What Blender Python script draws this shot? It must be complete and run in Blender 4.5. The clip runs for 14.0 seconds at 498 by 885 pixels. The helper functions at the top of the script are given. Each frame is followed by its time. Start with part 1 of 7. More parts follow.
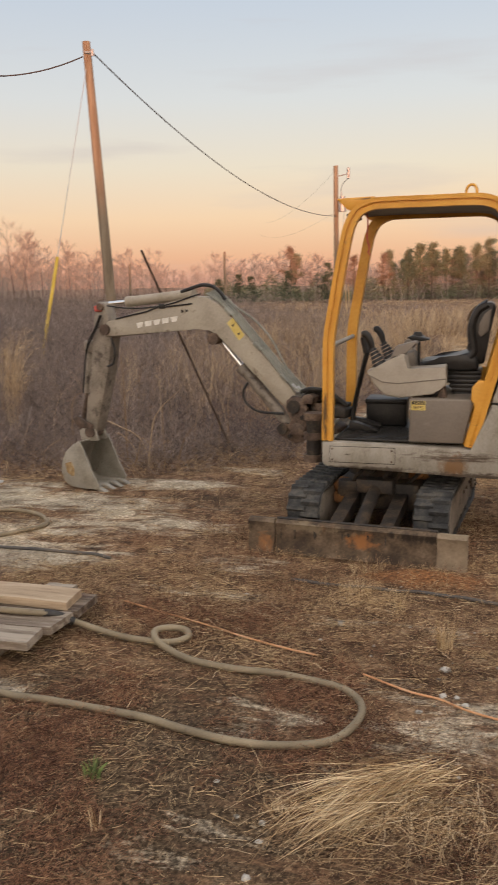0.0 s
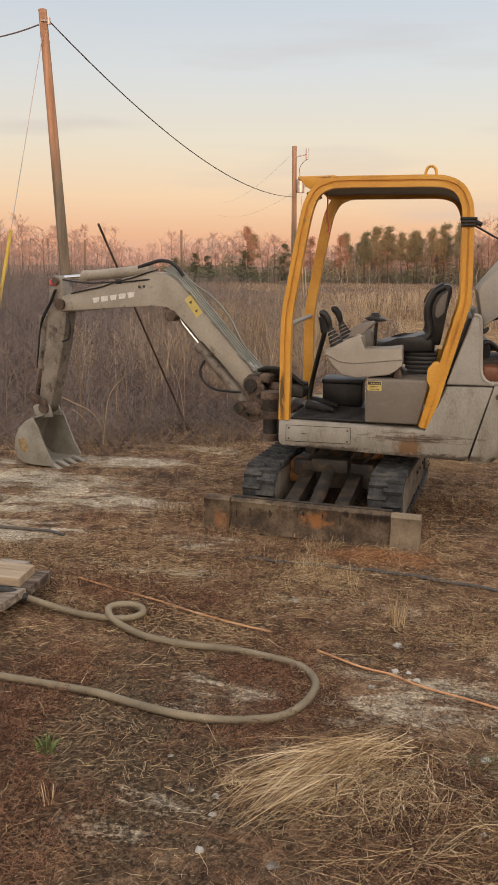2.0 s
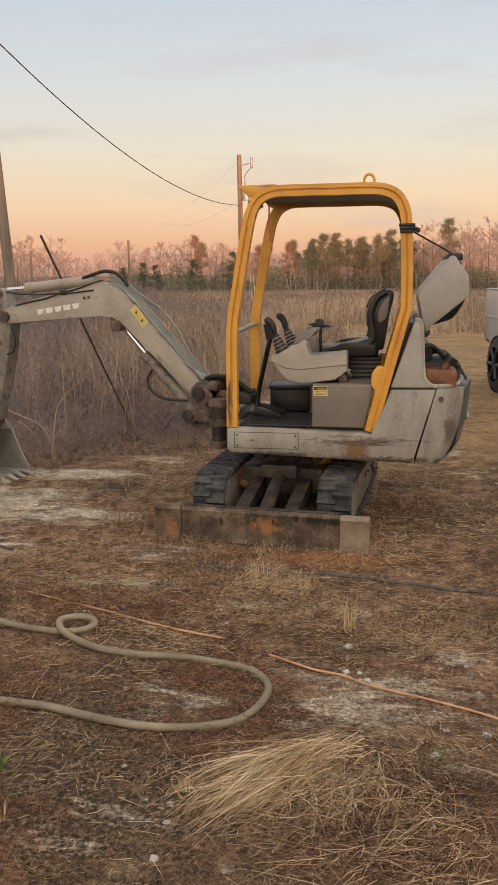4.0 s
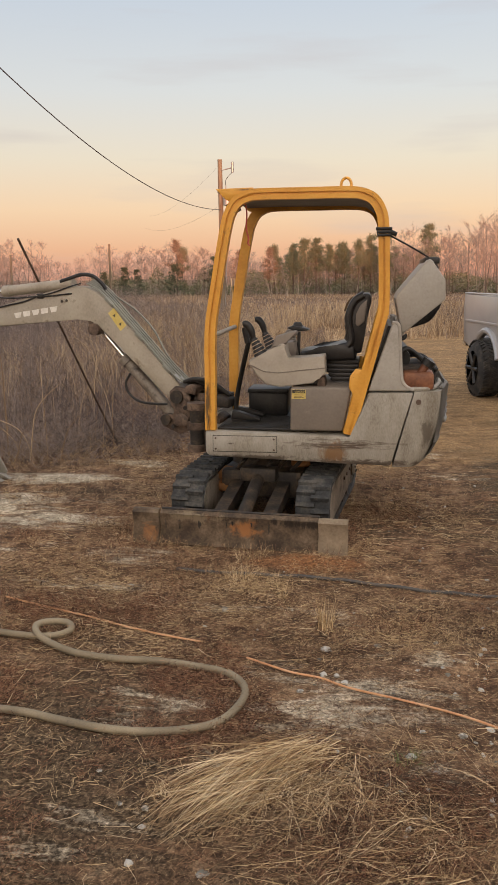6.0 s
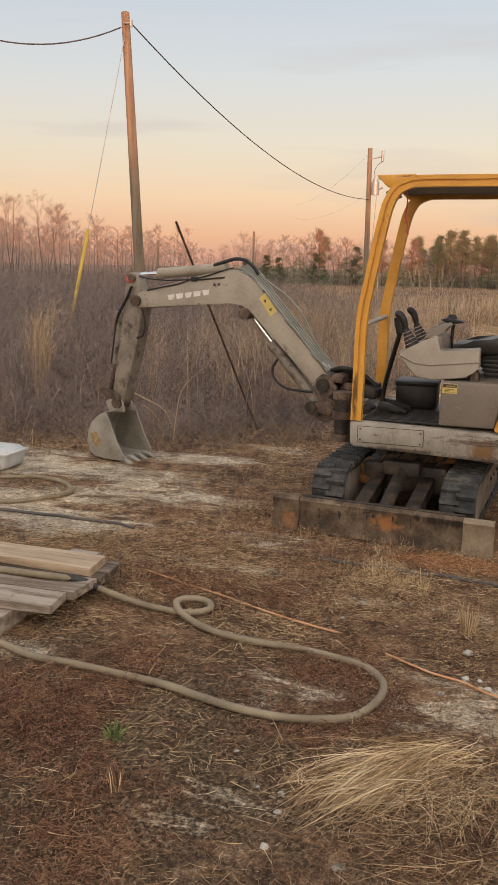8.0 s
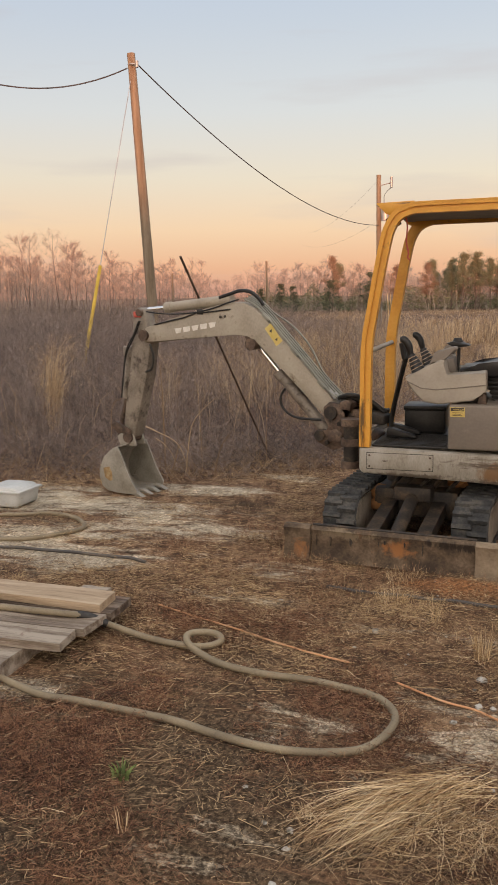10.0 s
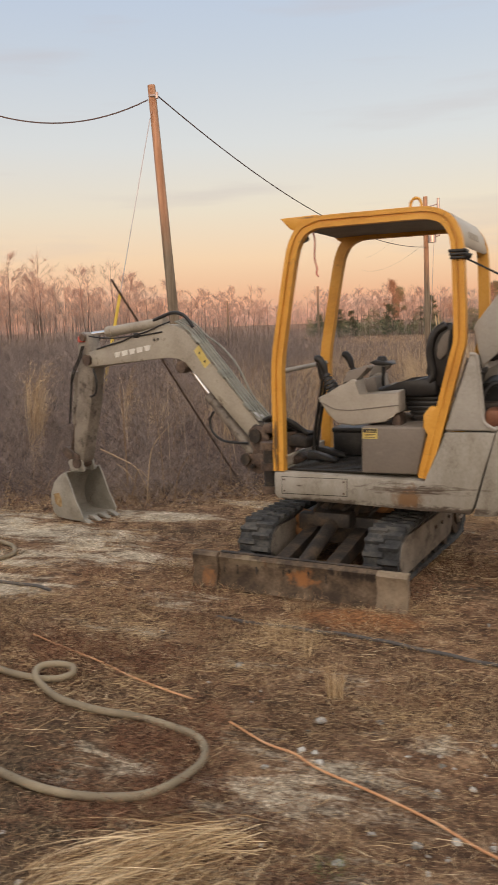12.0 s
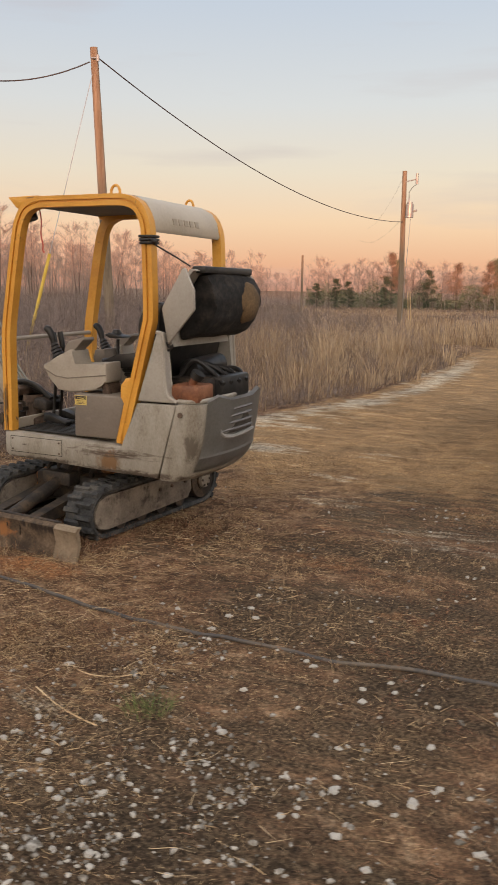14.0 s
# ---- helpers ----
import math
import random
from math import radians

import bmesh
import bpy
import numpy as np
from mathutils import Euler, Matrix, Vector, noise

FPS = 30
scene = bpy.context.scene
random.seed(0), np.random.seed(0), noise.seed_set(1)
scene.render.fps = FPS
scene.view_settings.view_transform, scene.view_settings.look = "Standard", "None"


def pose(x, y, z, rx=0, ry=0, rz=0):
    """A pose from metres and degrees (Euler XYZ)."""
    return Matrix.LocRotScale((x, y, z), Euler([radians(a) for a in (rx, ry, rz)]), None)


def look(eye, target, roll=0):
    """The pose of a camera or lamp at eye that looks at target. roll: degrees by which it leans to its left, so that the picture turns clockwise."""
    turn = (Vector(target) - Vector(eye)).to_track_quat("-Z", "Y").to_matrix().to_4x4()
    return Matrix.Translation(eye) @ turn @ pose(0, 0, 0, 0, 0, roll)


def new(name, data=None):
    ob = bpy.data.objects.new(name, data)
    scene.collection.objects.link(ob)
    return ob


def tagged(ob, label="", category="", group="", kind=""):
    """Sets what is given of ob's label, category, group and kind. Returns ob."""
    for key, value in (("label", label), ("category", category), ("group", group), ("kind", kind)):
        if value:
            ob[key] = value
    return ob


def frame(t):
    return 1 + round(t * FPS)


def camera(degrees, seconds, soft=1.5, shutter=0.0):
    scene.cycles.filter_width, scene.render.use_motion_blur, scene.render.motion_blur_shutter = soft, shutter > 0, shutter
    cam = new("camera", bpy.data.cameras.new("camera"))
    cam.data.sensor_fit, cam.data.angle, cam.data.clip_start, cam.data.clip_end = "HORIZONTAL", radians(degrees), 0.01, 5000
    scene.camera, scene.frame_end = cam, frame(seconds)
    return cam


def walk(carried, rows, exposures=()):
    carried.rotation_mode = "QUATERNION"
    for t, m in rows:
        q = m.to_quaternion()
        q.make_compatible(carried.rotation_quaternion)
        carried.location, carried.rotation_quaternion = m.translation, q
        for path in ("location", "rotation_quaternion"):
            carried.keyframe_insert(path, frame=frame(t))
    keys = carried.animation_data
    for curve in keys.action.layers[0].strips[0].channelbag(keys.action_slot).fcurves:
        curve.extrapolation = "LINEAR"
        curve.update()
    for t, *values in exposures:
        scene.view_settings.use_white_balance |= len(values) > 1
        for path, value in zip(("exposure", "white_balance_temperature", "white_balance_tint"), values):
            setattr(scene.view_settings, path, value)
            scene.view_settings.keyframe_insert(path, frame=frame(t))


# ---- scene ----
cam = camera(33.0, 14.0, shutter=0.4)
PATH = [
    (0, (0.224, -0.212, 1.753), (-0.33, 1.674, 1.384), -1.0),
    (0.5, (0.232, -0.217, 1.767), (-0.194, 1.706, 1.421), -0.2),
    (1, (0.219, -0.21, 1.761), (-0.177, 1.721, 1.423), 0.4),
    (1.5, (0.21, -0.218, 1.748), (-0.215, 1.7, 1.377), 0.5),
    (2, (0.208, -0.209, 1.732), (-0.239, 1.696, 1.318), 0.4),
    (2.5, (0.216, -0.212, 1.732), (-0.222, 1.693, 1.306), 0.0),
    (3, (0.228, -0.219, 1.732), (-0.179, 1.694, 1.314), -0.2),
    (3.5, (0.236, -0.224, 1.735), (-0.136, 1.697, 1.325), -0.3),
    (4, (0.247, -0.229, 1.735), (-0.093, 1.701, 1.339), -0.6),
    (6.5, (0.271, -0.223, 1.721), (-0.026, 1.717, 1.335), -0.5),
    (7, (0.248, -0.223, 1.715), (-0.105, 1.706, 1.324), -0.2),
    (7.5, (0.189, -0.201, 1.708), (-0.322, 1.689, 1.302), 0.7),
    (8, (0.171, -0.208, 1.706), (-0.426, 1.656, 1.295), 1.2),
    (8.5, (0.186, -0.225, 1.72), (-0.419, 1.64, 1.325), 0.7),
    (9, (0.203, -0.232, 1.723), (-0.364, 1.65, 1.357), 0.2),
    (11.5, (0.76, 0.171, 1.68), (-0.045, 1.977, 1.379), -2.6),
    (12, (1.176, 0.362, 1.65), (0.369, 2.17, 1.371), -2.2),
    (12.5, (1.65, 0.48, 1.698), (0.917, 2.314, 1.381), -0.1),
    (13, (2.164, 0.631, 1.649), (1.371, 2.432, 1.29), 2.2),
    (13.5, (2.716, 0.682, 1.665), (1.935, 2.484, 1.289), 0.0),
    (14, (3.178, 0.742, 1.709), (2.352, 2.528, 1.349), 0.9),
]
walk(cam, [(t, look(eye, target, roll)) for t, eye, target, roll in PATH], exposures=((0, 0.0), (14, 0.0)))

# ---- light ----
world = bpy.data.worlds.new("dusk_sky")
scene.world = world
world.use_nodes = True
wn, wl = world.node_tree.nodes, world.node_tree.links
wn.clear()
w_out, w_bg = wn.new("ShaderNodeOutputWorld"), wn.new("ShaderNodeBackground")
w_co, w_sep = wn.new("ShaderNodeTexCoord"), wn.new("ShaderNodeSeparateXYZ")
w_ramp, w_map, w_noise = wn.new("ShaderNodeValToRGB"), wn.new("ShaderNodeMapping"), wn.new("ShaderNodeTexNoise")
w_cl, w_mix = wn.new("ShaderNodeValToRGB"), wn.new("ShaderNodeMixRGB")
w_sky, w_add = wn.new("ShaderNodeTexSky"), wn.new("ShaderNodeMixRGB")
w_sky.sky_type, w_sky.sun_disc = "NISHITA", False
w_sky.sun_elevation, w_sky.sun_rotation = radians(3.0), radians(200)
wl.new(w_co.outputs["Generated"], w_sep.inputs[0])
wl.new(w_sep.outputs["Z"], w_ramp.inputs[0])
SKY = [(0.0, (0.70, 0.37, 0.27)), (0.03, (0.79, 0.44, 0.29)), (0.075, (0.86, 0.60, 0.41)), (0.13, (0.79, 0.68, 0.55)),
       (0.20, (0.68, 0.68, 0.68)), (0.29, (0.56, 0.61, 0.69)), (0.40, (0.45, 0.54, 0.71)), (1.0, (1.0, 1.0, 1.02))]
while len(w_ramp.color_ramp.elements) < len(SKY):
    w_ramp.color_ramp.elements.new(0.5)
for el, (at, rgb) in zip(w_ramp.color_ramp.elements, SKY):
    el.position, el.color = at, (*rgb, 1)
wl.new(w_co.outputs["Generated"], w_map.inputs[0])
w_map.inputs["Scale"].default_value = (2.0, 2.0, 16.0)
wl.new(w_map.outputs[0], w_noise.inputs["Vector"])
w_noise.inputs["Scale"].default_value, w_noise.inputs["Detail"].default_value = 1.6, 5
wl.new(w_noise.outputs["Fac"], w_cl.inputs[0])
w_cl.color_ramp.elements[0].position, w_cl.color_ramp.elements[0].color = 0.55, (0, 0, 0, 1)
w_cl.color_ramp.elements[1].position, w_cl.color_ramp.elements[1].color = 0.78, (0.5, 0.5, 0.5, 1)
wl.new(w_cl.outputs[0], w_mix.inputs[0])
wl.new(w_ramp.outputs[0], w_mix.inputs[1])
w_mix.inputs[2].default_value = (0.55, 0.47, 0.47, 1)
w_add.inputs[0].default_value = 0.04
wl.new(w_mix.outputs[0], w_add.inputs[1])
wl.new(w_sky.outputs[0], w_add.inputs[2])
# the sunset's own glow, on the side of the sky that the low sun stands in
w_dot, w_fall, w_pow, w_glow = wn.new("ShaderNodeVectorMath"), wn.new("ShaderNodeMapRange"), wn.new("ShaderNodeMath"), wn.new("ShaderNodeMixRGB")
w_dot.operation, w_dot.inputs[1].default_value = "DOT_PRODUCT", (0.34, -0.94, 0.10)
wl.new(w_co.outputs["Generated"], w_dot.inputs[0])
wl.new(w_dot.outputs["Value"], w_fall.inputs[0])
w_fall.inputs[1].default_value, w_fall.inputs[2].default_value = -0.35, 1.0
w_pow.operation, w_pow.inputs[1].default_value = "POWER", 1.6
wl.new(w_fall.outputs[0], w_pow.inputs[0])
w_glow.blend_type, w_glow.inputs[2].default_value = "ADD", (1.55, 1.2, 0.88, 1)
wl.new(w_pow.outputs[0], w_glow.inputs[0])
wl.new(w_add.outputs[0], w_glow.inputs[1])
wl.new(w_glow.outputs[0], w_bg.inputs[0])
w_bg.inputs[1].default_value = 1.0
wl.new(w_bg.outputs[0], w_out.inputs[0])

sun = new("sun", bpy.data.lights.new("sun", "SUN"))
sun.data.energy, sun.data.angle, sun.data.color = 4.6, radians(1.0), (1.0, 0.38, 0.19)
sun.matrix_basis = look((0, 0, 0), (-0.34, 0.94, -0.034))

# ---- materials ----
def mat(name, colours, scale=6.0, rough=0.7, metal=0.0, bump=0.2, fine=60.0, island=0.0, stain=None, obj_random=0.0, spec=0.4, grain=None, spots=()):
    """A surface of two or three colours mixed by coarse and fine noise, with optional stains, relief and variation from piece to piece."""
    m = bpy.data.materials.new(name)
    m.use_nodes = True
    n, l = m.node_tree.nodes, m.node_tree.links
    b = n["Principled BSDF"]
    b.inputs["Roughness"].default_value, b.inputs["Metallic"].default_value = rough, metal
    b.inputs["Specular IOR Level"].default_value = spec
    co = n.new("ShaderNodeTexCoord")
    along = n.new("ShaderNodeMapping")
    along.inputs["Scale"].default_value = grain or (1, 1, 1)
    l.new(co.outputs["Object"], along.inputs[0])
    a, f = n.new("ShaderNodeTexNoise"), n.new("ShaderNodeTexNoise")
    for node, sc, det in ((a, scale, 6), (f, fine, 4)):
        node.inputs["Scale"].default_value, node.inputs["Detail"].default_value = sc, det
        l.new(along.outputs[0], node.inputs["Vector"])
    mixf = n.new("ShaderNodeMath")
    mixf.operation = "MULTIPLY_ADD"
    mixf.inputs[1].default_value, mixf.inputs[2].default_value = 0.45, -0.22
    l.new(f.outputs["Fac"], mixf.inputs[0])
    tot = n.new("ShaderNodeMath")
    l.new(mixf.outputs[0], tot.inputs[0]), l.new(a.outputs["Fac"], tot.inputs[1])
    val = tot.outputs[0]
    if island or obj_random:
        g = n.new("ShaderNodeNewGeometry") if island else n.new("ShaderNodeObjectInfo")
        ad = n.new("ShaderNodeMath")
        ad.operation = "MULTIPLY_ADD"
        k = island or obj_random
        ad.inputs[1].default_value = k
        l.new(g.outputs["Random Per Island" if island else "Random"], ad.inputs[0])
        sh = n.new("ShaderNodeMath")
        sh.operation = "SUBTRACT"
        sh.inputs[1].default_value = k / 2
        l.new(val, sh.inputs[0]), l.new(sh.outputs[0], ad.inputs[2])
        val = ad.outputs[0]
    r = n.new("ShaderNodeValToRGB")
    while len(r.color_ramp.elements) < len(colours):
        r.color_ramp.elements.new(0.5)
    for i, (e, c) in enumerate(zip(r.color_ramp.elements, colours)):
        e.position, e.color = 0.3 + 0.4 * i / max(1, len(colours) - 1), (*c, 1)
    l.new(val, r.inputs[0])
    col = r.outputs[0]
    if stain:
        rgb, lo, hi, sc = stain
        s = n.new("ShaderNodeTexNoise")
        s.inputs["Scale"].default_value, s.inputs["Detail"].default_value = sc, 8
        s.inputs["Roughness"].default_value = 0.7
        l.new(co.outputs["Object"], s.inputs["Vector"])
        mr = n.new("ShaderNodeMapRange")
        mr.inputs[1].default_value, mr.inputs[2].default_value = lo, hi
        l.new(s.outputs["Fac"], mr.inputs[0])
        mx = n.new("ShaderNodeMixRGB")
        mx.inputs[2].default_value = (*rgb, 1)
        l.new(mr.outputs[0], mx.inputs[0]), l.new(col, mx.inputs[1])
        col = mx.outputs[0]
    for rgb, centre, radii, sc, stretch in spots:
        # one mark of its own shape, stain and painted shade alike: a ragged, streaked patch round a point
        off, near, far = n.new("ShaderNodeVectorMath"), n.new("ShaderNodeVectorMath"), n.new("ShaderNodeVectorMath")
        off.operation, near.operation, far.operation = "SUBTRACT", "DIVIDE", "LENGTH"
        off.inputs[1].default_value, near.inputs[1].default_value = centre, radii
        l.new(co.outputs["Object"], off.inputs[0]), l.new(off.outputs[0], near.inputs[0]), l.new(near.outputs[0], far.inputs[0])
        mp, tx = n.new("ShaderNodeMapping"), n.new("ShaderNodeTexNoise")
        mp.inputs["Scale"].default_value = stretch
        tx.inputs["Scale"].default_value, tx.inputs["Detail"].default_value, tx.inputs["Roughness"].default_value, tx.inputs["Distortion"].default_value = sc, 8, 0.7, 0.5
        l.new(co.outputs["Object"], mp.inputs[0]), l.new(mp.outputs[0], tx.inputs["Vector"])
        am = n.new("ShaderNodeMath")
        am.operation, am.inputs[1].default_value = "MULTIPLY_ADD", 3.4
        l.new(tx.outputs["Fac"], am.inputs[0])
        inv = n.new("ShaderNodeMath")
        inv.operation, inv.inputs[0].default_value = "SUBTRACT", -0.8
        l.new(far.outputs["Value"], inv.inputs[1]), l.new(inv.outputs[0], am.inputs[2])
        sm = n.new("ShaderNodeMapRange")
        sm.inputs[1].default_value, sm.inputs[2].default_value, sm.inputs[4].default_value = 0.0, 0.55, 0.9
        l.new(am.outputs[0], sm.inputs[0])
        mk = n.new("ShaderNodeMixRGB")
        mk.inputs[2].default_value = (*rgb, 1)
        l.new(sm.outputs[0], mk.inputs[0]), l.new(col, mk.inputs[1])
        col = mk.outputs[0]
    l.new(col, b.inputs["Base Color"])
    if bump:
        bp = n.new("ShaderNodeBump")
        bp.inputs["Strength"].default_value, bp.inputs["Distance"].default_value = bump, 0.01
        l.new(tot.outputs[0], bp.inputs["Height"]), l.new(bp.outputs[0], b.inputs["Normal"])
    return m


YELLOW = mat("worn_yellow_paint", [(0.53, 0.245, 0.035), (0.62, 0.30, 0.042), (0.67, 0.345, 0.06)], 4, 0.42, bump=0.05, stain=((0.12, 0.075, 0.04), 0.615, 0.70, 11),
             spots=(((0.06, 0.04, 0.025), (-0.875, 5.39, 0.86), (0.022, 0.08, 0.2), 16, (2, 2, 0.4)), ((0.10, 0.06, 0.03), (-0.62, 5.39, 2.285), (0.08, 0.05, 0.01), 22, (0.6, 1, 2))))
GREY = mat("weathered_grey_paint", [(0.25, 0.225, 0.185), (0.32, 0.295, 0.255), (0.365, 0.34, 0.295)], 2.5, 0.48, bump=0.06, stain=((0.16, 0.125, 0.095), 0.62, 0.80, 14))
# the spots at z 0.485 and 0.505 paint shade along the body's lower edge
DIRTY_SHADED = mat("muddy_shaded_grey_paint", [(0.17, 0.145, 0.11), (0.28, 0.255, 0.21), (0.35, 0.325, 0.28)], 2.6, 0.55, bump=0.12, stain=((0.085, 0.062, 0.042), 0.60, 0.78, 13), grain=(2.2, 2.2, 0.8),
            spots=(((0.19, 0.10, 0.04), (0.0, 5.39, 0.55), (0.13, 0.3, 0.085), 14, (1, 1, 0.45)), ((0.075, 0.05, 0.033), (0.05, 5.39, 0.605), (0.42, 0.3, 0.04), 9, (0.6, 1, 5.0)), ((0.07, 0.05, 0.036), (0.2, 5.39, 0.485), (0.6, 0.5, 0.028), 12, (1, 1, 2)),
                   ((0.10, 0.082, 0.062), (0.60, 5.4, 0.70), (0.05, 0.12, 0.14), 16, (1, 1, 0.5)), ((0.085, 0.066, 0.048), (-0.6, 5.39, 0.505), (0.5, 0.4, 0.022), 15, (1, 1, 1)), ((0.09, 0.07, 0.05), (-0.72, 5.38, 0.60), (0.035, 0.1, 0.008), 30, (1, 1, 1))))
TANBOX = mat("brown_grey_panel", [(0.16, 0.135, 0.11), (0.19, 0.16, 0.13), (0.21, 0.18, 0.145)], 3, 0.55, bump=0.04, stain=((0.28, 0.24, 0.2), 0.62, 0.8, 9))
CONSOLE = mat("faded_tan_plastic", [(0.30, 0.265, 0.215), (0.35, 0.31, 0.255), (0.39, 0.35, 0.29)], 5, 0.6, bump=0.05, stain=((0.14, 0.11, 0.08), 0.64, 0.8, 8))
BOOM = mat("dusty_boom_paint", [(0.25, 0.215, 0.165), (0.32, 0.28, 0.22), (0.37, 0.33, 0.26)], 4, 0.55, bump=0.07, stain=((0.12, 0.08, 0.05), 0.58, 0.72, 8))
STICK = mat("greasy_stick_steel", [(0.12, 0.10, 0.08), (0.2, 0.17, 0.135), (0.27, 0.235, 0.19)], 6, 0.55, bump=0.1, stain=((0.06, 0.045, 0.035), 0.52, 0.65, 8))
BUCKET = mat("scraped_bucket_steel", [(0.22, 0.20, 0.165), (0.30, 0.28, 0.235), (0.36, 0.33, 0.28)], 7, 0.5, 0.2, bump=0.1, stain=((0.20, 0.12, 0.05), 0.6, 0.72, 6))
BLADE = mat("rusty_blade_steel", [(0.042, 0.028, 0.018), (0.09, 0.062, 0.038), (0.165, 0.12, 0.078)], 9, 0.75, 0.1, bump=0.4, stain=((0.17, 0.08, 0.035), 0.60, 0.74, 6),
            spots=(((0.30, 0.13, 0.042), (-0.55, 5.06, 0.12), (0.14, 0.4, 0.085), 9, (1, 1, 1)), ((0.26, 0.12, 0.045), (-1.2, 5.1, 0.06), (0.09, 0.4, 0.06), 11, (1, 1, 1)), ((0.018, 0.013, 0.01), (-0.2, 5.0, 0.18), (0.26, 0.4, 0.035), 16, (1.4, 1, 0.35)), ((0.20, 0.155, 0.10), (-0.85, 5.05, 0.18), (0.3, 0.4, 0.04), 18, (1, 1, 0.7))))
SMEAR = mat("worn_orange_decal", [(0.20, 0.13, 0.06), (0.30, 0.20, 0.09), (0.34, 0.27, 0.17)], 26, 0.8, bump=0.1, fine=120)
# grey made darker and cooler: the shade on the tail is in this colour
BUMPER = mat("shade_darkened_bumper_paint", [(0.21, 0.20, 0.18), (0.255, 0.245, 0.225), (0.29, 0.28, 0.26)], 2.5, 0.4, bump=0.04, stain=((0.13, 0.11, 0.085), 0.62, 0.78, 12))
ROOFP = mat("cream_roof_paint", [(0.40, 0.345, 0.265), (0.46, 0.40, 0.315), (0.50, 0.44, 0.35)], 3, 0.45, bump=0.04, stain=((0.24, 0.19, 0.13), 0.62, 0.8, 9))
ROOFMARK = mat("faded_roof_marking", [(0.30, 0.255, 0.195), (0.34, 0.29, 0.225), (0.38, 0.33, 0.255)], 14, 0.6, bump=0.0)
LINE = mat("green_grey_steel_line", [(0.17, 0.17, 0.145), (0.23, 0.23, 0.195), (0.29, 0.285, 0.24)], 7, 0.45, 0.3, bump=0.03)
BLADE_END = mat("tan_scraped_steel", [(0.15, 0.11, 0.07), (0.22, 0.17, 0.115), (0.28, 0.22, 0.15)], 8, 0.75, 0.1, bump=0.35, stain=((0.10, 0.06, 0.035), 0.56, 0.7, 6))
MUD = mat("orange_clay_lump", [(0.17, 0.075, 0.03), (0.25, 0.115, 0.042), (0.33, 0.16, 0.065)], 9, 0.95, bump=0.6)
RUBBER = mat("dusty_track_rubber", [(0.018, 0.019, 0.02), (0.042, 0.043, 0.043), (0.09, 0.084, 0.073)], 11, 0.85, bump=0.3)
GREASE = mat("greasy_dark_steel", [(0.012, 0.010, 0.009), (0.03, 0.024, 0.019), (0.085, 0.058, 0.036)], 9, 0.6, bump=0.3)
BRACKET = mat("rusty_brown_casting", [(0.045, 0.030, 0.022), (0.095, 0.063, 0.045), (0.165, 0.115, 0.08)], 12, 0.6, bump=0.35, stain=((0.02, 0.014, 0.01), 0.54, 0.68, 16))
BLACK = mat("black_plastic", [(0.009, 0.0085, 0.008), (0.016, 0.015, 0.014), (0.034, 0.031, 0.028)], 12, 0.45, bump=0.08)
VINYL = mat("black_seat_vinyl", [(0.014, 0.013, 0.013), (0.024, 0.022, 0.021), (0.04, 0.036, 0.033)], 9, 0.38, bump=0.1, fine=140)
UNDERROOF = mat("dark_grey_underside", [(0.12, 0.115, 0.115), (0.155, 0.15, 0.15), (0.19, 0.185, 0.18)], 4, 0.6, bump=0.05)
LINING = mat("charred_foam_lining", [(0.006, 0.0055, 0.005), (0.013, 0.012, 0.011), (0.035, 0.028, 0.022)], 14, 0.92, bump=0.5)
CHROME = mat("chromed_rod", [(0.75, 0.74, 0.72), (0.82, 0.8, 0.78), (0.86, 0.85, 0.83)], 5, 0.16, 1.0, bump=0.0)
COPPER = mat("dull_orange_plastic_tank", [(0.11, 0.042, 0.022), (0.19, 0.075, 0.036), (0.27, 0.12, 0.06)], 8, 0.5, bump=0.1)
FOAM = mat("scorched_foam", [(0.05, 0.034, 0.02), (0.11, 0.07, 0.034), (0.18, 0.115, 0.055)], 4, 0.9, bump=0.3, spots=(((0.014, 0.012, 0.01), (0.60, 5.96, 1.6), (0.12, 0.09, 0.2), 6, (1, 1, 1)),))
DECAL = mat("yellow_warning_label", [(0.52, 0.39, 0.10), (0.58, 0.45, 0.14), (0.62, 0.50, 0.19)], 12, 0.5, bump=0.02)
WHITEP = mat("white_marking", [(0.55, 0.52, 0.46), (0.66, 0.63, 0.57), (0.72, 0.69, 0.63)], 25, 0.6, bump=0.02)
# print and joints, and the painted shade of the vent recess and boom holes
INK_SHADE = mat("dark_print_and_shade", [(0.03, 0.025, 0.02), (0.05, 0.04, 0.03), (0.07, 0.06, 0.05)], 20, 0.7, bump=0.0)
RED = mat("red_cord", [(0.40, 0.05, 0.04), (0.5, 0.08, 0.06), (0.55, 0.12, 0.09)], 20, 0.6, bump=0.1)
HOSE = mat("sun_bleached_hose", [(0.15, 0.12, 0.077), (0.21, 0.17, 0.11), (0.28, 0.23, 0.15)], 5, 0.65, bump=0.1, fine=200, stain=((0.09, 0.07, 0.05), 0.58, 0.75, 9))
CORD = mat("orange_extension_cord", [(0.42, 0.20, 0.09), (0.54, 0.28, 0.13), (0.58, 0.36, 0.20)], 7, 0.6, bump=0.05)
DARKHOSE = mat("dark_grey_pipe", [(0.045, 0.042, 0.042), (0.075, 0.068, 0.062), (0.14, 0.11, 0.08)], 3, 0.6, bump=0.1)
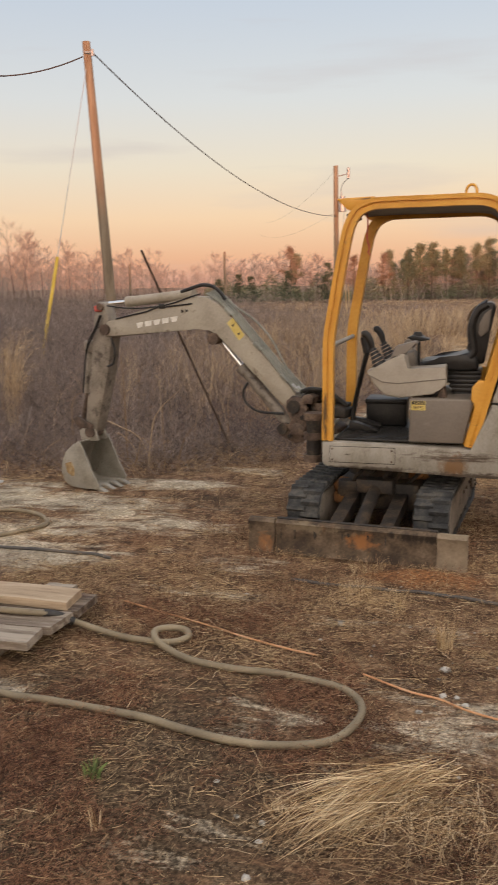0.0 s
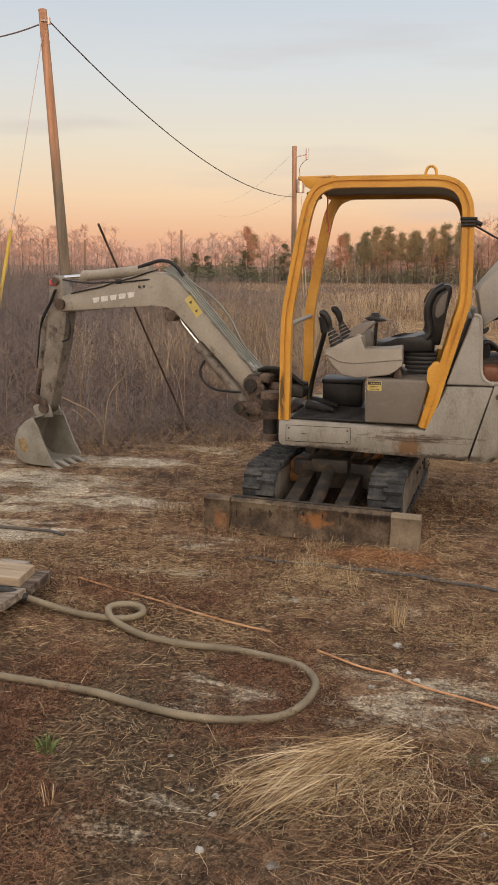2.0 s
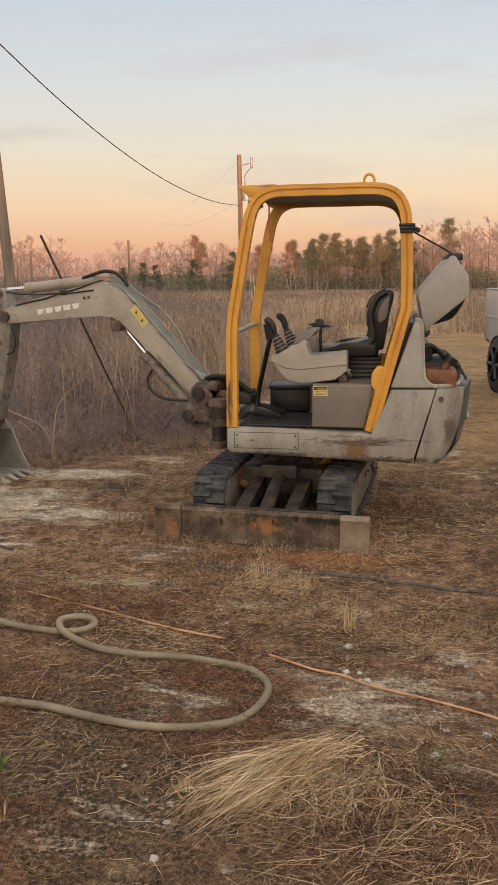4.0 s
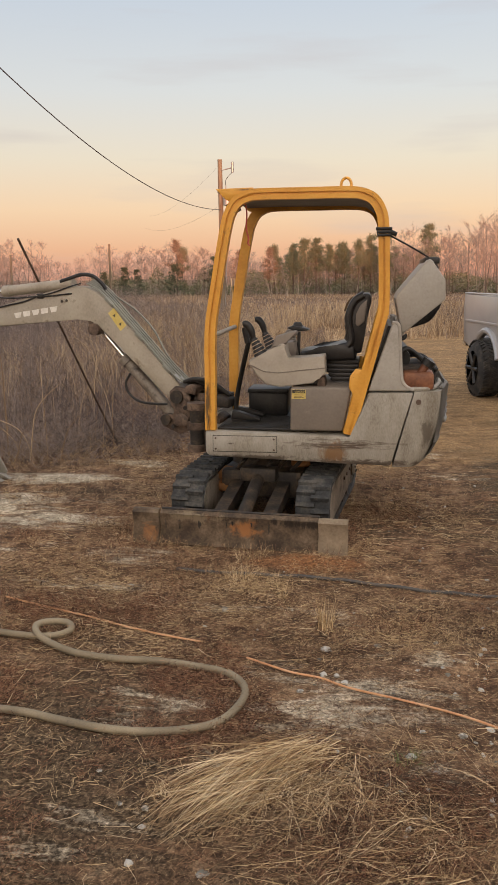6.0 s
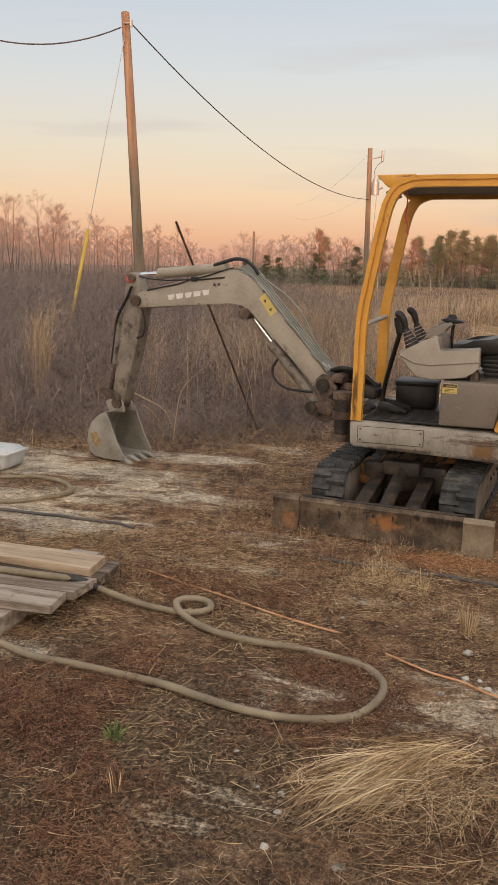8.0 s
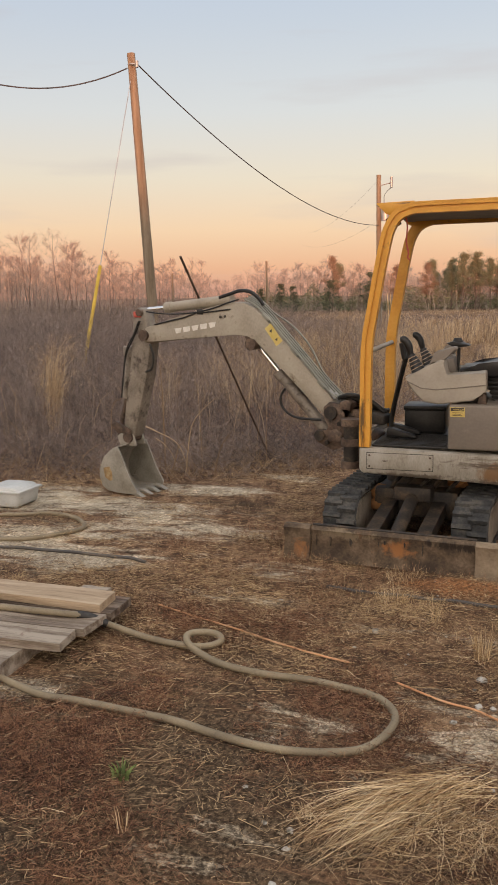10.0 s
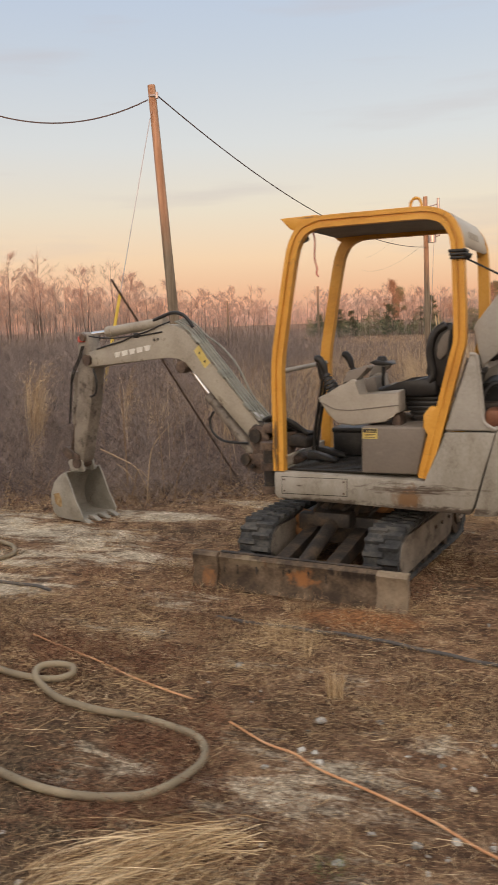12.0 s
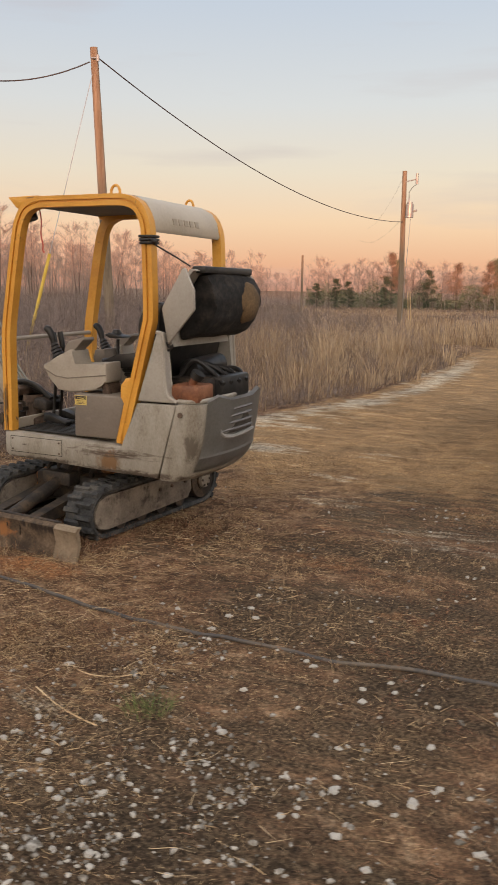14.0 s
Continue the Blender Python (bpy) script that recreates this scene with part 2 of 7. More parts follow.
POLE = mat("weathered_pole_wood", [(0.14, 0.105, 0.07), (0.20, 0.155, 0.108), (0.26, 0.21, 0.152)], 3, 0.9, bump=0.4, fine=30, grain=(4, 4, 0.3))
STEEL = mat("galvanised_steel", [(0.28, 0.28, 0.28), (0.36, 0.36, 0.36), (0.42, 0.42, 0.41)], 7, 0.45, 0.6, bump=0.05)
WIRE = mat("dark_cable", [(0.03, 0.03, 0.033), (0.045, 0.045, 0.05), (0.06, 0.06, 0.066)], 5, 0.7, bump=0.0)
GUARD = mat("yellow_guy_guard", [(0.50, 0.33, 0.03), (0.58, 0.40, 0.05), (0.64, 0.45, 0.08)], 5, 0.5, bump=0.05)
PLANK = mat("weathered_plank_wood", [(0.06, 0.04, 0.028), (0.19, 0.148, 0.11), (0.34, 0.29, 0.23)], 5, 0.85, bump=0.4, fine=45, stain=((0.13, 0.06, 0.035), 0.56, 0.68, 5), obj_random=0.25, grain=(0.35, 5, 5))
NEWPLANK = mat("pale_pine_plank", [(0.22, 0.15, 0.09), (0.35, 0.26, 0.17), (0.45, 0.35, 0.24)], 5, 0.75, bump=0.2, fine=45, stain=((0.2, 0.13, 0.08), 0.62, 0.75, 4), grain=(0.3, 4, 4))
JUG = mat("cloudy_white_plastic", [(0.36, 0.37, 0.35), (0.46, 0.47, 0.45), (0.54, 0.54, 0.52)], 5, 0.4, bump=0.1, stain=((0.30, 0.22, 0.13), 0.6, 0.75, 6))
TRUCKP = mat("silver_truck_paint", [(0.42, 0.41, 0.41), (0.45, 0.44, 0.44), (0.48, 0.47, 0.46)], 2, 0.3, 0.35, bump=0.0)
TYRE = mat("truck_tyre_rubber", [(0.02, 0.02, 0.02), (0.035, 0.033, 0.031), (0.07, 0.06, 0.05)], 10, 0.85, bump=0.2)
GLASS = mat("dark_truck_glass", [(0.02, 0.022, 0.025), (0.025, 0.027, 0.03), (0.03, 0.032, 0.035)], 2, 0.08, bump=0.0)
STONE = mat("pale_gravel_stone", [(0.15, 0.135, 0.11), (0.28, 0.26, 0.225), (0.46, 0.435, 0.385)], 30, 0.85, bump=0.3, island=0.5)
LITTER = mat("dead_grass_litter", [(0.065, 0.037, 0.022), (0.175, 0.102, 0.056), (0.335, 0.215, 0.115), (0.56, 0.405, 0.225)], 1.6, 0.9, bump=0.0, island=0.75)
REDLITTER = mat("red_brown_dead_weeds", [(0.046, 0.02, 0.012), (0.115, 0.048, 0.027), (0.21, 0.095, 0.051), (0.36, 0.205, 0.115)], 2.0, 0.9, bump=0.0, island=0.7)
STRAW = mat("bleached_straw", [(0.24, 0.145, 0.07), (0.45, 0.30, 0.15), (0.62, 0.45, 0.25), (0.72, 0.56, 0.35)], 3.0, 0.7, bump=0.0, island=0.7)
BRUSH = mat("grey_brown_weed_stalks", [(0.076, 0.056, 0.052), (0.142, 0.109, 0.098), (0.222, 0.174, 0.152), (0.34, 0.275, 0.235)], 0.5, 0.9, bump=0.0, island=0.6)
SEDGE = mat("tan_broomsedge", [(0.24, 0.155, 0.09), (0.37, 0.255, 0.15), (0.50, 0.365, 0.225), (0.60, 0.46, 0.30)], 0.6, 0.85, bump=0.0, island=0.6)
GREEN = mat("small_green_leaves", [(0.07, 0.10, 0.03), (0.13, 0.18, 0.05), (0.2, 0.24, 0.08)], 8, 0.7, bump=0.0, island=0.6)
BARK = mat("grey_bark", [(0.10, 0.072, 0.058), (0.16, 0.12, 0.10), (0.24, 0.19, 0.16)], 0.7, 0.95, bump=0.0, island=0.3)
# TWIG, RUSSET and NEEDLE are lightened, so far haze is in their colour
TWIG = mat("hazy_bare_pinkish_twigs", [(0.24, 0.19, 0.165), (0.33, 0.265, 0.225), (0.42, 0.345, 0.30)], 0.5, 0.95, bump=0.0, island=0.5)
RUSSET = mat("hazy_russet_dead_leaves", [(0.19, 0.125, 0.085), (0.26, 0.17, 0.115), (0.33, 0.22, 0.15)], 0.5, 0.9, bump=0.0, island=0.7)
CEDAR = mat("dark_cedar_foliage", [(0.045, 0.06, 0.035), (0.07, 0.088, 0.05), (0.10, 0.115, 0.065)], 0.5, 0.85, bump=0.0, island=0.6)
PALEBARK = mat("pale_sapling_bark", [(0.30, 0.25, 0.21), (0.38, 0.32, 0.27), (0.46, 0.39, 0.33)], 0.7, 0.95, bump=0.0, island=0.5)
NEEDLE = mat("hazy_pine_needles", [(0.115, 0.128, 0.075), (0.175, 0.182, 0.105), (0.235, 0.232, 0.14)], 0.5, 0.8, bump=0.0, island=0.7)


def ground_material():
    """Bare clay, pale sand and brown litter, mixed by two masks that the ground sheet carries."""
    m = bpy.data.materials.new("field_ground")
    m.use_nodes = True
    n, l = m.node_tree.nodes, m.node_tree.links
    b = n["Principled BSDF"]
    b.inputs["Roughness"].default_value, b.inputs["Specular IOR Level"].default_value = 0.95, 0.2
    co, at = n.new("ShaderNodeTexCoord"), n.new("ShaderNodeAttribute")
    at.attribute_name = "soil"
    sp = n.new("ShaderNodeSeparateColor")
    l.new(at.outputs["Color"], sp.inputs[0])

    def nz(sc, det=8, ro=0.65):
        t = n.new("ShaderNodeTexNoise")
        t.inputs["Scale"].default_value, t.inputs["Detail"].default_value, t.inputs["Roughness"].default_value = sc, det, ro
        l.new(co.outputs["Object"], t.inputs["Vector"])
        return t.outputs["Fac"]

    def ramp(v, stops):
        r = n.new("ShaderNodeValToRGB")
        while len(r.color_ramp.elements) < len(stops):
            r.color_ramp.elements.new(0.5)
        for e, (p, c) in zip(r.color_ramp.elements, stops):
            e.position, e.color = p, (*c, 1)
        l.new(v, r.inputs[0])
        return r.outputs[0]

    def mix(f, a, c):
        x = n.new("ShaderNodeMixRGB")
        l.new(f, x.inputs[0]), l.new(a, x.inputs[1]), l.new(c, x.inputs[2])
        return x.outputs[0]

    def mask(ch, v, gain, off):
        """channel + noise, hardened"""
        a = n.new("ShaderNodeMath")
        l.new(sp.outputs[ch] if ch < 3 else at.outputs["Alpha"], a.inputs[0]), l.new(v, a.inputs[1])
        r = n.new("ShaderNodeMapRange")
        r.inputs[1].default_value, r.inputs[2].default_value = off, off + gain
        l.new(a.outputs[0], r.inputs[0])
        return r.outputs[0]

    coarse, mid, fine = nz(1.3), nz(7.0, 10, 0.72), nz(55.0, 6, 0.75)
    wide = n.new("ShaderNodeMapping")
    wide.inputs["Scale"].default_value = (1.3, 4.2, 1.0)
    l.new(co.outputs["Object"], wide.inputs[0])
    st = n.new("ShaderNodeTexNoise")
    st.inputs["Scale"].default_value, st.inputs["Detail"].default_value, st.inputs["Roughness"].default_value, st.inputs["Distortion"].default_value = 1.5, 11, 0.74, 0.6
    l.new(wide.outputs[0], st.inputs["Vector"])
    hard = n.new("ShaderNodeMapRange")
    hard.clamp = False
    hard.inputs[1].default_value, hard.inputs[2].default_value, hard.inputs[3].default_value, hard.inputs[4].default_value = 0.2, 0.8, -0.05, 1.05
    l.new(st.outputs["Fac"], hard.inputs[0])
    streak = hard.outputs[0]
    litter = ramp(mid, [(0.34, (0.042, 0.026, 0.017)), (0.48, (0.155, 0.09, 0.052)), (0.58, (0.255, 0.162, 0.096)), (0.68, (0.34, 0.25, 0.165))])
    sand = ramp(mid, [(0.34, (0.24, 0.195, 0.14)), (0.48, (0.40, 0.345, 0.26)), (0.64, (0.60, 0.53, 0.415))])
    half = n.new("ShaderNodeMixRGB")
    half.inputs[0].default_value = 0.6
    l.new(streak, half.inputs[1]), l.new(mid, half.inputs[2])
    road = ramp(half.outputs[0], [(0.30, (0.12, 0.072, 0.036)), (0.44, (0.24, 0.15, 0.075)), (0.56, (0.33, 0.215, 0.11)), (0.70, (0.46, 0.33, 0.19))])
    worn = ramp(coarse, [(0.36, (0.70, 0.70, 0.70)), (0.5, (1.0, 0.98, 0.95)), (0.64, (1.3, 1.26, 1.18))])
    dark_ground = ramp(fine, [(0.3, (0.036, 0.024, 0.014)), (0.5, (0.082, 0.056, 0.033)), (0.7, (0.17, 0.125, 0.08))])
    clay = ramp(fine, [(0.3, (0.18, 0.083, 0.036)), (0.7, (0.31, 0.155, 0.072))])
    speck = ramp(fine, [(0.40, (0.30, 0.30, 0.30)), (0.60, (1.7, 1.7, 1.7))])
    c = mix(mask(1, coarse, 0.35, 0.75), litter, road)
    blend = n.new("ShaderNodeMath")
    blend.operation = "MULTIPLY_ADD"
    blend.inputs[1].default_value = 0.4
    l.new(fine, blend.inputs[0]), l.new(streak, blend.inputs[2])
    c = mix(mask(3, streak, 0.30, 0.72), c, dark_ground)
    c = mix(mask(0, blend.outputs[0], 0.22, 1.06), c, sand)
    c = mix(mask(2, mid, 0.25, 0.95), c, clay)
    crumb = ramp(nz(150.0, 5, 0.85), [(0.36, (0.42, 0.41, 0.40)), (0.5, (0.95, 0.94, 0.93)), (0.64, (1.75, 1.72, 1.68))])
    mc = n.new("ShaderNodeMixRGB")
    mc.blend_type, mc.inputs[0].default_value = "MULTIPLY", 0.75
    l.new(c, mc.inputs[1]), l.new(crumb, mc.inputs[2])
    c = mc.outputs[0]
    mu = n.new("ShaderNodeMixRGB")
    mu.blend_type, mu.inputs[0].default_value = "MULTIPLY", 0.6
    l.new(c, mu.inputs[1]), l.new(speck, mu.inputs[2])
    mw = n.new("ShaderNodeMixRGB")
    mw.blend_type, mw.inputs[0].default_value = "MULTIPLY", 0.8
    l.new(mu.outputs[0], mw.inputs[1]), l.new(worn, mw.inputs[2])
    l.new(mw.outputs[0], b.inputs["Base Color"])
    h = n.new("ShaderNodeMath")
    h.operation = "MULTIPLY_ADD"
    h.inputs[1].default_value = 0.6
    l.new(fine, h.inputs[0]), l.new(mid, h.inputs[2])
    bp = n.new("ShaderNodeBump")
    bp.inputs["Strength"].default_value, bp.inputs["Distance"].default_value = 0.8, 0.03
    l.new(h.outputs[0], bp.inputs["Height"]), l.new(bp.outputs[0], b.inputs["Normal"])
    return m


GROUND = ground_material()

# ---- building helpers ----
WORLD_OF = {}


def thing(name, x, y, z=0.0, rz=0.0, label="", category="", group="", kind=""):
    """An Empty at a thing's base, under which its parts hang."""
    ob = new(name)
    ob.matrix_basis = pose(x, y, z, 0, 0, rz)
    ob.empty_display_size = 0.1
    WORLD_OF[ob] = ob.matrix_basis.copy()
    return tagged(ob, label, category, group, kind)


def part(name, bm, material, parent=None, label="", smooth=0.6):
    """Links a bmesh, modelled in world coordinates, as one mesh object."""
    me = bpy.data.meshes.new(name)
    bmesh.ops.recalc_face_normals(bm, faces=bm.faces[:])
    bm.to_mesh(me)
    bm.free()
    if smooth:
        me.polygons.foreach_set("use_smooth", [True] * len(me.polygons))
        me.set_sharp_from_angle(angle=smooth)
    return link(name, me, material, parent, label)


def link(name, me, material, parent=None, label=""):
    if material and not me.materials:
        me.materials.append(material)
    ob = new(name, me)
    if parent:
        ob.parent = parent
        ob.matrix_parent_inverse = WORLD_OF.get(parent, Matrix()).inverted()
    return tagged(ob, label)


def prism(bm, outline, y0, y1, m=None, bevel=0.0, seg=2):
    """Extrudes an outline of (x, z) from y0 to y1."""
    a = [bm.verts.new((x, y0, z)) for x, z in outline]
    b = [bm.verts.new((x, y1, z)) for x, z in outline]
    k = len(outline)
    fs = [bm.faces.new(a), bm.faces.new(b[::-1])]
    fs += [bm.faces.new((a[i], b[i], b[(i + 1) % k], a[(i + 1) % k])) for i in range(k)]
    if bevel:
        bmesh.ops.bevel(bm, geom=list({e for f in fs for e in f.edges}), offset=bevel, segments=seg, affect="EDGES", profile=0.5, clamp_overlap=True)
    if m is not None:
        bm.transform(m)
    return bm


def box(bm, x0, x1, y0, y1, z0, z1, bevel=0.0):
    return prism(bm, [(x0, z0), (x1, z0), (x1, z1), (x0, z1)], y0, y1, None, bevel)


def tube(bm, pts, r, n=8, profile=None, closed=False, taper=None):
    """Sweeps a circle of radius r, or a profile of (side, up), along points."""
    pts = [Vector(p) for p in pts]
    rings, up = [], Vector((0, 1, 0)) if profile else Vector((0.13, 0.31, 0.94))
    for i, p in enumerate(pts):
        if closed:
            d = pts[(i + 1) % len(pts)] - pts[i - 1]
        else:
            d = pts[min(i + 1, len(pts) - 1)] - pts[max(i - 1, 0)]
        d.normalize()
        if abs(d.dot(up)) > 0.97:
            up = Vector((1, 0, 0))
        side = d.cross(up).normalized()
        w = side.cross(d).normalized()
        if not profile:
            up = w
        rr = r * (taper[i] if taper else 1.0)
        prof = profile or [(math.cos(2 * math.pi * k / n) * rr, math.sin(2 * math.pi * k / n) * rr) for k in range(n)]
        rings.append([bm.verts.new(p + side * a + w * b) for a, b in prof])
    k = len(rings[0])
    for i in range(len(rings) if closed else len(rings) - 1):
        a, b = rings[i], rings[(i + 1) % len(rings)]
        for j in range(k):
            bm.faces.new((a[j], a[(j + 1) % k], b[(j + 1) % k], b[j]))
    if not closed:
        bm.faces.new(rings[0][::-1]), bm.faces.new(rings[-1])
    return bm


def rod(bm, a, b, r, n=14, r2=None):
    return tube(bm, [a, b], r, n, taper=[1.0, (r2 or r) / r])


def disc(bm, x, y, z, r, y1, n=20):
    return rod(bm, (x, y, z), (x, y1, z), r, n)


def spline(pts, k=6):
    """Points of a smooth curve through pts."""
    p = [Vector(q) for q in pts]
    p = [p[0] * 2 - p[1]] + p + [p[-1] * 2 - p[-2]]
    out = []
    for i in range(1, len(p) - 2):
        for j in range(k):
            t = j / k
            out.append(0.5 * (2 * p[i] + (p[i + 1] - p[i - 1]) * t + (2 * p[i - 1] - 5 * p[i] + 4 * p[i + 1] - p[i + 2]) * t * t
                              + (3 * p[i] - p[i - 1] - 3 * p[i + 1] + p[i + 2]) * t ** 3))
    return out + [p[-2]]


def ngrid(x, y, seed=0):
    """Smooth noise in 0..1 on arrays."""
    rng = np.random.RandomState(seed)
    t = rng.rand(64, 64)
    x, y = np.asarray(x, float), np.asarray(y, float)
    xi, yi = np.floor(x).astype(int), np.floor(y).astype(int)
    fx, fy = x - xi, y - yi
    fx, fy = fx * fx * (3 - 2 * fx), fy * fy * (3 - 2 * fy)
    g = lambda a, b: t[a % 64, b % 64]
    return (g(xi, yi) * (1 - fx) + g(xi + 1, yi) * fx) * (1 - fy) + (g(xi, yi + 1) * (1 - fx) + g(xi + 1, yi + 1) * fx) * fy


def height(x, y):
    """The ground's height: small bumps, and a low heap of clay before the blade."""
    heap = 0.04 * np.exp(-((x + 0.12) / 0.34) ** 2 - ((y - 4.70) / 0.13) ** 2) * (0.6 + 0.8 * ngrid(x * 9, y * 9, 8))
    return 0.03 * (ngrid(x * 1.7, y * 1.7, 1) - 0.5) + 0.014 * (ngrid(x * 7, y * 7, 2) - 0.5) + heap


def strips(name, base, ctrl, tip, width, material, seg=3, parent=None, label="", kind="", category="", taper=0.25):
    """One mesh of many thin bent blades: rows of base, control point and tip."""
    n = len(base)
    d = tip - base
    rng = np.random.RandomState(n % 1000)
    side = np.cross(d, rng.normal(size=(n, 3)))
    side /= np.linalg.norm(side, axis=1)[:, None] + 1e-9
    t = np.linspace(0, 1, seg + 1)[None, :, None]
    c = (1 - t) ** 2 * base[:, None] + 2 * t * (1 - t) * ctrl[:, None] + t * t * tip[:, None]
    w = width[:, None, None] * (1 - (1 - taper) * t) * 0.5
    v = np.stack([c - side[:, None] * w, c + side[:, None] * w], 2).reshape(-1, 3)
    k = np.arange(n)[:, None] * 2 * (seg + 1) + np.arange(seg)[None] * 2
    f = np.stack([k, k + 1, k + 3, k + 2], -1).reshape(-1)
    me = bpy.data.meshes.new(name)
    me.vertices.add(len(v)), me.loops.add(len(f)), me.polygons.add(len(f) // 4)
    me.vertices.foreach_set("co", v.ravel().astype(np.float32))
    me.loops.foreach_set("vertex_index", f.astype(np.int32))
    me.polygons.foreach_set("loop_start", np.arange(0, len(f), 4, dtype=np.int32))
    me.update(calc_edges=True)
    ob = link(name, me, material, parent)
    return tagged(ob, label, category, "", kind)


# ---- ground ----
EDGE_Y = [0, 6.6, 7.2, 7.9, 9, 11.3, 13.3, 15.3, 19, 24, 27, 30]
EDGE_X = [-9, -6.0, -2.9, -1.75, -1.9, -1.6, -1.1, -0.75, -0.8, -1.15, -3.0, -40]


def brush_mask(x, y):
    """1 where the uncut field stands, 0 on the cleared lot and the dirt road."""
    edge = np.interp(y, EDGE_Y, EDGE_X)
    edge = edge + 0.5 * (ngrid(x * 0.9 + 7, y * 0.9, 3) - 0.5)
    back = np.interp(x, [-3.5, -1, 1, 3, 12], [29, 27.5, 24, 23.6, 22])
    return ((x < edge) & (y > 6.4)) | (y > back + (ngrid(x * 0.7, y * 0.7, 4) - 0.5))


def axis(lo, hi, step, far):
    mid = np.arange(lo, hi + 1e-6, step)
    out = [step * 1.25 ** i for i in range(1, 60)]
    tail = np.cumsum(out)
    tail = tail[tail < far]
    return np.concatenate([lo - tail[::-1], mid, hi + tail])


def build_ground():
    gx, gy = axis(-6.5, 5.0, 0.06, 900), axis(0.8, 10.0, 0.06, 900)
    X, Y = np.meshgrid(gx, gy)
    near = np.clip(1 - (np.hypot(X, Y - 5) - 25) / 20, 0, 1)
    Z = height(X, Y) * near
    v = np.stack([X, Y, Z], -1).reshape(-1, 3)
    ny, nx = X.shape
    k = (np.arange(ny - 1)[:, None] * nx + np.arange(nx - 1)[None]).reshape(-1)
    f = np.stack([k, k + 1, k + nx + 1, k + nx], -1)
    me = bpy.data.meshes.new("ground")
    me.from_pydata(v.tolist(), [], f.tolist())
    x, y = v[:, 0], v[:, 1]
    sand = np.zeros(len(v))
    for cx, cy, rx, ry, amt in ((-3.4, 5.95, 1.0, 0.42, 1.0), (-2.4, 5.45, 0.75, 0.26, 1.0), (-2.9, 4.8, 0.9, 0.5, 0.72), (-2.55, 6.6, 0.6, 0.2, 0.7), (-3.8, 6.4, 0.6, 0.2, 0.8),
                                (-1.9, 7.35, 0.35, 0.12, 0.55), (-0.62, 2.86, 0.4, 0.22, 0.36), (-0.62, 1.95, 0.5, 0.36, 0.22), (0.2, 2.98, 0.75, 0.36, 0.40), (-0.1, 2.65, 0.6, 0.35, 0.30), (0.5, 3.5, 0.7, 0.35, 0.32), (0.75, 2.7, 0.6, 0.45, 0.38), (1.1, 3.3, 0.5, 0.4, 0.24), (-0.3, 3.95, 0.7, 0.25, 0.26), (-1.3, 4.6, 0.8, 0.3, 0.3), (-1.5, 4.2, 0.6, 0.3, 0.36),
                                (-0.9, 10.4, 0.7, 0.7, 0.55), (-0.6, 13.8, 0.4, 2.6, 0.5), (-0.9, 18.5, 0.4, 3.5, 0.45), (0.7, 8.0, 0.9, 0.5, 0.34), (0.9, 7.0, 0.6, 0.3, 0.3), (2.2, 6.4, 0.8, 0.4, 0.34), (1.4, 9.2, 1.2, 0.5, 0.3), (-0.4, 9.0, 0.6, 0.3, 0.6),
                                (-2.0, 2.75, 0.4, 0.2, 0.45)):
        q = ((x - cx) / rx) ** 2 + ((y - cy) / ry) ** 2
        sand = np.maximum(sand, amt * np.exp(-q * 0.8))
    verge = x - np.interp(y, EDGE_Y, EDGE_X)
    sand = np.maximum(sand, 0.62 * np.exp(-((verge - 0.42) / 0.34) ** 2) * np.clip((y - 8.5) / 2, 0, 1) * np.clip((27 - y) / 6, 0, 1))
    sand *= 0.45 + 0.95 * ngrid(x * 1.6 + 0.5 * y, y * 4.5, 6)
    sand = np.minimum(sand * np.where((y > 4.3) & (x < -1.4), 0.95, 0.92), np.where(y < 3.6, np.where(x > -0.4, 0.41, 0.33), 0.52))
    sand += (0.20 * ngrid(x * 1.1, y * 1.1, 5) - 0.04) * np.clip((2.2 - x) / 1.5, 0.3, 1)
    road = np.clip((x + 1.6) / 1.2, 0, 1) * np.clip((y - 5.5) / 3.5, 0, 1) * 0.7 + np.clip((x - 0.9) / 1.0, 0, 1) * 0.12
    road = road + 0.25 * np.clip((y - 7) / 4, 0, 1) * (x > -1.6) + 0.12 * np.sin((x + 0.08 * (y - 8)) * 5.5) * np.clip((y - 6.5) / 2, 0, 1)
    road = np.where(brush_mask(x, y), 0.05, road)
    clay = np.zeros(len(v))
    for cx, cy, rx, ry, amt in ((-0.12, 4.66, 0.44, 0.17, 1.0), (0.45, 5.6, 0.35, 0.4, 0.55), (1.5, 5.6, 0.5, 0.25, 0.6), (1.2, 6.3, 0.6, 0.3, 0.5), (2.2, 4.9, 0.5, 0.3, 0.5), (1.3, 10.5, 0.8, 3.0, 0.35), (-2.6, 5.95, 0.5, 0.14, 0.35)):
        clay = np.maximum(clay, amt * np.exp(-(((x - cx) / rx) ** 2 + ((y - cy) / ry) ** 2) * 0.8))
    # darker ground: broad on the right, in single patches elsewhere
    dark_ground = np.clip((x - 0.2) / 1.2, 0, 1) * np.clip((9.6 - y) / 2.6, 0, 1) * (0.22 + 0.36 * ngrid(x * 1.3 + 4, y * 2.2, 44) + 0.14 * ngrid(x * 4, y * 6, 48))
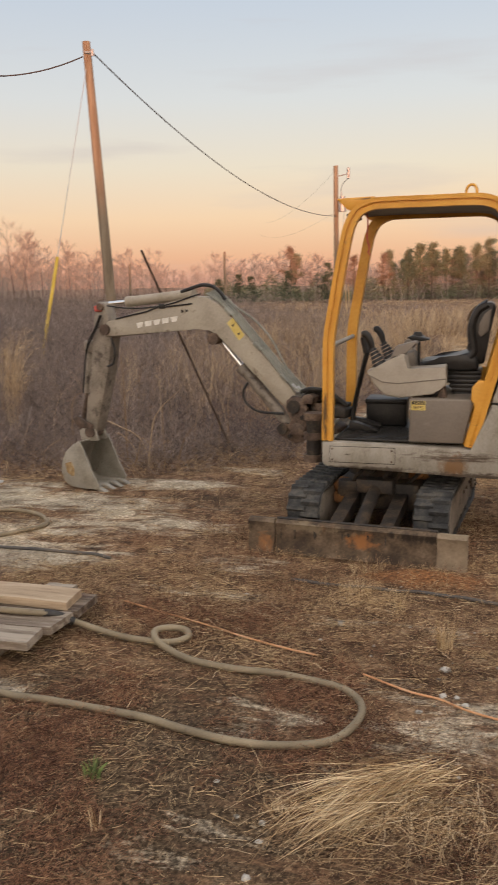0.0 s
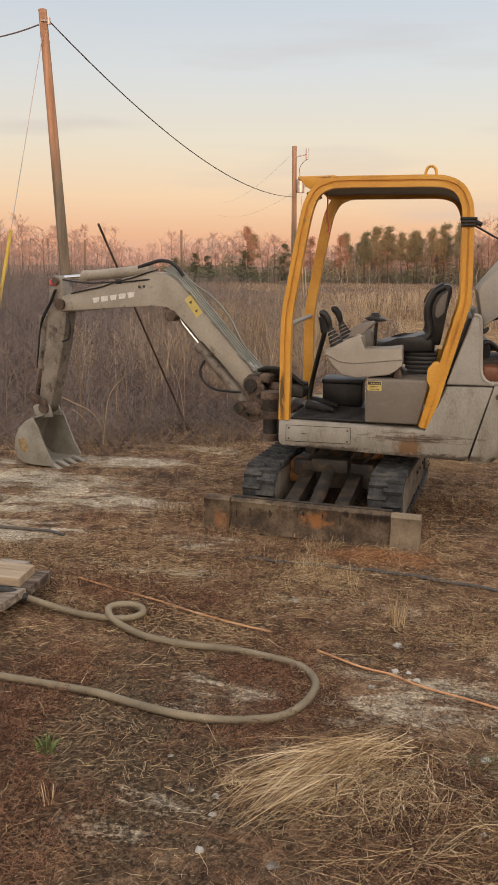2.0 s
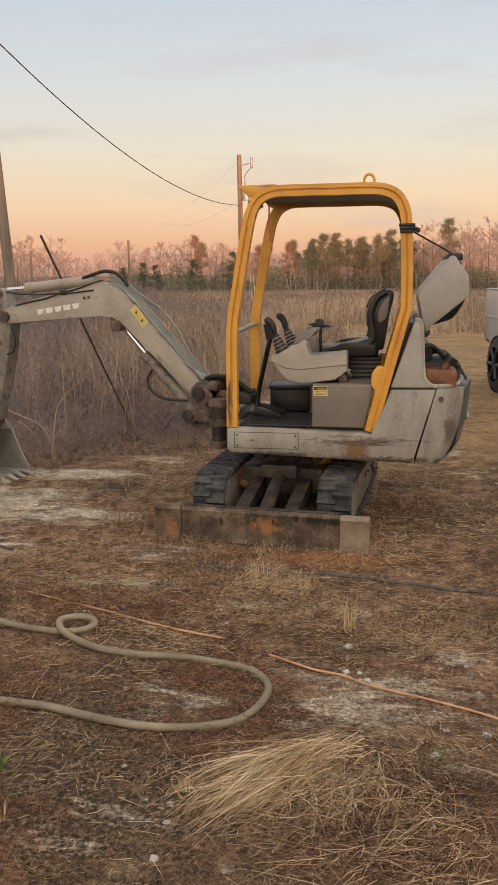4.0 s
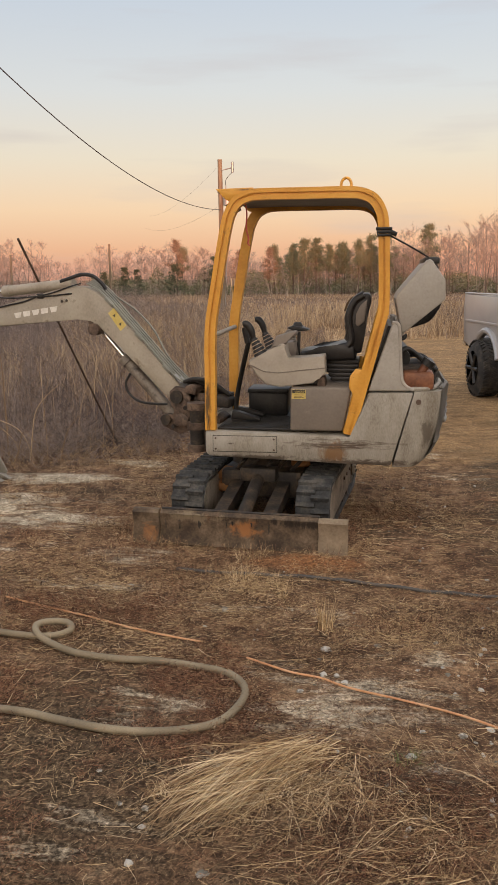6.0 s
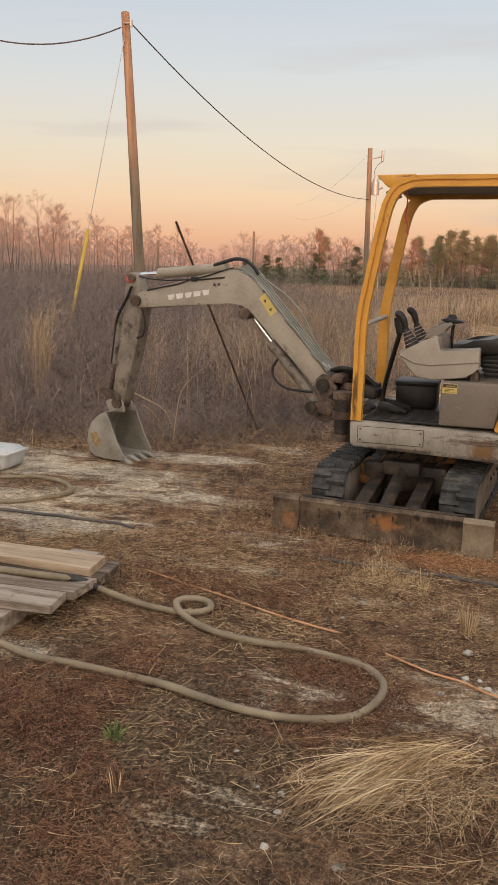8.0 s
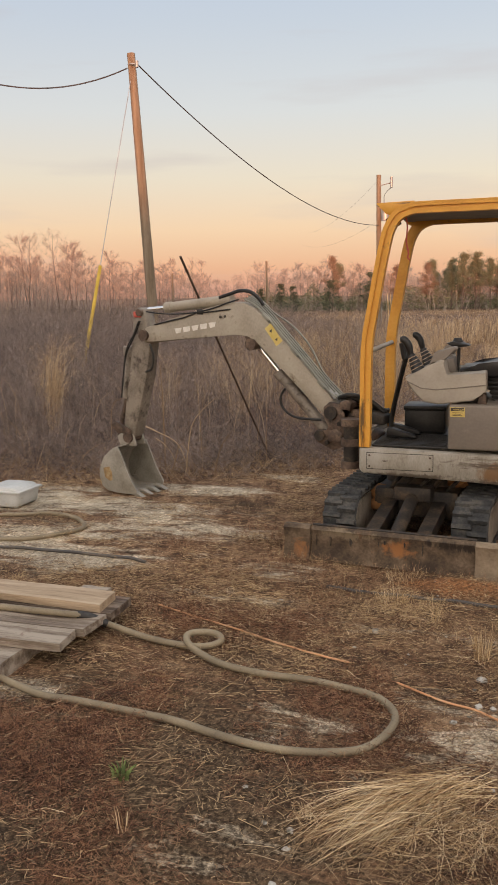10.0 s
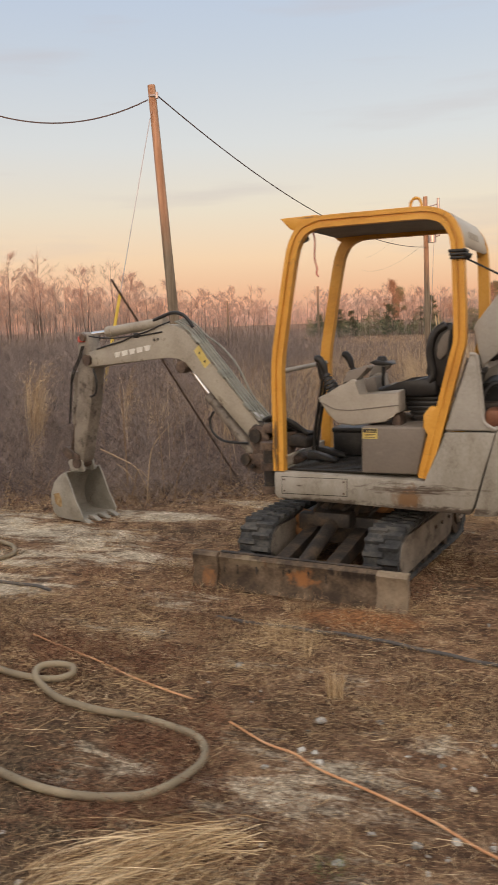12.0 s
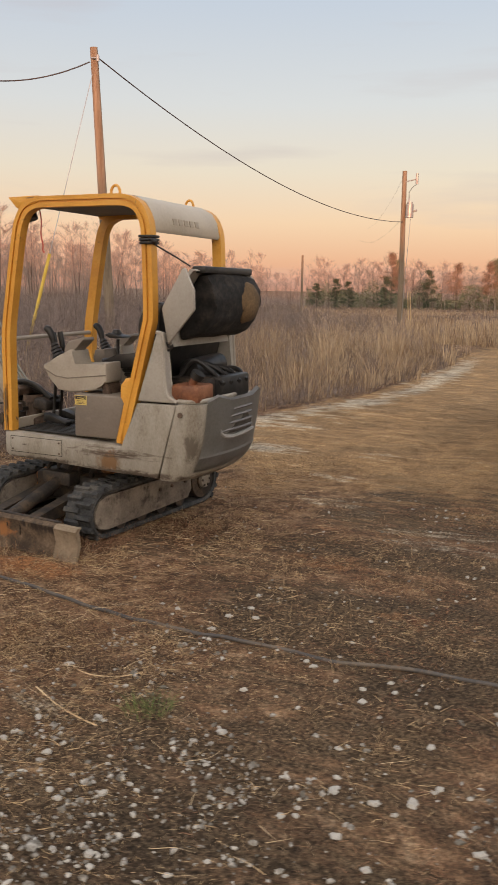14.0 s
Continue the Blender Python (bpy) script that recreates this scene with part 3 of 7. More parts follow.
    for cx, cy, rx, ry, amt in ((-2.6, 5.7, 0.9, 0.12, 0.45), (-3.3, 5.35, 0.8, 0.12, 0.4), (-2.0, 6.2, 0.5, 0.2, 0.4), (-1.9, 3.1, 0.3, 0.2, 0.4), (-1.3, 1.9, 0.9, 0.6, 0.65), (-0.6, 1.8, 0.8, 0.5, 0.42),  (-2.2, 2.4, 0.7, 0.5, 0.5), (-1.3, 2.3, 1.1, 0.9, 0.72), (0.3, 2.2, 0.5, 0.4, 0.5), (0.5, 1.8, 0.7, 0.4, 0.45), (-1.0, 3.6, 1.0, 0.3, 0.3), (0.6, 5.6, 0.7, 0.5, 0.5), (-0.8, 6.9, 0.9, 0.4, 0.35)):
        dark_ground = np.maximum(dark_ground, amt * np.exp(-(((x - cx) / rx) ** 2 + ((y - cy) / ry) ** 2) * 0.8))
    at = me.color_attributes.new("soil", "FLOAT_COLOR", "POINT")
    at.data.foreach_set("color", np.stack([sand, road, clay, dark_ground], -1).astype(np.float32).ravel())
    me.polygons.foreach_set("use_smooth", [True] * len(me.polygons))
    ob = link("ground", me, GROUND)
    tagged(ob, "dry brown ground of clay, pale sand and dead grass", "ground", "", "structure")


build_ground()


# ---- mini excavator ----
def turned(bm, deg):
    bm.transform(Matrix.Rotation(radians(deg), 4, "Z"))
    return bm


EX = thing("mini_excavator", -0.45, 5.9, 0.0, 0.0, "worn grey mini excavator with yellow canopy frame and open cover", "excavator")
YL, YR = 5.39, 6.42


def ex_body():
    # lower rail and floor frame
    bm = bmesh.new()
    prism(bm, [(-0.90, 0.53), (-0.87, 0.505), (0.10, 0.475), (0.372, 0.463), (0.372, 0.55), (0.20, 0.66), (-0.90, 0.688)], YL, YR, None, 0.018)
    body = part("body", bm, DIRTY_SHADED, EX, "dirty grey lower frame with scraped mud and shade painted along its lower edge")
    bm = bmesh.new()
    box(bm, -0.846, -0.398, YL - 0.002, YL + 0.01, 0.541, 0.656)
    part("plate_gap", bm, INK_SHADE, body)
    bm = bmesh.new()
    box(bm, -0.842, -0.402, YL - 0.006, YL + 0.01, 0.545, 0.652, 0.004)
    plate = part("access_plate", bm, DIRTY_SHADED, body)
    for x, z in ((-0.825, 0.562), (-0.825, 0.637), (-0.42, 0.56), (-0.42, 0.635)):
        bm = bmesh.new()
        disc(bm, x, YL - 0.011, z, 0.007, YL, 10)
        part("bolt", bm, BRACKET, body)
    # rear side panel
    bm = bmesh.new()
    prism(bm, [(0.105, 0.655), (0.215, 0.962), (0.512, 0.966), (0.372, 0.47), (0.10, 0.48), (0.02, 0.60)], YL - 0.006, YL + 0.05, None, 0.012)
    part("side_panel", bm, DIRTY_SHADED, EX)
    bm = bmesh.new()
    prism(bm, [(0.105, 0.655), (0.215, 0.962), (0.512, 0.966), (0.372, 0.47), (0.10, 0.48), (0.02, 0.60)], YR - 0.05, YR + 0.006, None, 0.012)
    part("side_panel", bm, DIRTY_SHADED, EX)
    # counterweight: rings from low to high, each a rounded plan
    bm = bmesh.new()
    rings = []
    half = [(0.385, -0.475), (0.515, -0.475), (0.605, -0.455), (0.655, -0.40), (0.69, -0.30), (0.715, -0.15), (0.722, 0.0)]
    for z, back, side in ((0.462, 0.60, 0.99), (0.50, 0.74, 1.0), (0.58, 0.85, 1.0), (0.70, 0.955, 1.0), (0.80, 0.99, 1.0), (0.94, 1.0, 1.0), (0.972, 0.985, 0.985)):
        lean = 0.13 * (z - 0.465) / 0.5
        ring = []
        for x, y in half + [(x, -y) for x, y in half[-2::-1]]:
            bx = 0.385 + lean + max(0.0, (x - 0.385) * back - lean * (x - 0.385) / 0.41)
            ring.append(bm.verts.new((bx, 5.86 + y * side, z)))
        rings.append(ring)
    for a, b in zip(rings, rings[1:]):
        for i in range(len(a) - 1):
            bm.faces.new((a[i], a[i + 1], b[i + 1], b[i]))
        bm.faces.new((a[-1], a[0], b[0], b[-1]))
    bm.faces.new(rings[0]), bm.faces.new(rings[-1])
    cw = part("counterweight", bm, DIRTY_SHADED, EX, "scratched grey rounded counterweight", 0.9)
    # the smooth bumper wraps the tail, proud of the casting
    bm = bmesh.new()
    shell = []
    plan = half + [(x, -y) for x, y in half[-2::-1]]
    for z, back, grow_ in ((0.515, 0.76, 0.0), (0.53, 0.79, 0.014), (0.585, 0.86, 0.022), (0.62, 0.90, 0.026), (0.635, 0.915, 0.014), (0.72, 0.965, 0.014), (0.80, 0.99, 0.016), (0.93, 1.0, 0.016), (0.985, 1.0, 0.022), (0.998, 0.985, 0.0)):
        lean = 0.13 * (z - 0.465) / 0.5
        row = []
        for k, (x, y) in enumerate(plan[3:10]):
            ends = 0.0 if k in (0, 6) and z > 0.64 else 1.0
            bx = 0.385 + lean + max(0.0, (x - 0.385) * back - lean * (x - 0.385) / 0.41)
            out = Vector((bx - 0.45, y, 0)).normalized() * grow_ * (0.35 + 0.65 * ends)
            row.append(bm.verts.new((bx + out.x, 5.86 + y + out.y, z + (0.035 if z > 0.9 and k in (1, 5) else 0.0))))
        shell.append(row)
    for a, b in zip(shell, shell[1:]):
        for k in range(6):
            bm.faces.new((a[k], a[k + 1], b[k + 1], b[k]))
    bmesh.ops.solidify(bm, geom=bm.faces[:], thickness=0.006)
    part("rear_bumper", bm, BUMPER, cw, "moulded rear bumper in grey darkened for the tail's shade", 0.5)
    bm = bmesh.new()
    disc(bm, 0.545, 5.375, 0.905, 0.018, 5.41, 14)
    part("knob", bm, BRACKET, cw)
    # vent slats on the tail, over a dark sheet that paints the shade of a recess
    bm = bmesh.new()
    cols = [[bm.verts.new((x, y, z)) for z in (0.76, 0.85, 0.955)] for x, y in ((0.718, 5.62), (0.742, 5.72), (0.750, 5.80), (0.754, 5.88), (0.751, 5.96), (0.742, 6.04))]
    for a, b in zip(cols, cols[1:]):
        for j in range(2):
            bm.faces.new((a[j], b[j], b[j + 1], a[j + 1]))
    part("vent_recess", bm, INK_SHADE, cw)
    for i in range(4):
        bm = bmesh.new()
        z = 0.78 + 0.045 * i
        tube(bm, [(0.72, 5.62, z), (0.751, 5.76, z + 0.005), (0.761, 5.88, z + 0.008), (0.751, 6.02, z + 0.008)], 0.009, 6)
        part("slat", bm, UNDERROOF, cw)
    bm = bmesh.new()
    tube(bm, spline([(0.70, 5.56, 0.985), (0.708, 5.59, 0.93), (0.714, 5.61, 0.78), (0.735, 5.70, 0.735), (0.753, 5.88, 0.74), (0.738, 6.06, 0.745)], 5), 0.016, 8)
    part("vent_frame", bm, BUMPER, cw)
    # cheeks of the engine bay, each side, with a rounded rim
    for y0, y1 in ((YL, YL + 0.075), (YR - 0.075, YR)):
        bm = bmesh.new()
        prism(bm, [(0.214, 0.972), (0.365, 1.43), (0.40, 1.425), (0.412, 1.36), (0.43, 1.05), (0.455, 1.01), (0.515, 0.974)], y0, y1, None, 0.014, 3)
        tower = part("side_tower", bm, GREY, EX)
        bm = bmesh.new()
        ye = y0 + 0.008 if y0 < 5.8 else y1 - 0.008
        tube(bm, spline([(0.362, ye, 1.425), (0.397, ye, 1.418), (0.41, ye, 1.36), (0.42, ye, 1.2), (0.43, ye, 1.06), (0.455, ye, 1.012), (0.51, ye, 0.98)], 4), 0.013, 8)
        part("tower_rim", bm, GREY, tower)
    bm = bmesh.new()
    prism(bm, [(0.20, 0.972), (0.335, 1.40), (0.36, 1.40), (0.24, 0.972)], YL + 0.078, YR - 0.078)
    part("bulkhead", bm, BLACK, EX)


def ex_engine():
    bm = bmesh.new()
    box(bm, 0.30, 0.62, 5.62, 6.20, 0.975, 1.12, 0.02)
    eng = part("engine", bm, GREASE, EX, "black greasy engine block")
    bm = bmesh.new()
    rod(bm, (0.42, 5.72, 1.16), (0.42, 6.15, 1.18), 0.075, 16)
    part("air_filter", bm, BLACK, eng)
    bm = bmesh.new()
    box(bm, 0.56, 0.675, 5.72, 6.15, 0.975, 1.13, 0.02)
    part("radiator", bm, BLACK, eng)
    for i in range(4):
        bm = bmesh.new()
        y = 5.68 + i * 0.12
        tube(bm, spline([(0.36, y, 1.1), (0.46, y + 0.03, 1.23 - 0.03 * i), (0.58, y + 0.08, 1.15), (0.68, y + 0.04, 1.08)], 5), 0.018, 8)
        part("engine_hose", bm, BLACK, eng)
    bm = bmesh.new()
    box(bm, 0.44, 0.645, 5.44, 5.66, 0.975, 1.095, 0.022)
    tank = part("coolant_tank", bm, COPPER, EX, "faded orange plastic tank")
    bm = bmesh.new()
    rod(bm, (0.555, 5.50, 1.08), (0.60, 5.50, 1.15), 0.028, 14)
    part("filler_neck", bm, COPPER, tank)
    bm = bmesh.new()
    rod(bm, (0.592, 5.50, 1.135), (0.617, 5.50, 1.172), 0.045, 18)
    part("cap", bm, BLACK, tank)
    bm = bmesh.new()
    tube(bm, spline([(0.50, 5.43, 0.985), (0.59, 5.44, 0.985), (0.655, 5.52, 0.99), (0.69, 5.66, 1.0), (0.70, 5.86, 1.0)], 5), 0.016, 8)
    part("rim", bm, DIRTY_SHADED, EX)


def ex_cover():
    outline = [(0.425, 1.345), (0.378, 1.575), (0.395, 1.61), (0.572, 1.825), (0.595, 1.83), (0.685, 1.70), (0.69, 1.575)]
    hood = None
    for y0, y1 in ((5.43, 5.455), (6.26, 6.285)):
        bm = bmesh.new()
        prism(bm, outline, y0, y1, None, 0.01, 2)
        if hood is None:
            for v in bm.verts:
                v.co.y -= 0.5 * max(0.0, v.co.x - 0.42)
            hood = part("engine_cover", bm, GREY, EX, "open grey engine cover")
        else:
            part("cover_side", bm, GREY, hood)
    bm = bmesh.new()
    skin = [(0.425, 1.345), (0.378, 1.575), (0.395, 1.61), (0.575, 1.825), (0.60, 1.825)]
    inner = [(x + 0.022, z - 0.012) for x, z in skin]
    prism(bm, skin + inner[::-1], 5.452, 6.263)
    part("cover_skin", bm, GREY, hood)
    bm = bmesh.new()
    prism(bm, [(0.45, 1.37), (0.41, 1.58), (0.575, 1.80), (0.65, 1.80), (0.70, 1.71), (0.708, 1.60), (0.68, 1.50), (0.60, 1.41)], 5.56, 6.255, None, 0.03, 3)
    bmesh.ops.triangulate(bm, faces=bm.faces[:])
    bmesh.ops.subdivide_edges(bm, edges=[e for e in bm.edges if e.calc_length() > 0.06], cuts=4, use_grid_fill=True)
    for v in bm.verts:
        k = noise.noise(v.co * 9) * 0.022 + noise.noise(v.co * 24) * 0.012
        v.co += Vector((k, noise.noise(v.co * 13 + Vector((5, 0, 0))) * 0.015, k * 0.7))
    part("cover_lining", bm, LINING, hood, "black foam lining")
    # round foam pad at the far end, a flattened dome
    bm = bmesh.new()
    bmesh.ops.create_uvsphere(bm, u_segments=18, v_segments=10, radius=1.0)
    for v in bm.verts:
        v.co *= 1 + 0.12 * noise.noise(v.co * 1.6)
    bm.transform(Matrix.Translation((0.635, 6.09, 1.615)) @ Matrix.Diagonal((0.115, 0.185, 0.145, 1)))
    part("foam_pad", bm, FOAM, hood, "scorched brown foam pad")
    bm = bmesh.new()
    box(bm, 0.56, 0.66, 5.50, 6.2, 1.80, 1.845, 0.012)
    part("rubber_seal", bm, BLACK, hood)
    bm = bmesh.new()
    tube(bm, spline([(0.41, 5.44, 1.36), (0.43, 5.44, 1.33), (0.455, 5.44, 1.345), (0.445, 5.44, 1.32), (0.42, 5.44, 1.31)], 4), 0.008, 6)
    part("hinge", bm, BLACK, hood)
    bm = bmesh.new()
    tube(bm, spline([(0.30, 5.40, 2.0), (0.40, 5.41, 1.945), (0.50, 5.425, 1.89), (0.585, 5.44, 1.84)], 4), 0.006, 6)
    part("rope", bm, BLACK, EX, "dark rope holding the cover up")
    bm = bmesh.new()
    for k in range(3):
        box(bm, 0.252 - 0.004 * k, 0.348, YL - 0.018, YL + 0.075, 1.975 + 0.02 * k, 1.992 + 0.02 * k, 0.004)
    rod(bm, (0.34, 5.38, 2.0), (0.375, 5.385, 1.985), 0.016, 8)
    part("strap", bm, BLACK, EX)


def ex_canopy():
    # tube profile with a groove along its outer face
    prof = [(-0.036, -0.034), (0.036, -0.034), (0.036, 0.034), (-0.036, 0.034)]
    path = [(-0.862, 0.69), (-0.858, 1.0), (-0.853, 1.37), (-0.815, 1.62), (-0.775, 1.85), (-0.738, 2.04), (-0.712, 2.13), (-0.665, 2.205), (-0.59, 2.245), (-0.50, 2.255), (-0.2, 2.255), (0.05, 2.255),
            (0.15, 2.245), (0.225, 2.21), (0.272, 2.14), (0.292, 2.05), (0.30, 1.85), (0.305, 1.53), (0.285, 1.43), (0.20, 1.10), (0.088, 0.675)]
    for yc, sgn in ((YL + 0.03, -1), (YR - 0.03, 1)):
        p = spline([(x, yc, z) for x, z in path], 3)
        if sgn < 0:
            gp = [(-0.036, 0.034), (-0.036, -0.034), (-0.008, -0.034), (-0.008, -0.022), (0.008, -0.022), (0.008, -0.034), (0.036, -0.034), (0.036, 0.034)]
        else:
            gp = [(-0.036, -0.034), (0.036, -0.034), (0.036, 0.034), (0.008, 0.034), (0.008, 0.022), (-0.008, 0.022), (-0.008, 0.034), (-0.036, 0.034)]
        bm = bmesh.new()
        tube(bm, p, 0.036, profile=gp)
        fr = part("canopy_frame", bm, YELLOW, EX, "yellow steel canopy frame with chipped paint")
        bm = bmesh.new()
        prism(bm, [(-0.80, 2.293), (-0.55, 2.298), (-0.55, 2.255), (-0.70, 2.21), (-0.735, 2.225)], yc - 0.029, yc + 0.029, None, 0.006)
        part("front_gusset", bm, YELLOW, fr)
        bm = bmesh.new()
        prism(bm, [(0.045, 0.69), (0.118, 0.69), (0.235, 1.10), (0.20, 1.11), (0.13, 1.12), (0.09, 1.07), (0.085, 0.99), (0.12, 0.95)], yc - 0.03, yc + 0.03, None, 0.006)
        part("post_gusset", bm, YELLOW, fr)
        bm = bmesh.new()
        tube(bm, [(0.05 + 0.033 * math.cos(a), yc, 2.30 + 0.033 * math.sin(a) * 1.35) for a in np.linspace(-0.3, math.pi + 0.3, 12)], 0.009, 8)
        part("lifting_eye", bm, YELLOW, fr)
    # roof sheet following the frame, with a drooping rear
    top = [(-0.79, 2.295), (-0.5, 2.297), (0.06, 2.296), (0.17, 2.283), (0.255, 2.24), (0.30, 2.17), (0.322, 2.07)]
    bm = bmesh.new()
    prism(bm, top + [(x - 0.012, z - 0.016) for x, z in top[::-1]], YL + 0.066, YR - 0.066)
    roof = part("roof", bm, ROOFP, EX, "beige-grey sheet roof with a rounded rear", 0.9)
    bm = bmesh.new()
    low = [(-0.74, 2.262), (-0.5, 2.268), (0.06, 2.262), (0.16, 2.25), (0.235, 2.20), (0.268, 2.12)]
    prism(bm, low + [(x + 0.004, z - 0.02) for x, z in low[::-1]], YL + 0.068, YR - 0.068)
    part("roof_lining", bm, UNDERROOF, roof, "dark grey underside", 0.9)
    for i in range(5):
        bm = bmesh.new()
        y = 5.70 + i * 0.075
        prism(bm, [(0.303, 2.155), (0.3085, 2.155), (0.3175, 2.115), (0.312, 2.115)], y, y + 0.05)
        part("marking", bm, ROOFMARK, roof)
    bm = bmesh.new()
    rod(bm, (-0.835, YL + 0.06, 1.338), (-0.845, YR - 0.06, 1.345), 0.016, 12)
    part("cross_bar", bm, CONSOLE, EX)
    bm = bmesh.new()
    rod(bm, (-0.71, 5.50, 2.21), (-0.69, 5.50, 2.15), 0.045, 16)
    rod(bm, (-0.70, 5.50, 2.26), (-0.705, 5.50, 2.20), 0.014, 8)
    part("work_light", bm, BLACK, EX)
    bm = bmesh.new()
    tube(bm, spline([(-0.63, 5.50, 2.25), (-0.61, 5.5, 2.15), (-0.615, 5.5, 2.05), (-0.60, 5.5, 1.98), (-0.605, 5.5, 1.95), (-0.59, 5.5, 1.93)], 4), 0.005, 6)
    part("hanging_cord", bm, RED, EX, "thin red hanging cord")


def ex_cab():
    bm = bmesh.new()
    box(bm, -0.82, 0.03, YL + 0.05, YR - 0.05, 0.688, 0.702, 0.004)
    mat_ = part("floor_mat", bm, BLACK, EX, "black ribbed rubber floor mat")
    for i in range(11):
        bm = bmesh.new()
        box(bm, -0.80, -0.33, YL + 0.07 + i * 0.045, YL + 0.085 + i * 0.045, 0.700, 0.708)
        part("rib", bm, BLACK, mat_)
    bm = bmesh.new()
    box(bm, -0.895, -0.87, YL + 0.06, YR - 0.06, 0.688, 0.76, 0.006)
    part("front_sill", bm, CONSOLE, EX)
    bm = bmesh.new()
    prism(bm, [(-0.312, 0.692), (0.046, 0.692), (0.107, 0.99), (-0.308, 0.987)], YL + 0.03, 6.24, None, 0.014, 3)
    base = part("seat_box", bm, TANBOX, EX, "brown-grey steel seat box")
    bm = bmesh.new()
    box(bm, -0.300, -0.205, YL + 0.0255, YL + 0.034, 0.912, 0.975)
    lab = part("warning_label", bm, DECAL, base, "yellow warning label")
    bm = bmesh.new()
    box(bm, -0.296, -0.209, YL + 0.0245, YL + 0.03, 0.951, 0.973)
    part("label_header", bm, INK_SHADE, lab)
    text_part("WARNING", (-0.278, YL + 0.0238, 0.9555), 0.0135, DECAL, lab)
    for i in range(3):
        bm = bmesh.new()
        box(bm, -0.285, -0.22 - 0.01 * (i % 2), YL + 0.0245, YL + 0.03, 0.938 - i * 0.009, 0.941 - i * 0.009)
        part("text_line", bm, INK_SHADE, lab)
    bm = bmesh.new()
    box(bm, -0.685, -0.39, 6.0, 6.26, 0.702, 0.875, 0.012)
    bb = part("tool_box", bm, BLACK, EX, "black plastic box")
    bm = bmesh.new()
    box(bm, -0.692, -0.383, 5.99, 6.27, 0.868, 0.902, 0.008)
    part("lid", bm, BLACK, bb)
    # seat: cushion, waisted backrest with raised bolsters, and a folded suspension boot
    bm = bmesh.new()
    prism(bm, [(-0.275, 1.21), (-0.133, 1.222), (-0.009, 1.257), (0.055, 1.278), (0.115, 1.24), (0.125, 1.153), (-0.111, 1.145), (-0.269, 1.168)], 5.68, 6.10, None, 0.028, 3)
    seat = part("seat", bm, VINYL, EX, "black vinyl seat with a high backrest")
    bm = bmesh.new()
    prism(bm, [(0.216, 1.605), (0.175, 1.612), (0.12, 1.592), (0.065, 1.535), (0.036, 1.455), (0.04, 1.373), (0.058, 1.30), (0.05, 1.262), (0.10, 1.20), (0.157, 1.195), (0.176, 1.302), (0.192, 1.425), (0.222, 1.56)], 5.70, 6.08, None, 0.034, 3)
    rest = part("backrest", bm, VINYL, seat)
    for yb in (5.695, 6.085):
        bm = bmesh.new()
        tube(bm, spline([(0.17, yb, 1.60), (0.105, yb, 1.555), (0.068, yb, 1.46), (0.075, yb, 1.37), (0.088, yb, 1.29), (0.06, yb, 1.245)], 5), 0.026, 10)
        part("bolster", bm, VINYL, rest)
    bm = bmesh.new()
    prism(bm, [(0.195, 1.57), (0.15, 1.535), (0.118, 1.47), (0.115, 1.40), (0.135, 1.38), (0.178, 1.42)], 5.676, 5.702, None, 0.008, 2)
    part("side_pad", bm, TANBOX, seat)
    bm = bmesh.new()
    prism(bm, [(0.04, 1.48), (0.075, 1.555), (0.10, 1.58), (0.085, 1.585), (0.05, 1.545), (0.03, 1.49)], 5.76, 5.90, None, 0.004)
    part("torn_patch", bm, FOAM, seat, "torn patch with brown foam")
    for i in range(6):
        bm = bmesh.new()
        z, k = 0.968 + i * 0.03, i / 5
        prism(bm, [(-0.03 - 0.075 * k, z), (0.115 + 0.025 * k, z), (0.125 + 0.02 * k, z + 0.015), (0.115 + 0.025 * k, z + 0.03), (-0.035 - 0.075 * k, z + 0.03), (-0.045 - 0.075 * k, z + 0.015)], 5.72, 6.05, None, 0.006, 2)
        part("suspension_fold", bm, VINYL, seat)
    bm = bmesh.new()
    prism(bm, [(-0.135, 0.99), (-0.075, 0.985), (-0.085, 1.045), (-0.10, 1.062), (-0.125, 1.055)], 5.50, 5.66, None, 0.006)
    part("seat_bracket", bm, BRACKET, seat)
    # consoles
    for y0, y1 in ((5.47, 5.66), (6.08, 6.24)):
        bm = bmesh.new()
        prism(bm, [(-0.609, 1.164), (-0.594, 1.138), (-0.553, 1.067), (-0.481, 0.998), (-0.378, 0.984), (-0.154, 1.013), (-0.125, 1.055), (-0.076, 1.068), (-0.083, 1.204), (-0.343, 1.17), (-0.348, 1.273), (-0.38, 1.282), (-0.451, 1.231)], y0, y1, None, 0.012, 3)
        pod = part("console", bm, CONSOLE, EX, "faded tan lever console")
        if y0 < 6:
            bm = bmesh.new()
            tube(bm, [(-0.59, y0 - 0.001, 1.135), (-0.50, y0 - 0.001, 1.092), (-0.40, y0 - 0.001, 1.082), (-0.08, y0 - 0.001, 1.118)], 0.004, 6)
            part("seam", bm, TANBOX, pod)
        bm = bmesh.new()
        prism(bm, [(-0.457, 1.24), (-0.417, 1.329), (-0.285, 1.366), (-0.272, 1.346), (-0.345, 1.30), (-0.35, 1.268), (-0.38, 1.278)], y0 + 0.03, y1 - 0.03, None, 0.01, 2)
        part("armrest", bm, TANBOX, pod)
        # joystick with a folded boot
        jx, jz, yc = (-0.53, 1.20, (y0 + y1) / 2)
        for i in range(5):
            bm = bmesh.new()
            t = i / 5
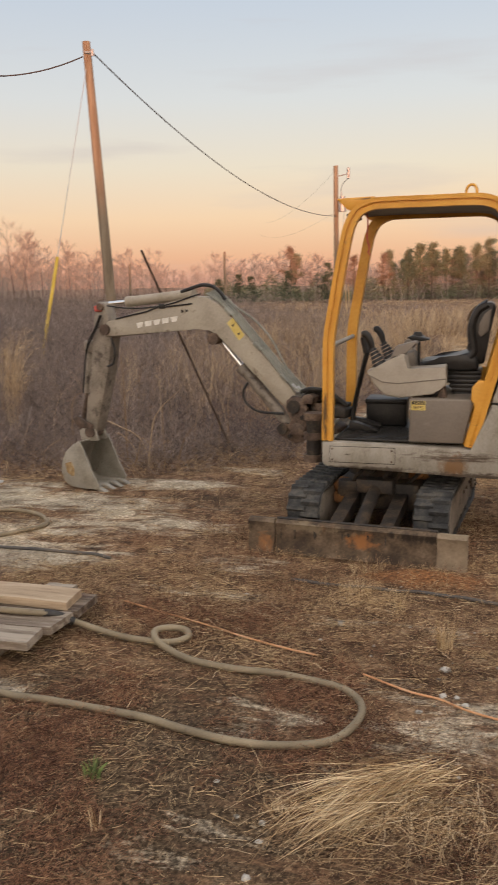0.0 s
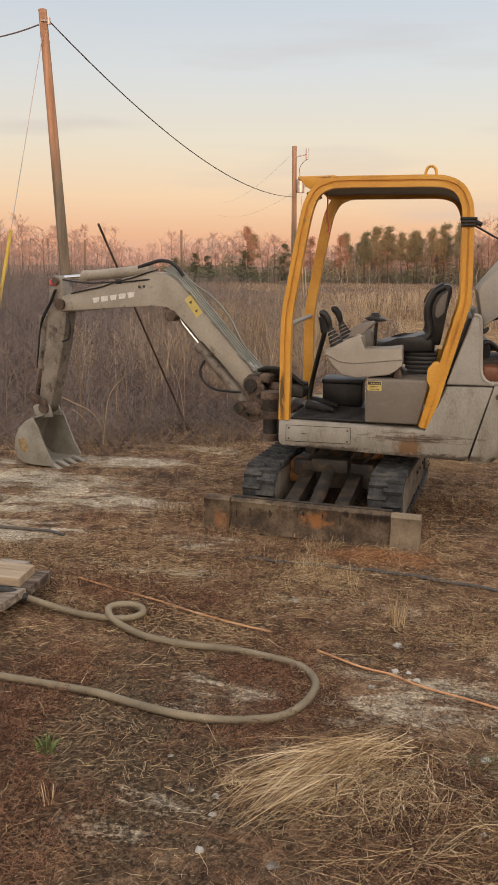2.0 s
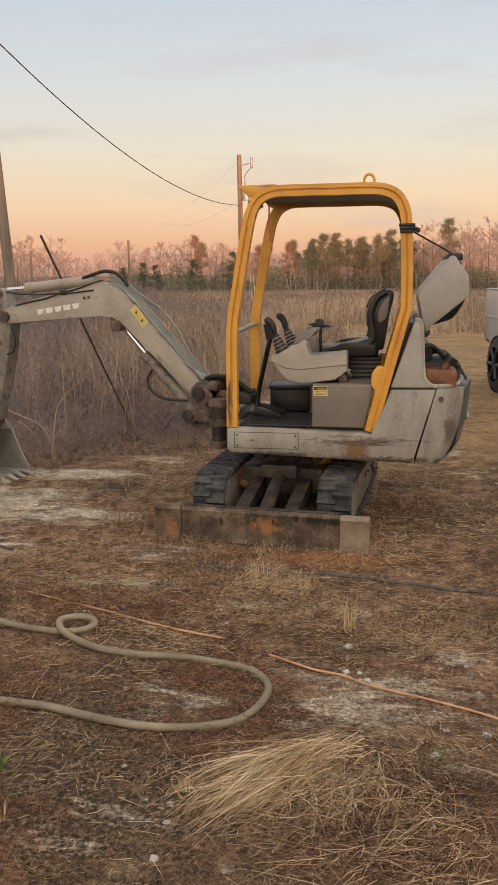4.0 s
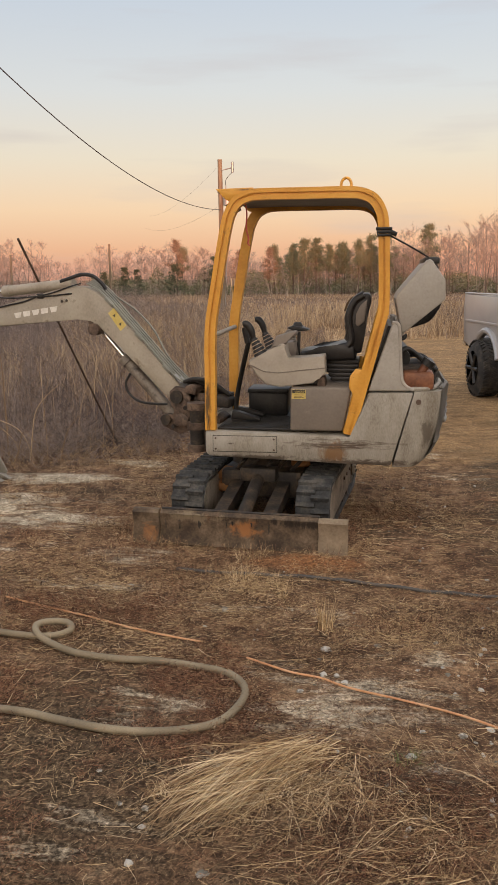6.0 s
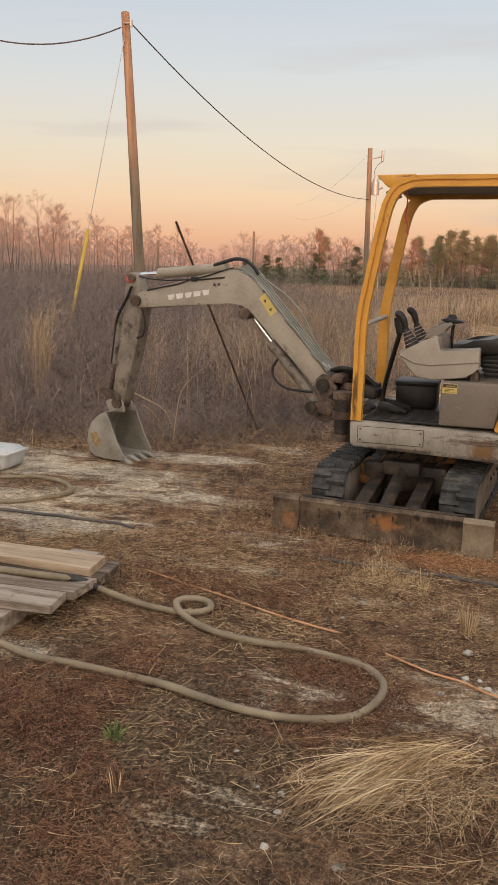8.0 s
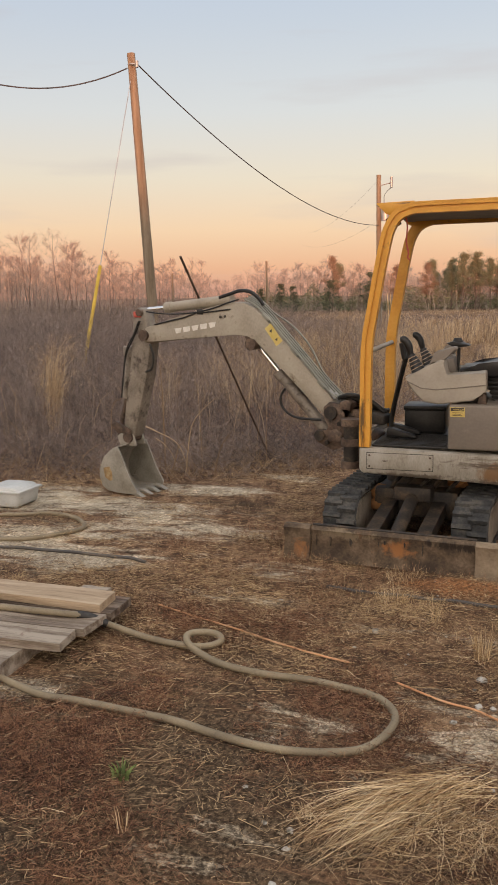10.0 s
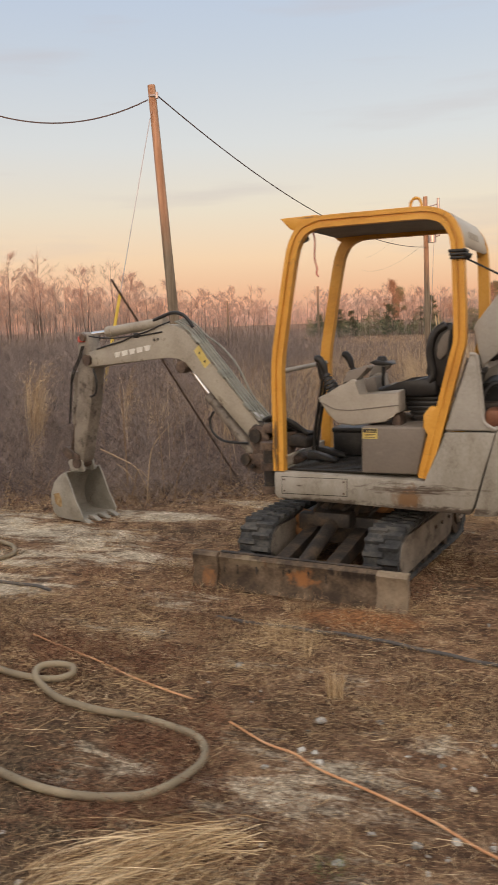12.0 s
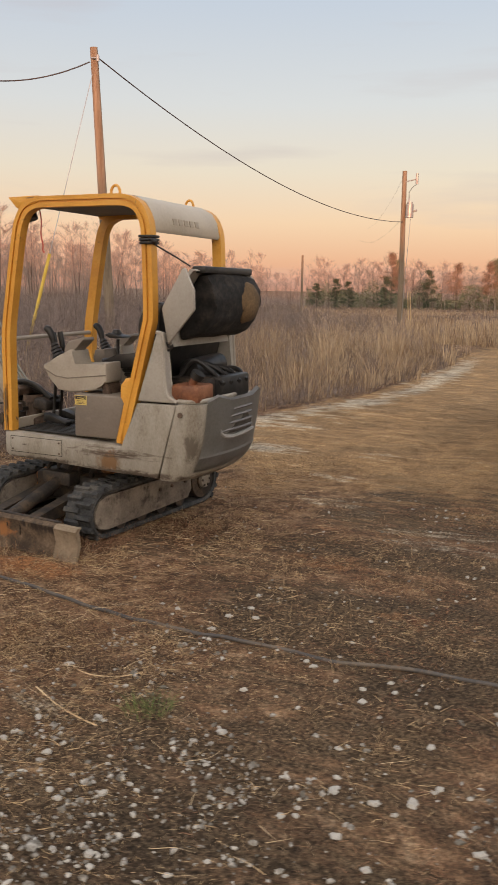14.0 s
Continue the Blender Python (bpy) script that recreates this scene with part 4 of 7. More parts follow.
            rod(bm, (jx - 0.055 * t, yc, jz + 0.115 * t), (jx - 0.055 * t - 0.009, yc, jz + 0.115 * t + 0.017), 0.052 - 0.028 * t, 14, 0.044 - 0.028 * t)
            part("boot_fold", bm, BLACK, pod)
        bm = bmesh.new()
        tube(bm, spline([(jx - 0.05, yc, jz + 0.10), (jx - 0.06, yc, jz + 0.14), (jx - 0.075, yc, jz + 0.18), (jx - 0.10, yc, jz + 0.207), (jx - 0.125, yc, jz + 0.205)], 3), 0.022, 12, taper=[0.75, 0.8, 0.9, 1.0, 1.1, 1.15, 1.15, 1.15, 1.2, 1.2, 1.15, 1.0, 0.7])
        part("joystick", bm, BLACK, pod)
    bm = bmesh.new()
    rod(bm, (-0.31, 5.95, 0.95), (-0.30, 5.95, 1.33), 0.012, 10)
    prism(bm, [(-0.385, 1.362), (-0.34, 1.378), (-0.23, 1.356), (-0.222, 1.345), (-0.28, 1.338), (-0.34, 1.342)], 5.89, 6.01, None, 0.006)
    rod(bm, (-0.31, 5.95, 1.37), (-0.31, 5.95, 1.40), 0.04, 16, 0.025)
    part("throttle_knob", bm, BLACK, EX)
    bm = bmesh.new()
    prism(bm, [(-0.42, 1.20), (-0.40, 1.26), (-0.32, 1.27), (-0.30, 1.16), (-0.40, 1.14)], 5.80, 6.0, None, 0.01)
    part("instrument_box", bm, TANBOX, EX)
    # long travel levers with pedals
    for i, y in enumerate((5.66, 5.74)):
        bm = bmesh.new()
        tube(bm, spline([(-0.755, y + 0.1, 0.74), (-0.735, y + 0.1, 0.90), (-0.68, y + 0.05, 1.12), (-0.635, y, 1.28)], 5), 0.012, 10)
        lev = part("travel_lever", bm, BLACK, EX)
        bm = bmesh.new()
        rod(bm, (-0.637, y, 1.27), (-0.66, y, 1.38), 0.02, 12)
        part("grip", bm, BLACK, lev)
        bm = bmesh.new()
        prism(bm, [(-0.76, 0.73), (-0.75, 0.79), (-0.70, 0.78), (-0.55, 0.735), (-0.55, 0.715)], y - 0.02 + i * 0.12, y + 0.05 + i * 0.12, None, 0.008)
        part("pedal", bm, BLACK, lev)


def text_part(words, at, size, material, parent):
    cu = bpy.data.curves.new("words", "FONT")
    cu.body, cu.size, cu.extrude = words, size, 0.0006
    ob = bpy.data.objects.new("words_tmp", cu)
    scene.collection.objects.link(ob)
    dg = bpy.context.evaluated_depsgraph_get()
    me = bpy.data.meshes.new_from_object(ob.evaluated_get(dg))
    bpy.data.objects.remove(ob)
    me.transform(Matrix.Translation(at) @ Matrix.Rotation(radians(90), 4, "X"))
    me.materials.clear()
    return link("lettering", me, material, parent)


# The boom lies in its own plane, swung a little off the body's axis.
SWING = -10.8
C0, C1 = 5.46, 5.60


def ex_boom():
    def p(name, bm, m, parent=EX, label=""):
        # the boom swings a little further back towards the bucket
        for v in bm.verts:
            k = 1 + 0.043 * min(1.15, max(0.0, (-2.03 - v.co.x) / 2.1))
            v.co.x, v.co.y = v.co.x * k, v.co.y * k
        return part(name, turned(bm, SWING), m, parent, label)
    bm = bmesh.new()
    prism(bm, [(-3.955, 1.395), (-3.92, 1.465), (-3.60, 1.555), (-3.25, 1.64), (-3.08, 1.672), (-2.98, 1.665), (-2.88, 1.615), (-2.80, 1.545), (-2.281, 1.0), (-2.19, 0.88),
               (-2.20, 0.80), (-2.27, 0.79), (-2.335, 0.865), (-2.88, 1.385), (-2.95, 1.42), (-3.06, 1.43), (-3.924, 1.33)], C0, C1, None, 0.012, 2)
    boom = p("boom", bm, BOOM, EX, "dusty grey curved boom")
    for i in range(5):
        # a row of five plain white blocks
        bm = bmesh.new()
        x0, w = -3.625 + 0.081 * i, 0.068
        z = 1.418 + 0.152 * (x0 + 3.63)
        ring = [(0.004, 0.0), (0.062, 0.009), (0.066, 0.05), (0.0, 0.041)] if i % 2 else [(0.012, 0.0), (0.054, 0.007), (0.068, 0.05), (-0.002, 0.04)]
        prism(bm, [(x0 + dx, z + dz) for dx, dz in ring], C0 - 0.0015, C0 + 0.004)
        p("marking", bm, WHITEP, boom)
    bm = bmesh.new()
    prism(bm, [(-2.80, 1.468), (-2.70, 1.335), (-2.65, 1.378), (-2.75, 1.507)], C0 - 0.0015, C0 + 0.004)
    dec = p("warning_label", bm, DECAL, boom, "yellow warning label")
    for dx, dz in ((-2.748, 1.45), (-2.70, 1.387)):
        bm = bmesh.new()
        prism(bm, [(dx - 0.014, dz), (dx + 0.006, dz - 0.014), (dx + 0.01, dz + 0.014)], C0 - 0.0025, C0 + 0.003)
        p("pictogram", bm, INK_SHADE, dec)
    # boom cylinder
    bm = bmesh.new()
    disc(bm, -2.915, C0 - 0.03, 1.345, 0.045, C1 + 0.03)
    p("upper_pin", bm, BRACKET, boom)
    bm = bmesh.new()
    rod(bm, (-2.90, 5.53, 1.335), (-2.66, 5.53, 1.075), 0.021, 16)
    p("chrome_rod", bm, CHROME, boom, "chrome cylinder rod")
    bm = bmesh.new()
    rod(bm, (-2.70, 5.53, 1.115), (-2.31, 5.53, 0.70), 0.045, 18)
    rod(bm, (-2.715, 5.53, 1.13), (-2.675, 5.53, 1.088), 0.052, 18)
    p("boom_cylinder", bm, STICK, boom)
    # hard lines and hoses along the boom's back
    for i in range(5):
        bm = bmesh.new()
        c, o = C0 + 0.012 + i * 0.03, 0.006 + 0.006 * i
        bow = 0.035 if i == 4 else 0.0
        tube(bm, spline([(-2.98, c, 1.685 + o), (-2.88, c, 1.635 + o), (-2.79, c + 0.0, 1.555 + o), (-2.66 + bow, c, 1.415 + o + bow), (-2.52 + bow, c, 1.268 + o + bow), (-2.38, c, 1.118 + o), (-2.27, c, 1.005 + o), (-2.19, c, 0.965)], 5), 0.0075, 7)
        p("hydraulic_line", bm, LINE, boom, "thin green-grey steel line")
    for x, z in ((-2.80, 1.575), (-2.56, 1.318), (-2.34, 1.085)):
        bm = bmesh.new()
        prism(bm, [(x - 0.028, z - 0.005), (x + 0.028, z - 0.058), (x + 0.042, z - 0.042), (x - 0.012, z + 0.012)], C0 - 0.004, C1 - 0.005, None, 0.003)
        p("line_clamp", bm, LINE, boom)
    for k in range(3):
        bm = bmesh.new()
        rod(bm, (-2.275 + 0.03 * k, C0 + 0.02 + 0.03 * k, 1.02 - 0.02 * k), (-2.225 + 0.03 * k, C0 + 0.02 + 0.03 * k, 0.965 - 0.02 * k), 0.014, 8)
        p("hose_fitting", bm, STEEL, boom)
    bm = bmesh.new()
    tube(bm, spline([(-3.22, 5.5, 1.705), (-3.12, 5.5, 1.735), (-3.03, 5.5, 1.757), (-2.94, 5.5, 1.745), (-2.87, 5.5, 1.695), (-2.83, 5.5, 1.645)], 6), 0.0145, 10)
    p("hydraulic_hose", bm, BLACK, boom, "black sleeved hose bundle")
    # two holes, not cut: their inner shade is painted as dark discs
    for x, z in ((-3.19, 1.555), (-3.15, 1.56)):
        bm = bmesh.new()
        disc(bm, x, C0 - 0.004, z, 0.011, C0 + 0.01, 10)
        p("hole", bm, INK_SHADE, boom)
    bm = bmesh.new()
    prism(bm, [(-2.985, 1.405), (-2.93, 1.425), (-2.87, 1.40), (-2.86, 1.345), (-2.90, 1.30), (-2.945, 1.31)], C0 + 0.01, C1 - 0.01, None, 0.008)
    p("cylinder_lug", bm, BRACKET, boom)
    # box joint where slack hoses meet on the stick cylinder
    bm = bmesh.new()
    box(bm, -3.405, -3.35, C0 - 0.01, C0 + 0.03, 1.575, 1.615, 0.006)
    p("hose_block", bm, BLACK, boom)
    for a in ([(-3.9, 1.60), (-3.78, 1.585), (-3.62, 1.578), (-3.40, 1.592)], [(-3.82, 1.49), (-3.66, 1.525), (-3.53, 1.55), (-3.38, 1.60)], [(-3.36, 1.60), (-3.25, 1.625), (-3.12, 1.665), (-3.02, 1.69)], [(-3.36, 1.588), (-3.22, 1.602), (-3.10, 1.615)]):
        bm = bmesh.new()
        tube(bm, spline([(x, C0 - 0.004, z) for x, z in a], 5), 0.006, 7)
        p("stick_hose", bm, BLACK, boom)
    bm = bmesh.new()
    tube(bm, spline([(-2.62, 5.44, 1.02), (-2.66, 5.44, 0.95), (-2.64, 5.44, 0.87), (-2.55, 5.44, 0.81), (-2.42, 5.44, 0.80), (-2.33, 5.46, 0.80)], 6), 0.0095, 8)
    p("loop_hose", bm, BLACK, boom)
    # stick cylinder on top
    bm = bmesh.new()
    rod(bm, (-3.93, 5.53, 1.615), (-3.70, 5.53, 1.632), 0.02, 14)
    p("chrome_rod", bm, CHROME, boom, "chrome cylinder rod")
    bm = bmesh.new()
    rod(bm, (-3.73, 5.53, 1.63), (-3.12, 5.53, 1.69), 0.042, 18)
    rod(bm, (-3.75, 5.53, 1.628), (-3.69, 5.53, 1.634), 0.047, 18)
    p("stick_cylinder", bm, BOOM, boom)
    # stick
    bm = bmesh.new()
    prism(bm, [(-4.04, 1.58), (-4.0, 1.635), (-3.93, 1.62), (-3.875, 1.33), (-3.93, 1.05), (-4.07, 0.53), (-4.13, 0.45), (-4.20, 0.47), (-4.16, 0.75), (-4.09, 1.15)], C0 + 0.005, C1 - 0.005, None, 0.012, 2)
    stick = p("stick", bm, STICK, EX, "greasy dipper stick")
    for x, z, r in ((-3.965, 1.59, 0.03), (-3.93, 1.40, 0.045), (-4.135, 0.50, 0.045)):
        bm = bmesh.new()
        disc(bm, x, C0 - 0.025, z, r, C1 + 0.025)
        p("pin", bm, BRACKET, stick)
    bm = bmesh.new()
    box(bm, -4.03, -3.96, C0 - 0.012, C0 + 0.03, 1.55, 1.60, 0.008)
    p("red_cap", bm, RED, stick)
    bm = bmesh.new()
    rod(bm, (-4.125, 5.53, 1.27), (-4.195, 5.53, 0.84), 0.04, 16)
    p("bucket_cylinder", bm, STICK, stick)
    bm = bmesh.new()
    rod(bm, (-4.19, 5.53, 0.86), (-4.265, 5.53, 0.60), 0.02, 12)
    p("bucket_rod", bm, BRACKET, stick)
    bm = bmesh.new()
    box(bm, -4.17, -4.06, C0 + 0.01, C1 - 0.01, 1.20, 1.30, 0.012)
    p("cylinder_lug", bm, STICK, stick)
    for i in range(2):
        bm = bmesh.new()
        c = C0 - 0.012 - 0.02 * i
        tube(bm, spline([(-3.96, c, 1.52), (-4.02, c, 1.40), (-4.10, c, 1.27), (-4.14, c, 1.15 - 0.1 * i), (-4.17, c, 0.95 - 0.1 * i)], 5), 0.0065, 7)
        p("stick_hose", bm, BLACK, stick)
    bm = bmesh.new()
    tube(bm, spline([(-3.87, C0 - 0.01, 1.33), (-3.84, C0 - 0.01, 1.22), (-3.86, C0 - 0.01, 1.12), (-3.92, C0 - 0.01, 1.09)], 5), 0.010, 7)
    p("stick_hose", bm, BLACK, stick)
    # link and bucket
    for c in (C0 - 0.02, C1 + 0.002):
        bm = bmesh.new()
        prism(bm, [(-4.31, 0.60), (-4.26, 0.64), (-4.10, 0.57), (-4.10, 0.52), (-4.25, 0.54)], c, c + 0.018, None, 0.004)
        p("link_arm", bm, BRACKET, stick)
    bm = bmesh.new()
    prism(bm, [(-4.32, 0.62), (-4.26, 0.62), (-4.19, 0.44), (-4.25, 0.43)], C0 + 0.03, C1 - 0.03, None, 0.006)
    p("link_bar", bm, BRACKET, stick)
    back = [(-4.14, 0.44), (-4.17, 0.437), (-4.25, 0.40), (-4.34, 0.33), (-4.39, 0.23), (-4.40, 0.14), (-4.37, 0.06), (-4.30, 0.022), (-4.18, 0.018), (-4.04, 0.022)]
    back = [(-4.14 + (x + 4.14) * (0.88 if x < -4.14 else 1.0), z) for x, z in back]
    b0, b1 = 5.35, 5.73
    bm = bmesh.new()
    prism(bm, back + [(x * 0.985 - 0.062, z * 0.95 + 0.014) for x, z in back[::-1]], b0, b1)
    bucket = p("bucket", bm, BUCKET, EX, "scraped grey digging bucket resting on the ground")
    for c in (b0 - 0.014, b1):
        bm = bmesh.new()
        prism(bm, back[1:] + [(-4.0, 0.03), (-3.985, 0.065), (-4.07, 0.20), (-4.13, 0.36)], c, c + 0.014, None, 0.004)
        p("side_plate", bm, BUCKET, bucket)
    for i in range(4):
        bm = bmesh.new()
        c = b0 + 0.005 + i * 0.107
        prism(bm, [(-4.05, 0.012), (-4.06, 0.045), (-4.0, 0.04), (-3.93, 0.006), (-3.94, 0.0)], c, c + 0.05, None, 0.005)
        p("tooth", bm, BUCKET, bucket)
    for c in (C0 + 0.0, C1 - 0.018):
        bm = bmesh.new()
        prism(bm, [(-4.22, 0.40), (-4.26, 0.50), (-4.22, 0.53), (-4.09, 0.53), (-4.06, 0.43)], c, c + 0.018, None, 0.004)
        p("bucket_ear", bm, BUCKET, bucket)
    bm = bmesh.new()
    prism(bm, [(-4.325, 0.225), (-4.26, 0.245), (-4.235, 0.20), (-4.23, 0.125), (-4.26, 0.115), (-4.31, 0.145)], b0 - 0.0165, b0 - 0.013)
    p("worn_decal", bm, SMEAR, bucket)
    # swing post between body and boom foot
    bm = bmesh.new()
    rod(bm, (-2.03, 5.51, 0.54), (-2.03, 5.51, 0.90), 0.062, 18)
    rod(bm, (-2.03, 5.51, 0.51), (-2.03, 5.51, 0.56), 0.078, 18)
    rod(bm, (-2.03, 5.51, 0.85), (-2.03, 5.51, 0.90), 0.078, 18)
    sw = p("swing_post", bm, BRACKET, EX, "rusty brown swing post casting")
    bm = bmesh.new()
    rod(bm, (-1.0, 5.60, 0.50), (-1.0, 5.60, 0.84), 0.052, 16)
    part("swing_pin", bm, GREASE, sw, "greasy dark upright pin")
    for z in (0.50, 0.66, 0.80):
        bm = bmesh.new()
        rod(bm, (-1.0, 5.60, z), (-1.0, 5.60, z + 0.05), 0.072, 16)
        part("collar", bm, BRACKET, sw)
    for c in (C0 - 0.035, C1 + 0.005):
        bm = bmesh.new()
        prism(bm, [(-2.14, 0.62), (-2.13, 0.86), (-2.17, 0.93), (-2.25, 0.945), (-2.30, 0.90), (-2.30, 0.82), (-2.25, 0.76), (-2.27, 0.72), (-2.35, 0.735), (-2.385, 0.69), (-2.36, 0.64), (-2.22, 0.585)], c, c + 0.03, None, 0.008)
        p("clevis_plate", bm, BRACKET, sw)
    for z0 in (0.575, 0.80):
        bm = bmesh.new()
        prism(bm, [(-2.12, z0), (-2.12, z0 + 0.075), (-1.90, z0 + 0.085), (-1.84, z0 + 0.06), (-1.84, z0 - 0.01)], C0 + 0.0, C1 + 0.02, None, 0.02, 3)
        p("knuckle", bm, GREASE, sw)
    for x, z, r in ((-2.235, 0.865, 0.05), (-2.325, 0.69, 0.04)):
        bm = bmesh.new()
        disc(bm, x, C0 - 0.055, z, r, C1 + 0.055)
        p("pin", bm, GREASE, sw)
    for x, z, dx, dz in ((-2.20, 0.70, 0.06, 0.05), (-2.12, 0.93, 0.05, 0.035), (-1.95, 0.70, 0.06, 0.05)):
        bm = bmesh.new()
        prism(bm, [(x - dx, z - dz), (x + dx * 0.7, z - dz * 1.2), (x + dx, z + dz * 0.4), (x + dx * 0.2, z + dz), (x - dx * 0.9, z + dz * 0.6)], C0 - 0.05, C1 + 0.04, None, 0.012, 2)
        p("casting_boss", bm, BRACKET, sw)
    for x, z in ((-2.16, 0.79), (-2.26, 0.645), (-1.98, 0.62), (-2.02, 0.80)):
        bm = bmesh.new()
        disc(bm, x, C0 - 0.07, z, 0.016, C0 - 0.02, 6)
        p("bolt", bm, GREASE, sw)
    for i in range(4):
        bm = bmesh.new()
        c = C0 + 0.02 + i * 0.03
        tube(bm, spline([(-2.20, c, 0.97), (-2.10, c - 0.02, 1.0 - 0.02 * i), (-1.98, c + 0.02, 0.97 - 0.03 * i), (-1.86, c + 0.05, 0.88)], 5), 0.016, 8)
        p("swing_hose", bm, BLACK, sw)


# The tracks and blade stand turned a few degrees against the body.
UNDER = -5.0
LAT, TRK0, TRK1 = -1.03, 5.17, 6.74


def ex_under():
    def p(name, bm, m, parent=EX, label=""):
        return part(name, turned(bm, UNDER), m, parent, label)
    bm = bmesh.new()
    box(bm, LAT - 0.30, LAT + 0.30, 5.55, 6.35, 0.16, 0.36, 0.03)
    car = p("car_body", bm, GREASE, EX, "greasy dark undercarriage frame")
    bm = bmesh.new()
    rod(bm, (LAT + 0.0, 5.95, 0.34), (LAT + 0.0, 5.95, 0.47), 0.30, 28)
    p("slew_ring", bm, GREASE, car)
    for dx in (-0.17, 0.17):
        bm = bmesh.new()
        prism_y = [(4.90, 0.08), (4.91, 0.16), (5.62, 0.30), (5.62, 0.20)]
        a = [bm.verts.new((LAT + dx - 0.045, y, z)) for y, z in prism_y]
        b = [bm.verts.new((LAT + dx + 0.045, y, z)) for y, z in prism_y]
        bm.faces.new(a), bm.faces.new(b[::-1])
        for i in range(4):
            bm.faces.new((a[i], b[i], b[(i + 1) % 4], a[(i + 1) % 4]))
        p("blade_arm", bm, GREASE, car)
    bm = bmesh.new()
    rod(bm, (LAT, 4.93, 0.15), (LAT, 5.5, 0.33), 0.045, 16)
    p("blade_cylinder", bm, GREASE, car)
    bm = bmesh.new()
    box(bm, LAT - 0.13, LAT + 0.13, 5.44, 5.56, 0.30, 0.40, 0.015)
    p("cylinder_mount", bm, GREASE, car)
    rng = random.Random(3)
    for x, y, z, r in ((LAT - 0.24, 5.62, 0.30, 0.085), (LAT + 0.25, 5.75, 0.40, 0.07), (LAT + 0.14, 5.85, 0.43, 0.05), (LAT - 0.26, 5.6, 0.22, 0.07)):
        bm = bmesh.new()
        bmesh.ops.create_icosphere(bm, subdivisions=2, radius=r)
        for v in bm.verts:
            v.co *= rng.uniform(0.8, 1.15)
        bm.transform(Matrix.Translation((x, y, z)) @ Matrix.Diagonal((1.2, 0.8, 0.8, 1)))
        p("clay_lump", bm, MUD, car, "orange clay lump")
    for i in range(5):
        bm = bmesh.new()
        x = LAT - 0.2 + i * 0.1
        tube(bm, spline([(x, 5.62, 0.34), (x + 0.06, 5.52, 0.41 + 0.02 * (i % 2)), (x + 0.1, 5.60, 0.46), (x + 0.05, 5.8, 0.46)], 5), 0.014, 7)
        p("hydraulic_hose", bm, GREASE, car)
    # tracks
    hgt, w = 0.43, 0.235
    for sx in (LAT - 0.555 + w / 2, LAT + 0.555 - w / 2):
        x0, x1 = sx - w / 2, sx + w / 2
        loop = []
        rf, rr = 0.172, 0.19
        yf, yr = TRK0 + rf, TRK1 - rr
        for a in np.linspace(-0.5, 0.5, 12):
            loop.append((yr + rr * math.cos(a * math.pi), rr + 0.012 + rr * math.sin(a * math.pi)))
        for k in np.linspace(0.08, 0.92, 12):
            loop.append((yr + (yf - yr) * k, 2 * rr + 0.012 + (2 * rf - 2 * rr) * k - 0.012 * math.sin(k * math.pi)))
        for a in np.linspace(0.5, 1.5, 12):
            loop.append((yf + rf * math.cos(a * math.pi), rf + 0.012 + rf * math.sin(a * math.pi)))
        for k in np.linspace(0.08, 0.92, 12):
            loop.append((yf + (yr - yf) * k, 0.012))
        bm = bmesh.new()
        rings = []
        m_ = len(loop)
        for i, (y, z) in enumerate(loop):
            (ya, za), (yb, zb) = loop[i - 1], loop[(i + 1) % m_]
            d = Vector((0, yb - ya, zb - za)).normalized()
            o = Vector((0, d.z, -d.y))
            rings.append([bm.verts.new(Vector((x, y, z)) + o * t) for x, t in ((x0, -0.012), (x0 + 0.01, 0.0), (x1 - 0.01, 0.0), (x1, -0.012), (x1 - 0.01, -0.035), (x0 + 0.01, -0.035))])
        for i in range(m_):
            a, b = rings[i], rings[(i + 1) % m_]
            for j in range(6):
                bm.faces.new((a[j], b[j], b[(j + 1) % 6], a[(j + 1) % 6]))
        trk = p("track", bm, RUBBER, EX, "dusty black rubber crawler track")
        # lugs at even steps round the belt
        pts = [Vector((0, y, z)) for y, z in loop]
        per = [0.0]
        for i in range(m_):
            per.append(per[-1] + (pts[(i + 1) % m_] - pts[i]).length)
        total, count = per[-1], 42
        lug = None
        for k in range(count):
            s_ = total * k / count
            i = max(j for j in range(m_) if per[j] <= s_)
            a, b = pts[i], pts[(i + 1) % m_]
            q = a + (b - a) * ((s_ - per[i]) / (per[i + 1] - per[i]))
            d = (b - a).normalized()
            o = Vector((0, d.z, -d.y))
            for half, off in ((0, 0.0), (1, 0.5)):
                if q.z < 0.03:
                    continue
                qq = q + d * (off * total / count)
                bm = bmesh.new()
                lx0, lx1 = (x0 + 0.004, sx + 0.012) if half == 0 else (sx - 0.012, x1 - 0.004)
                vs = []
                for t, wd in ((-0.004, 0.022), (0.02, 0.013)):
                    for x, sgn in ((lx0, -1), (lx1, -1), (lx1, 1), (lx0, 1)):
                        vs.append(bm.verts.new(Vector((x, qq.y, qq.z)) + o * t + d * wd * sgn))
                for f in ((4, 5, 6, 7), (0, 1, 5, 4), (1, 2, 6, 5), (2, 3, 7, 6), (3, 0, 4, 7)):
                    bm.faces.new([vs[j] for j in f])
                p("lug", bm, RUBBER, trk)
        # frame, sprocket, idler and rollers
        bm = bmesh.new()
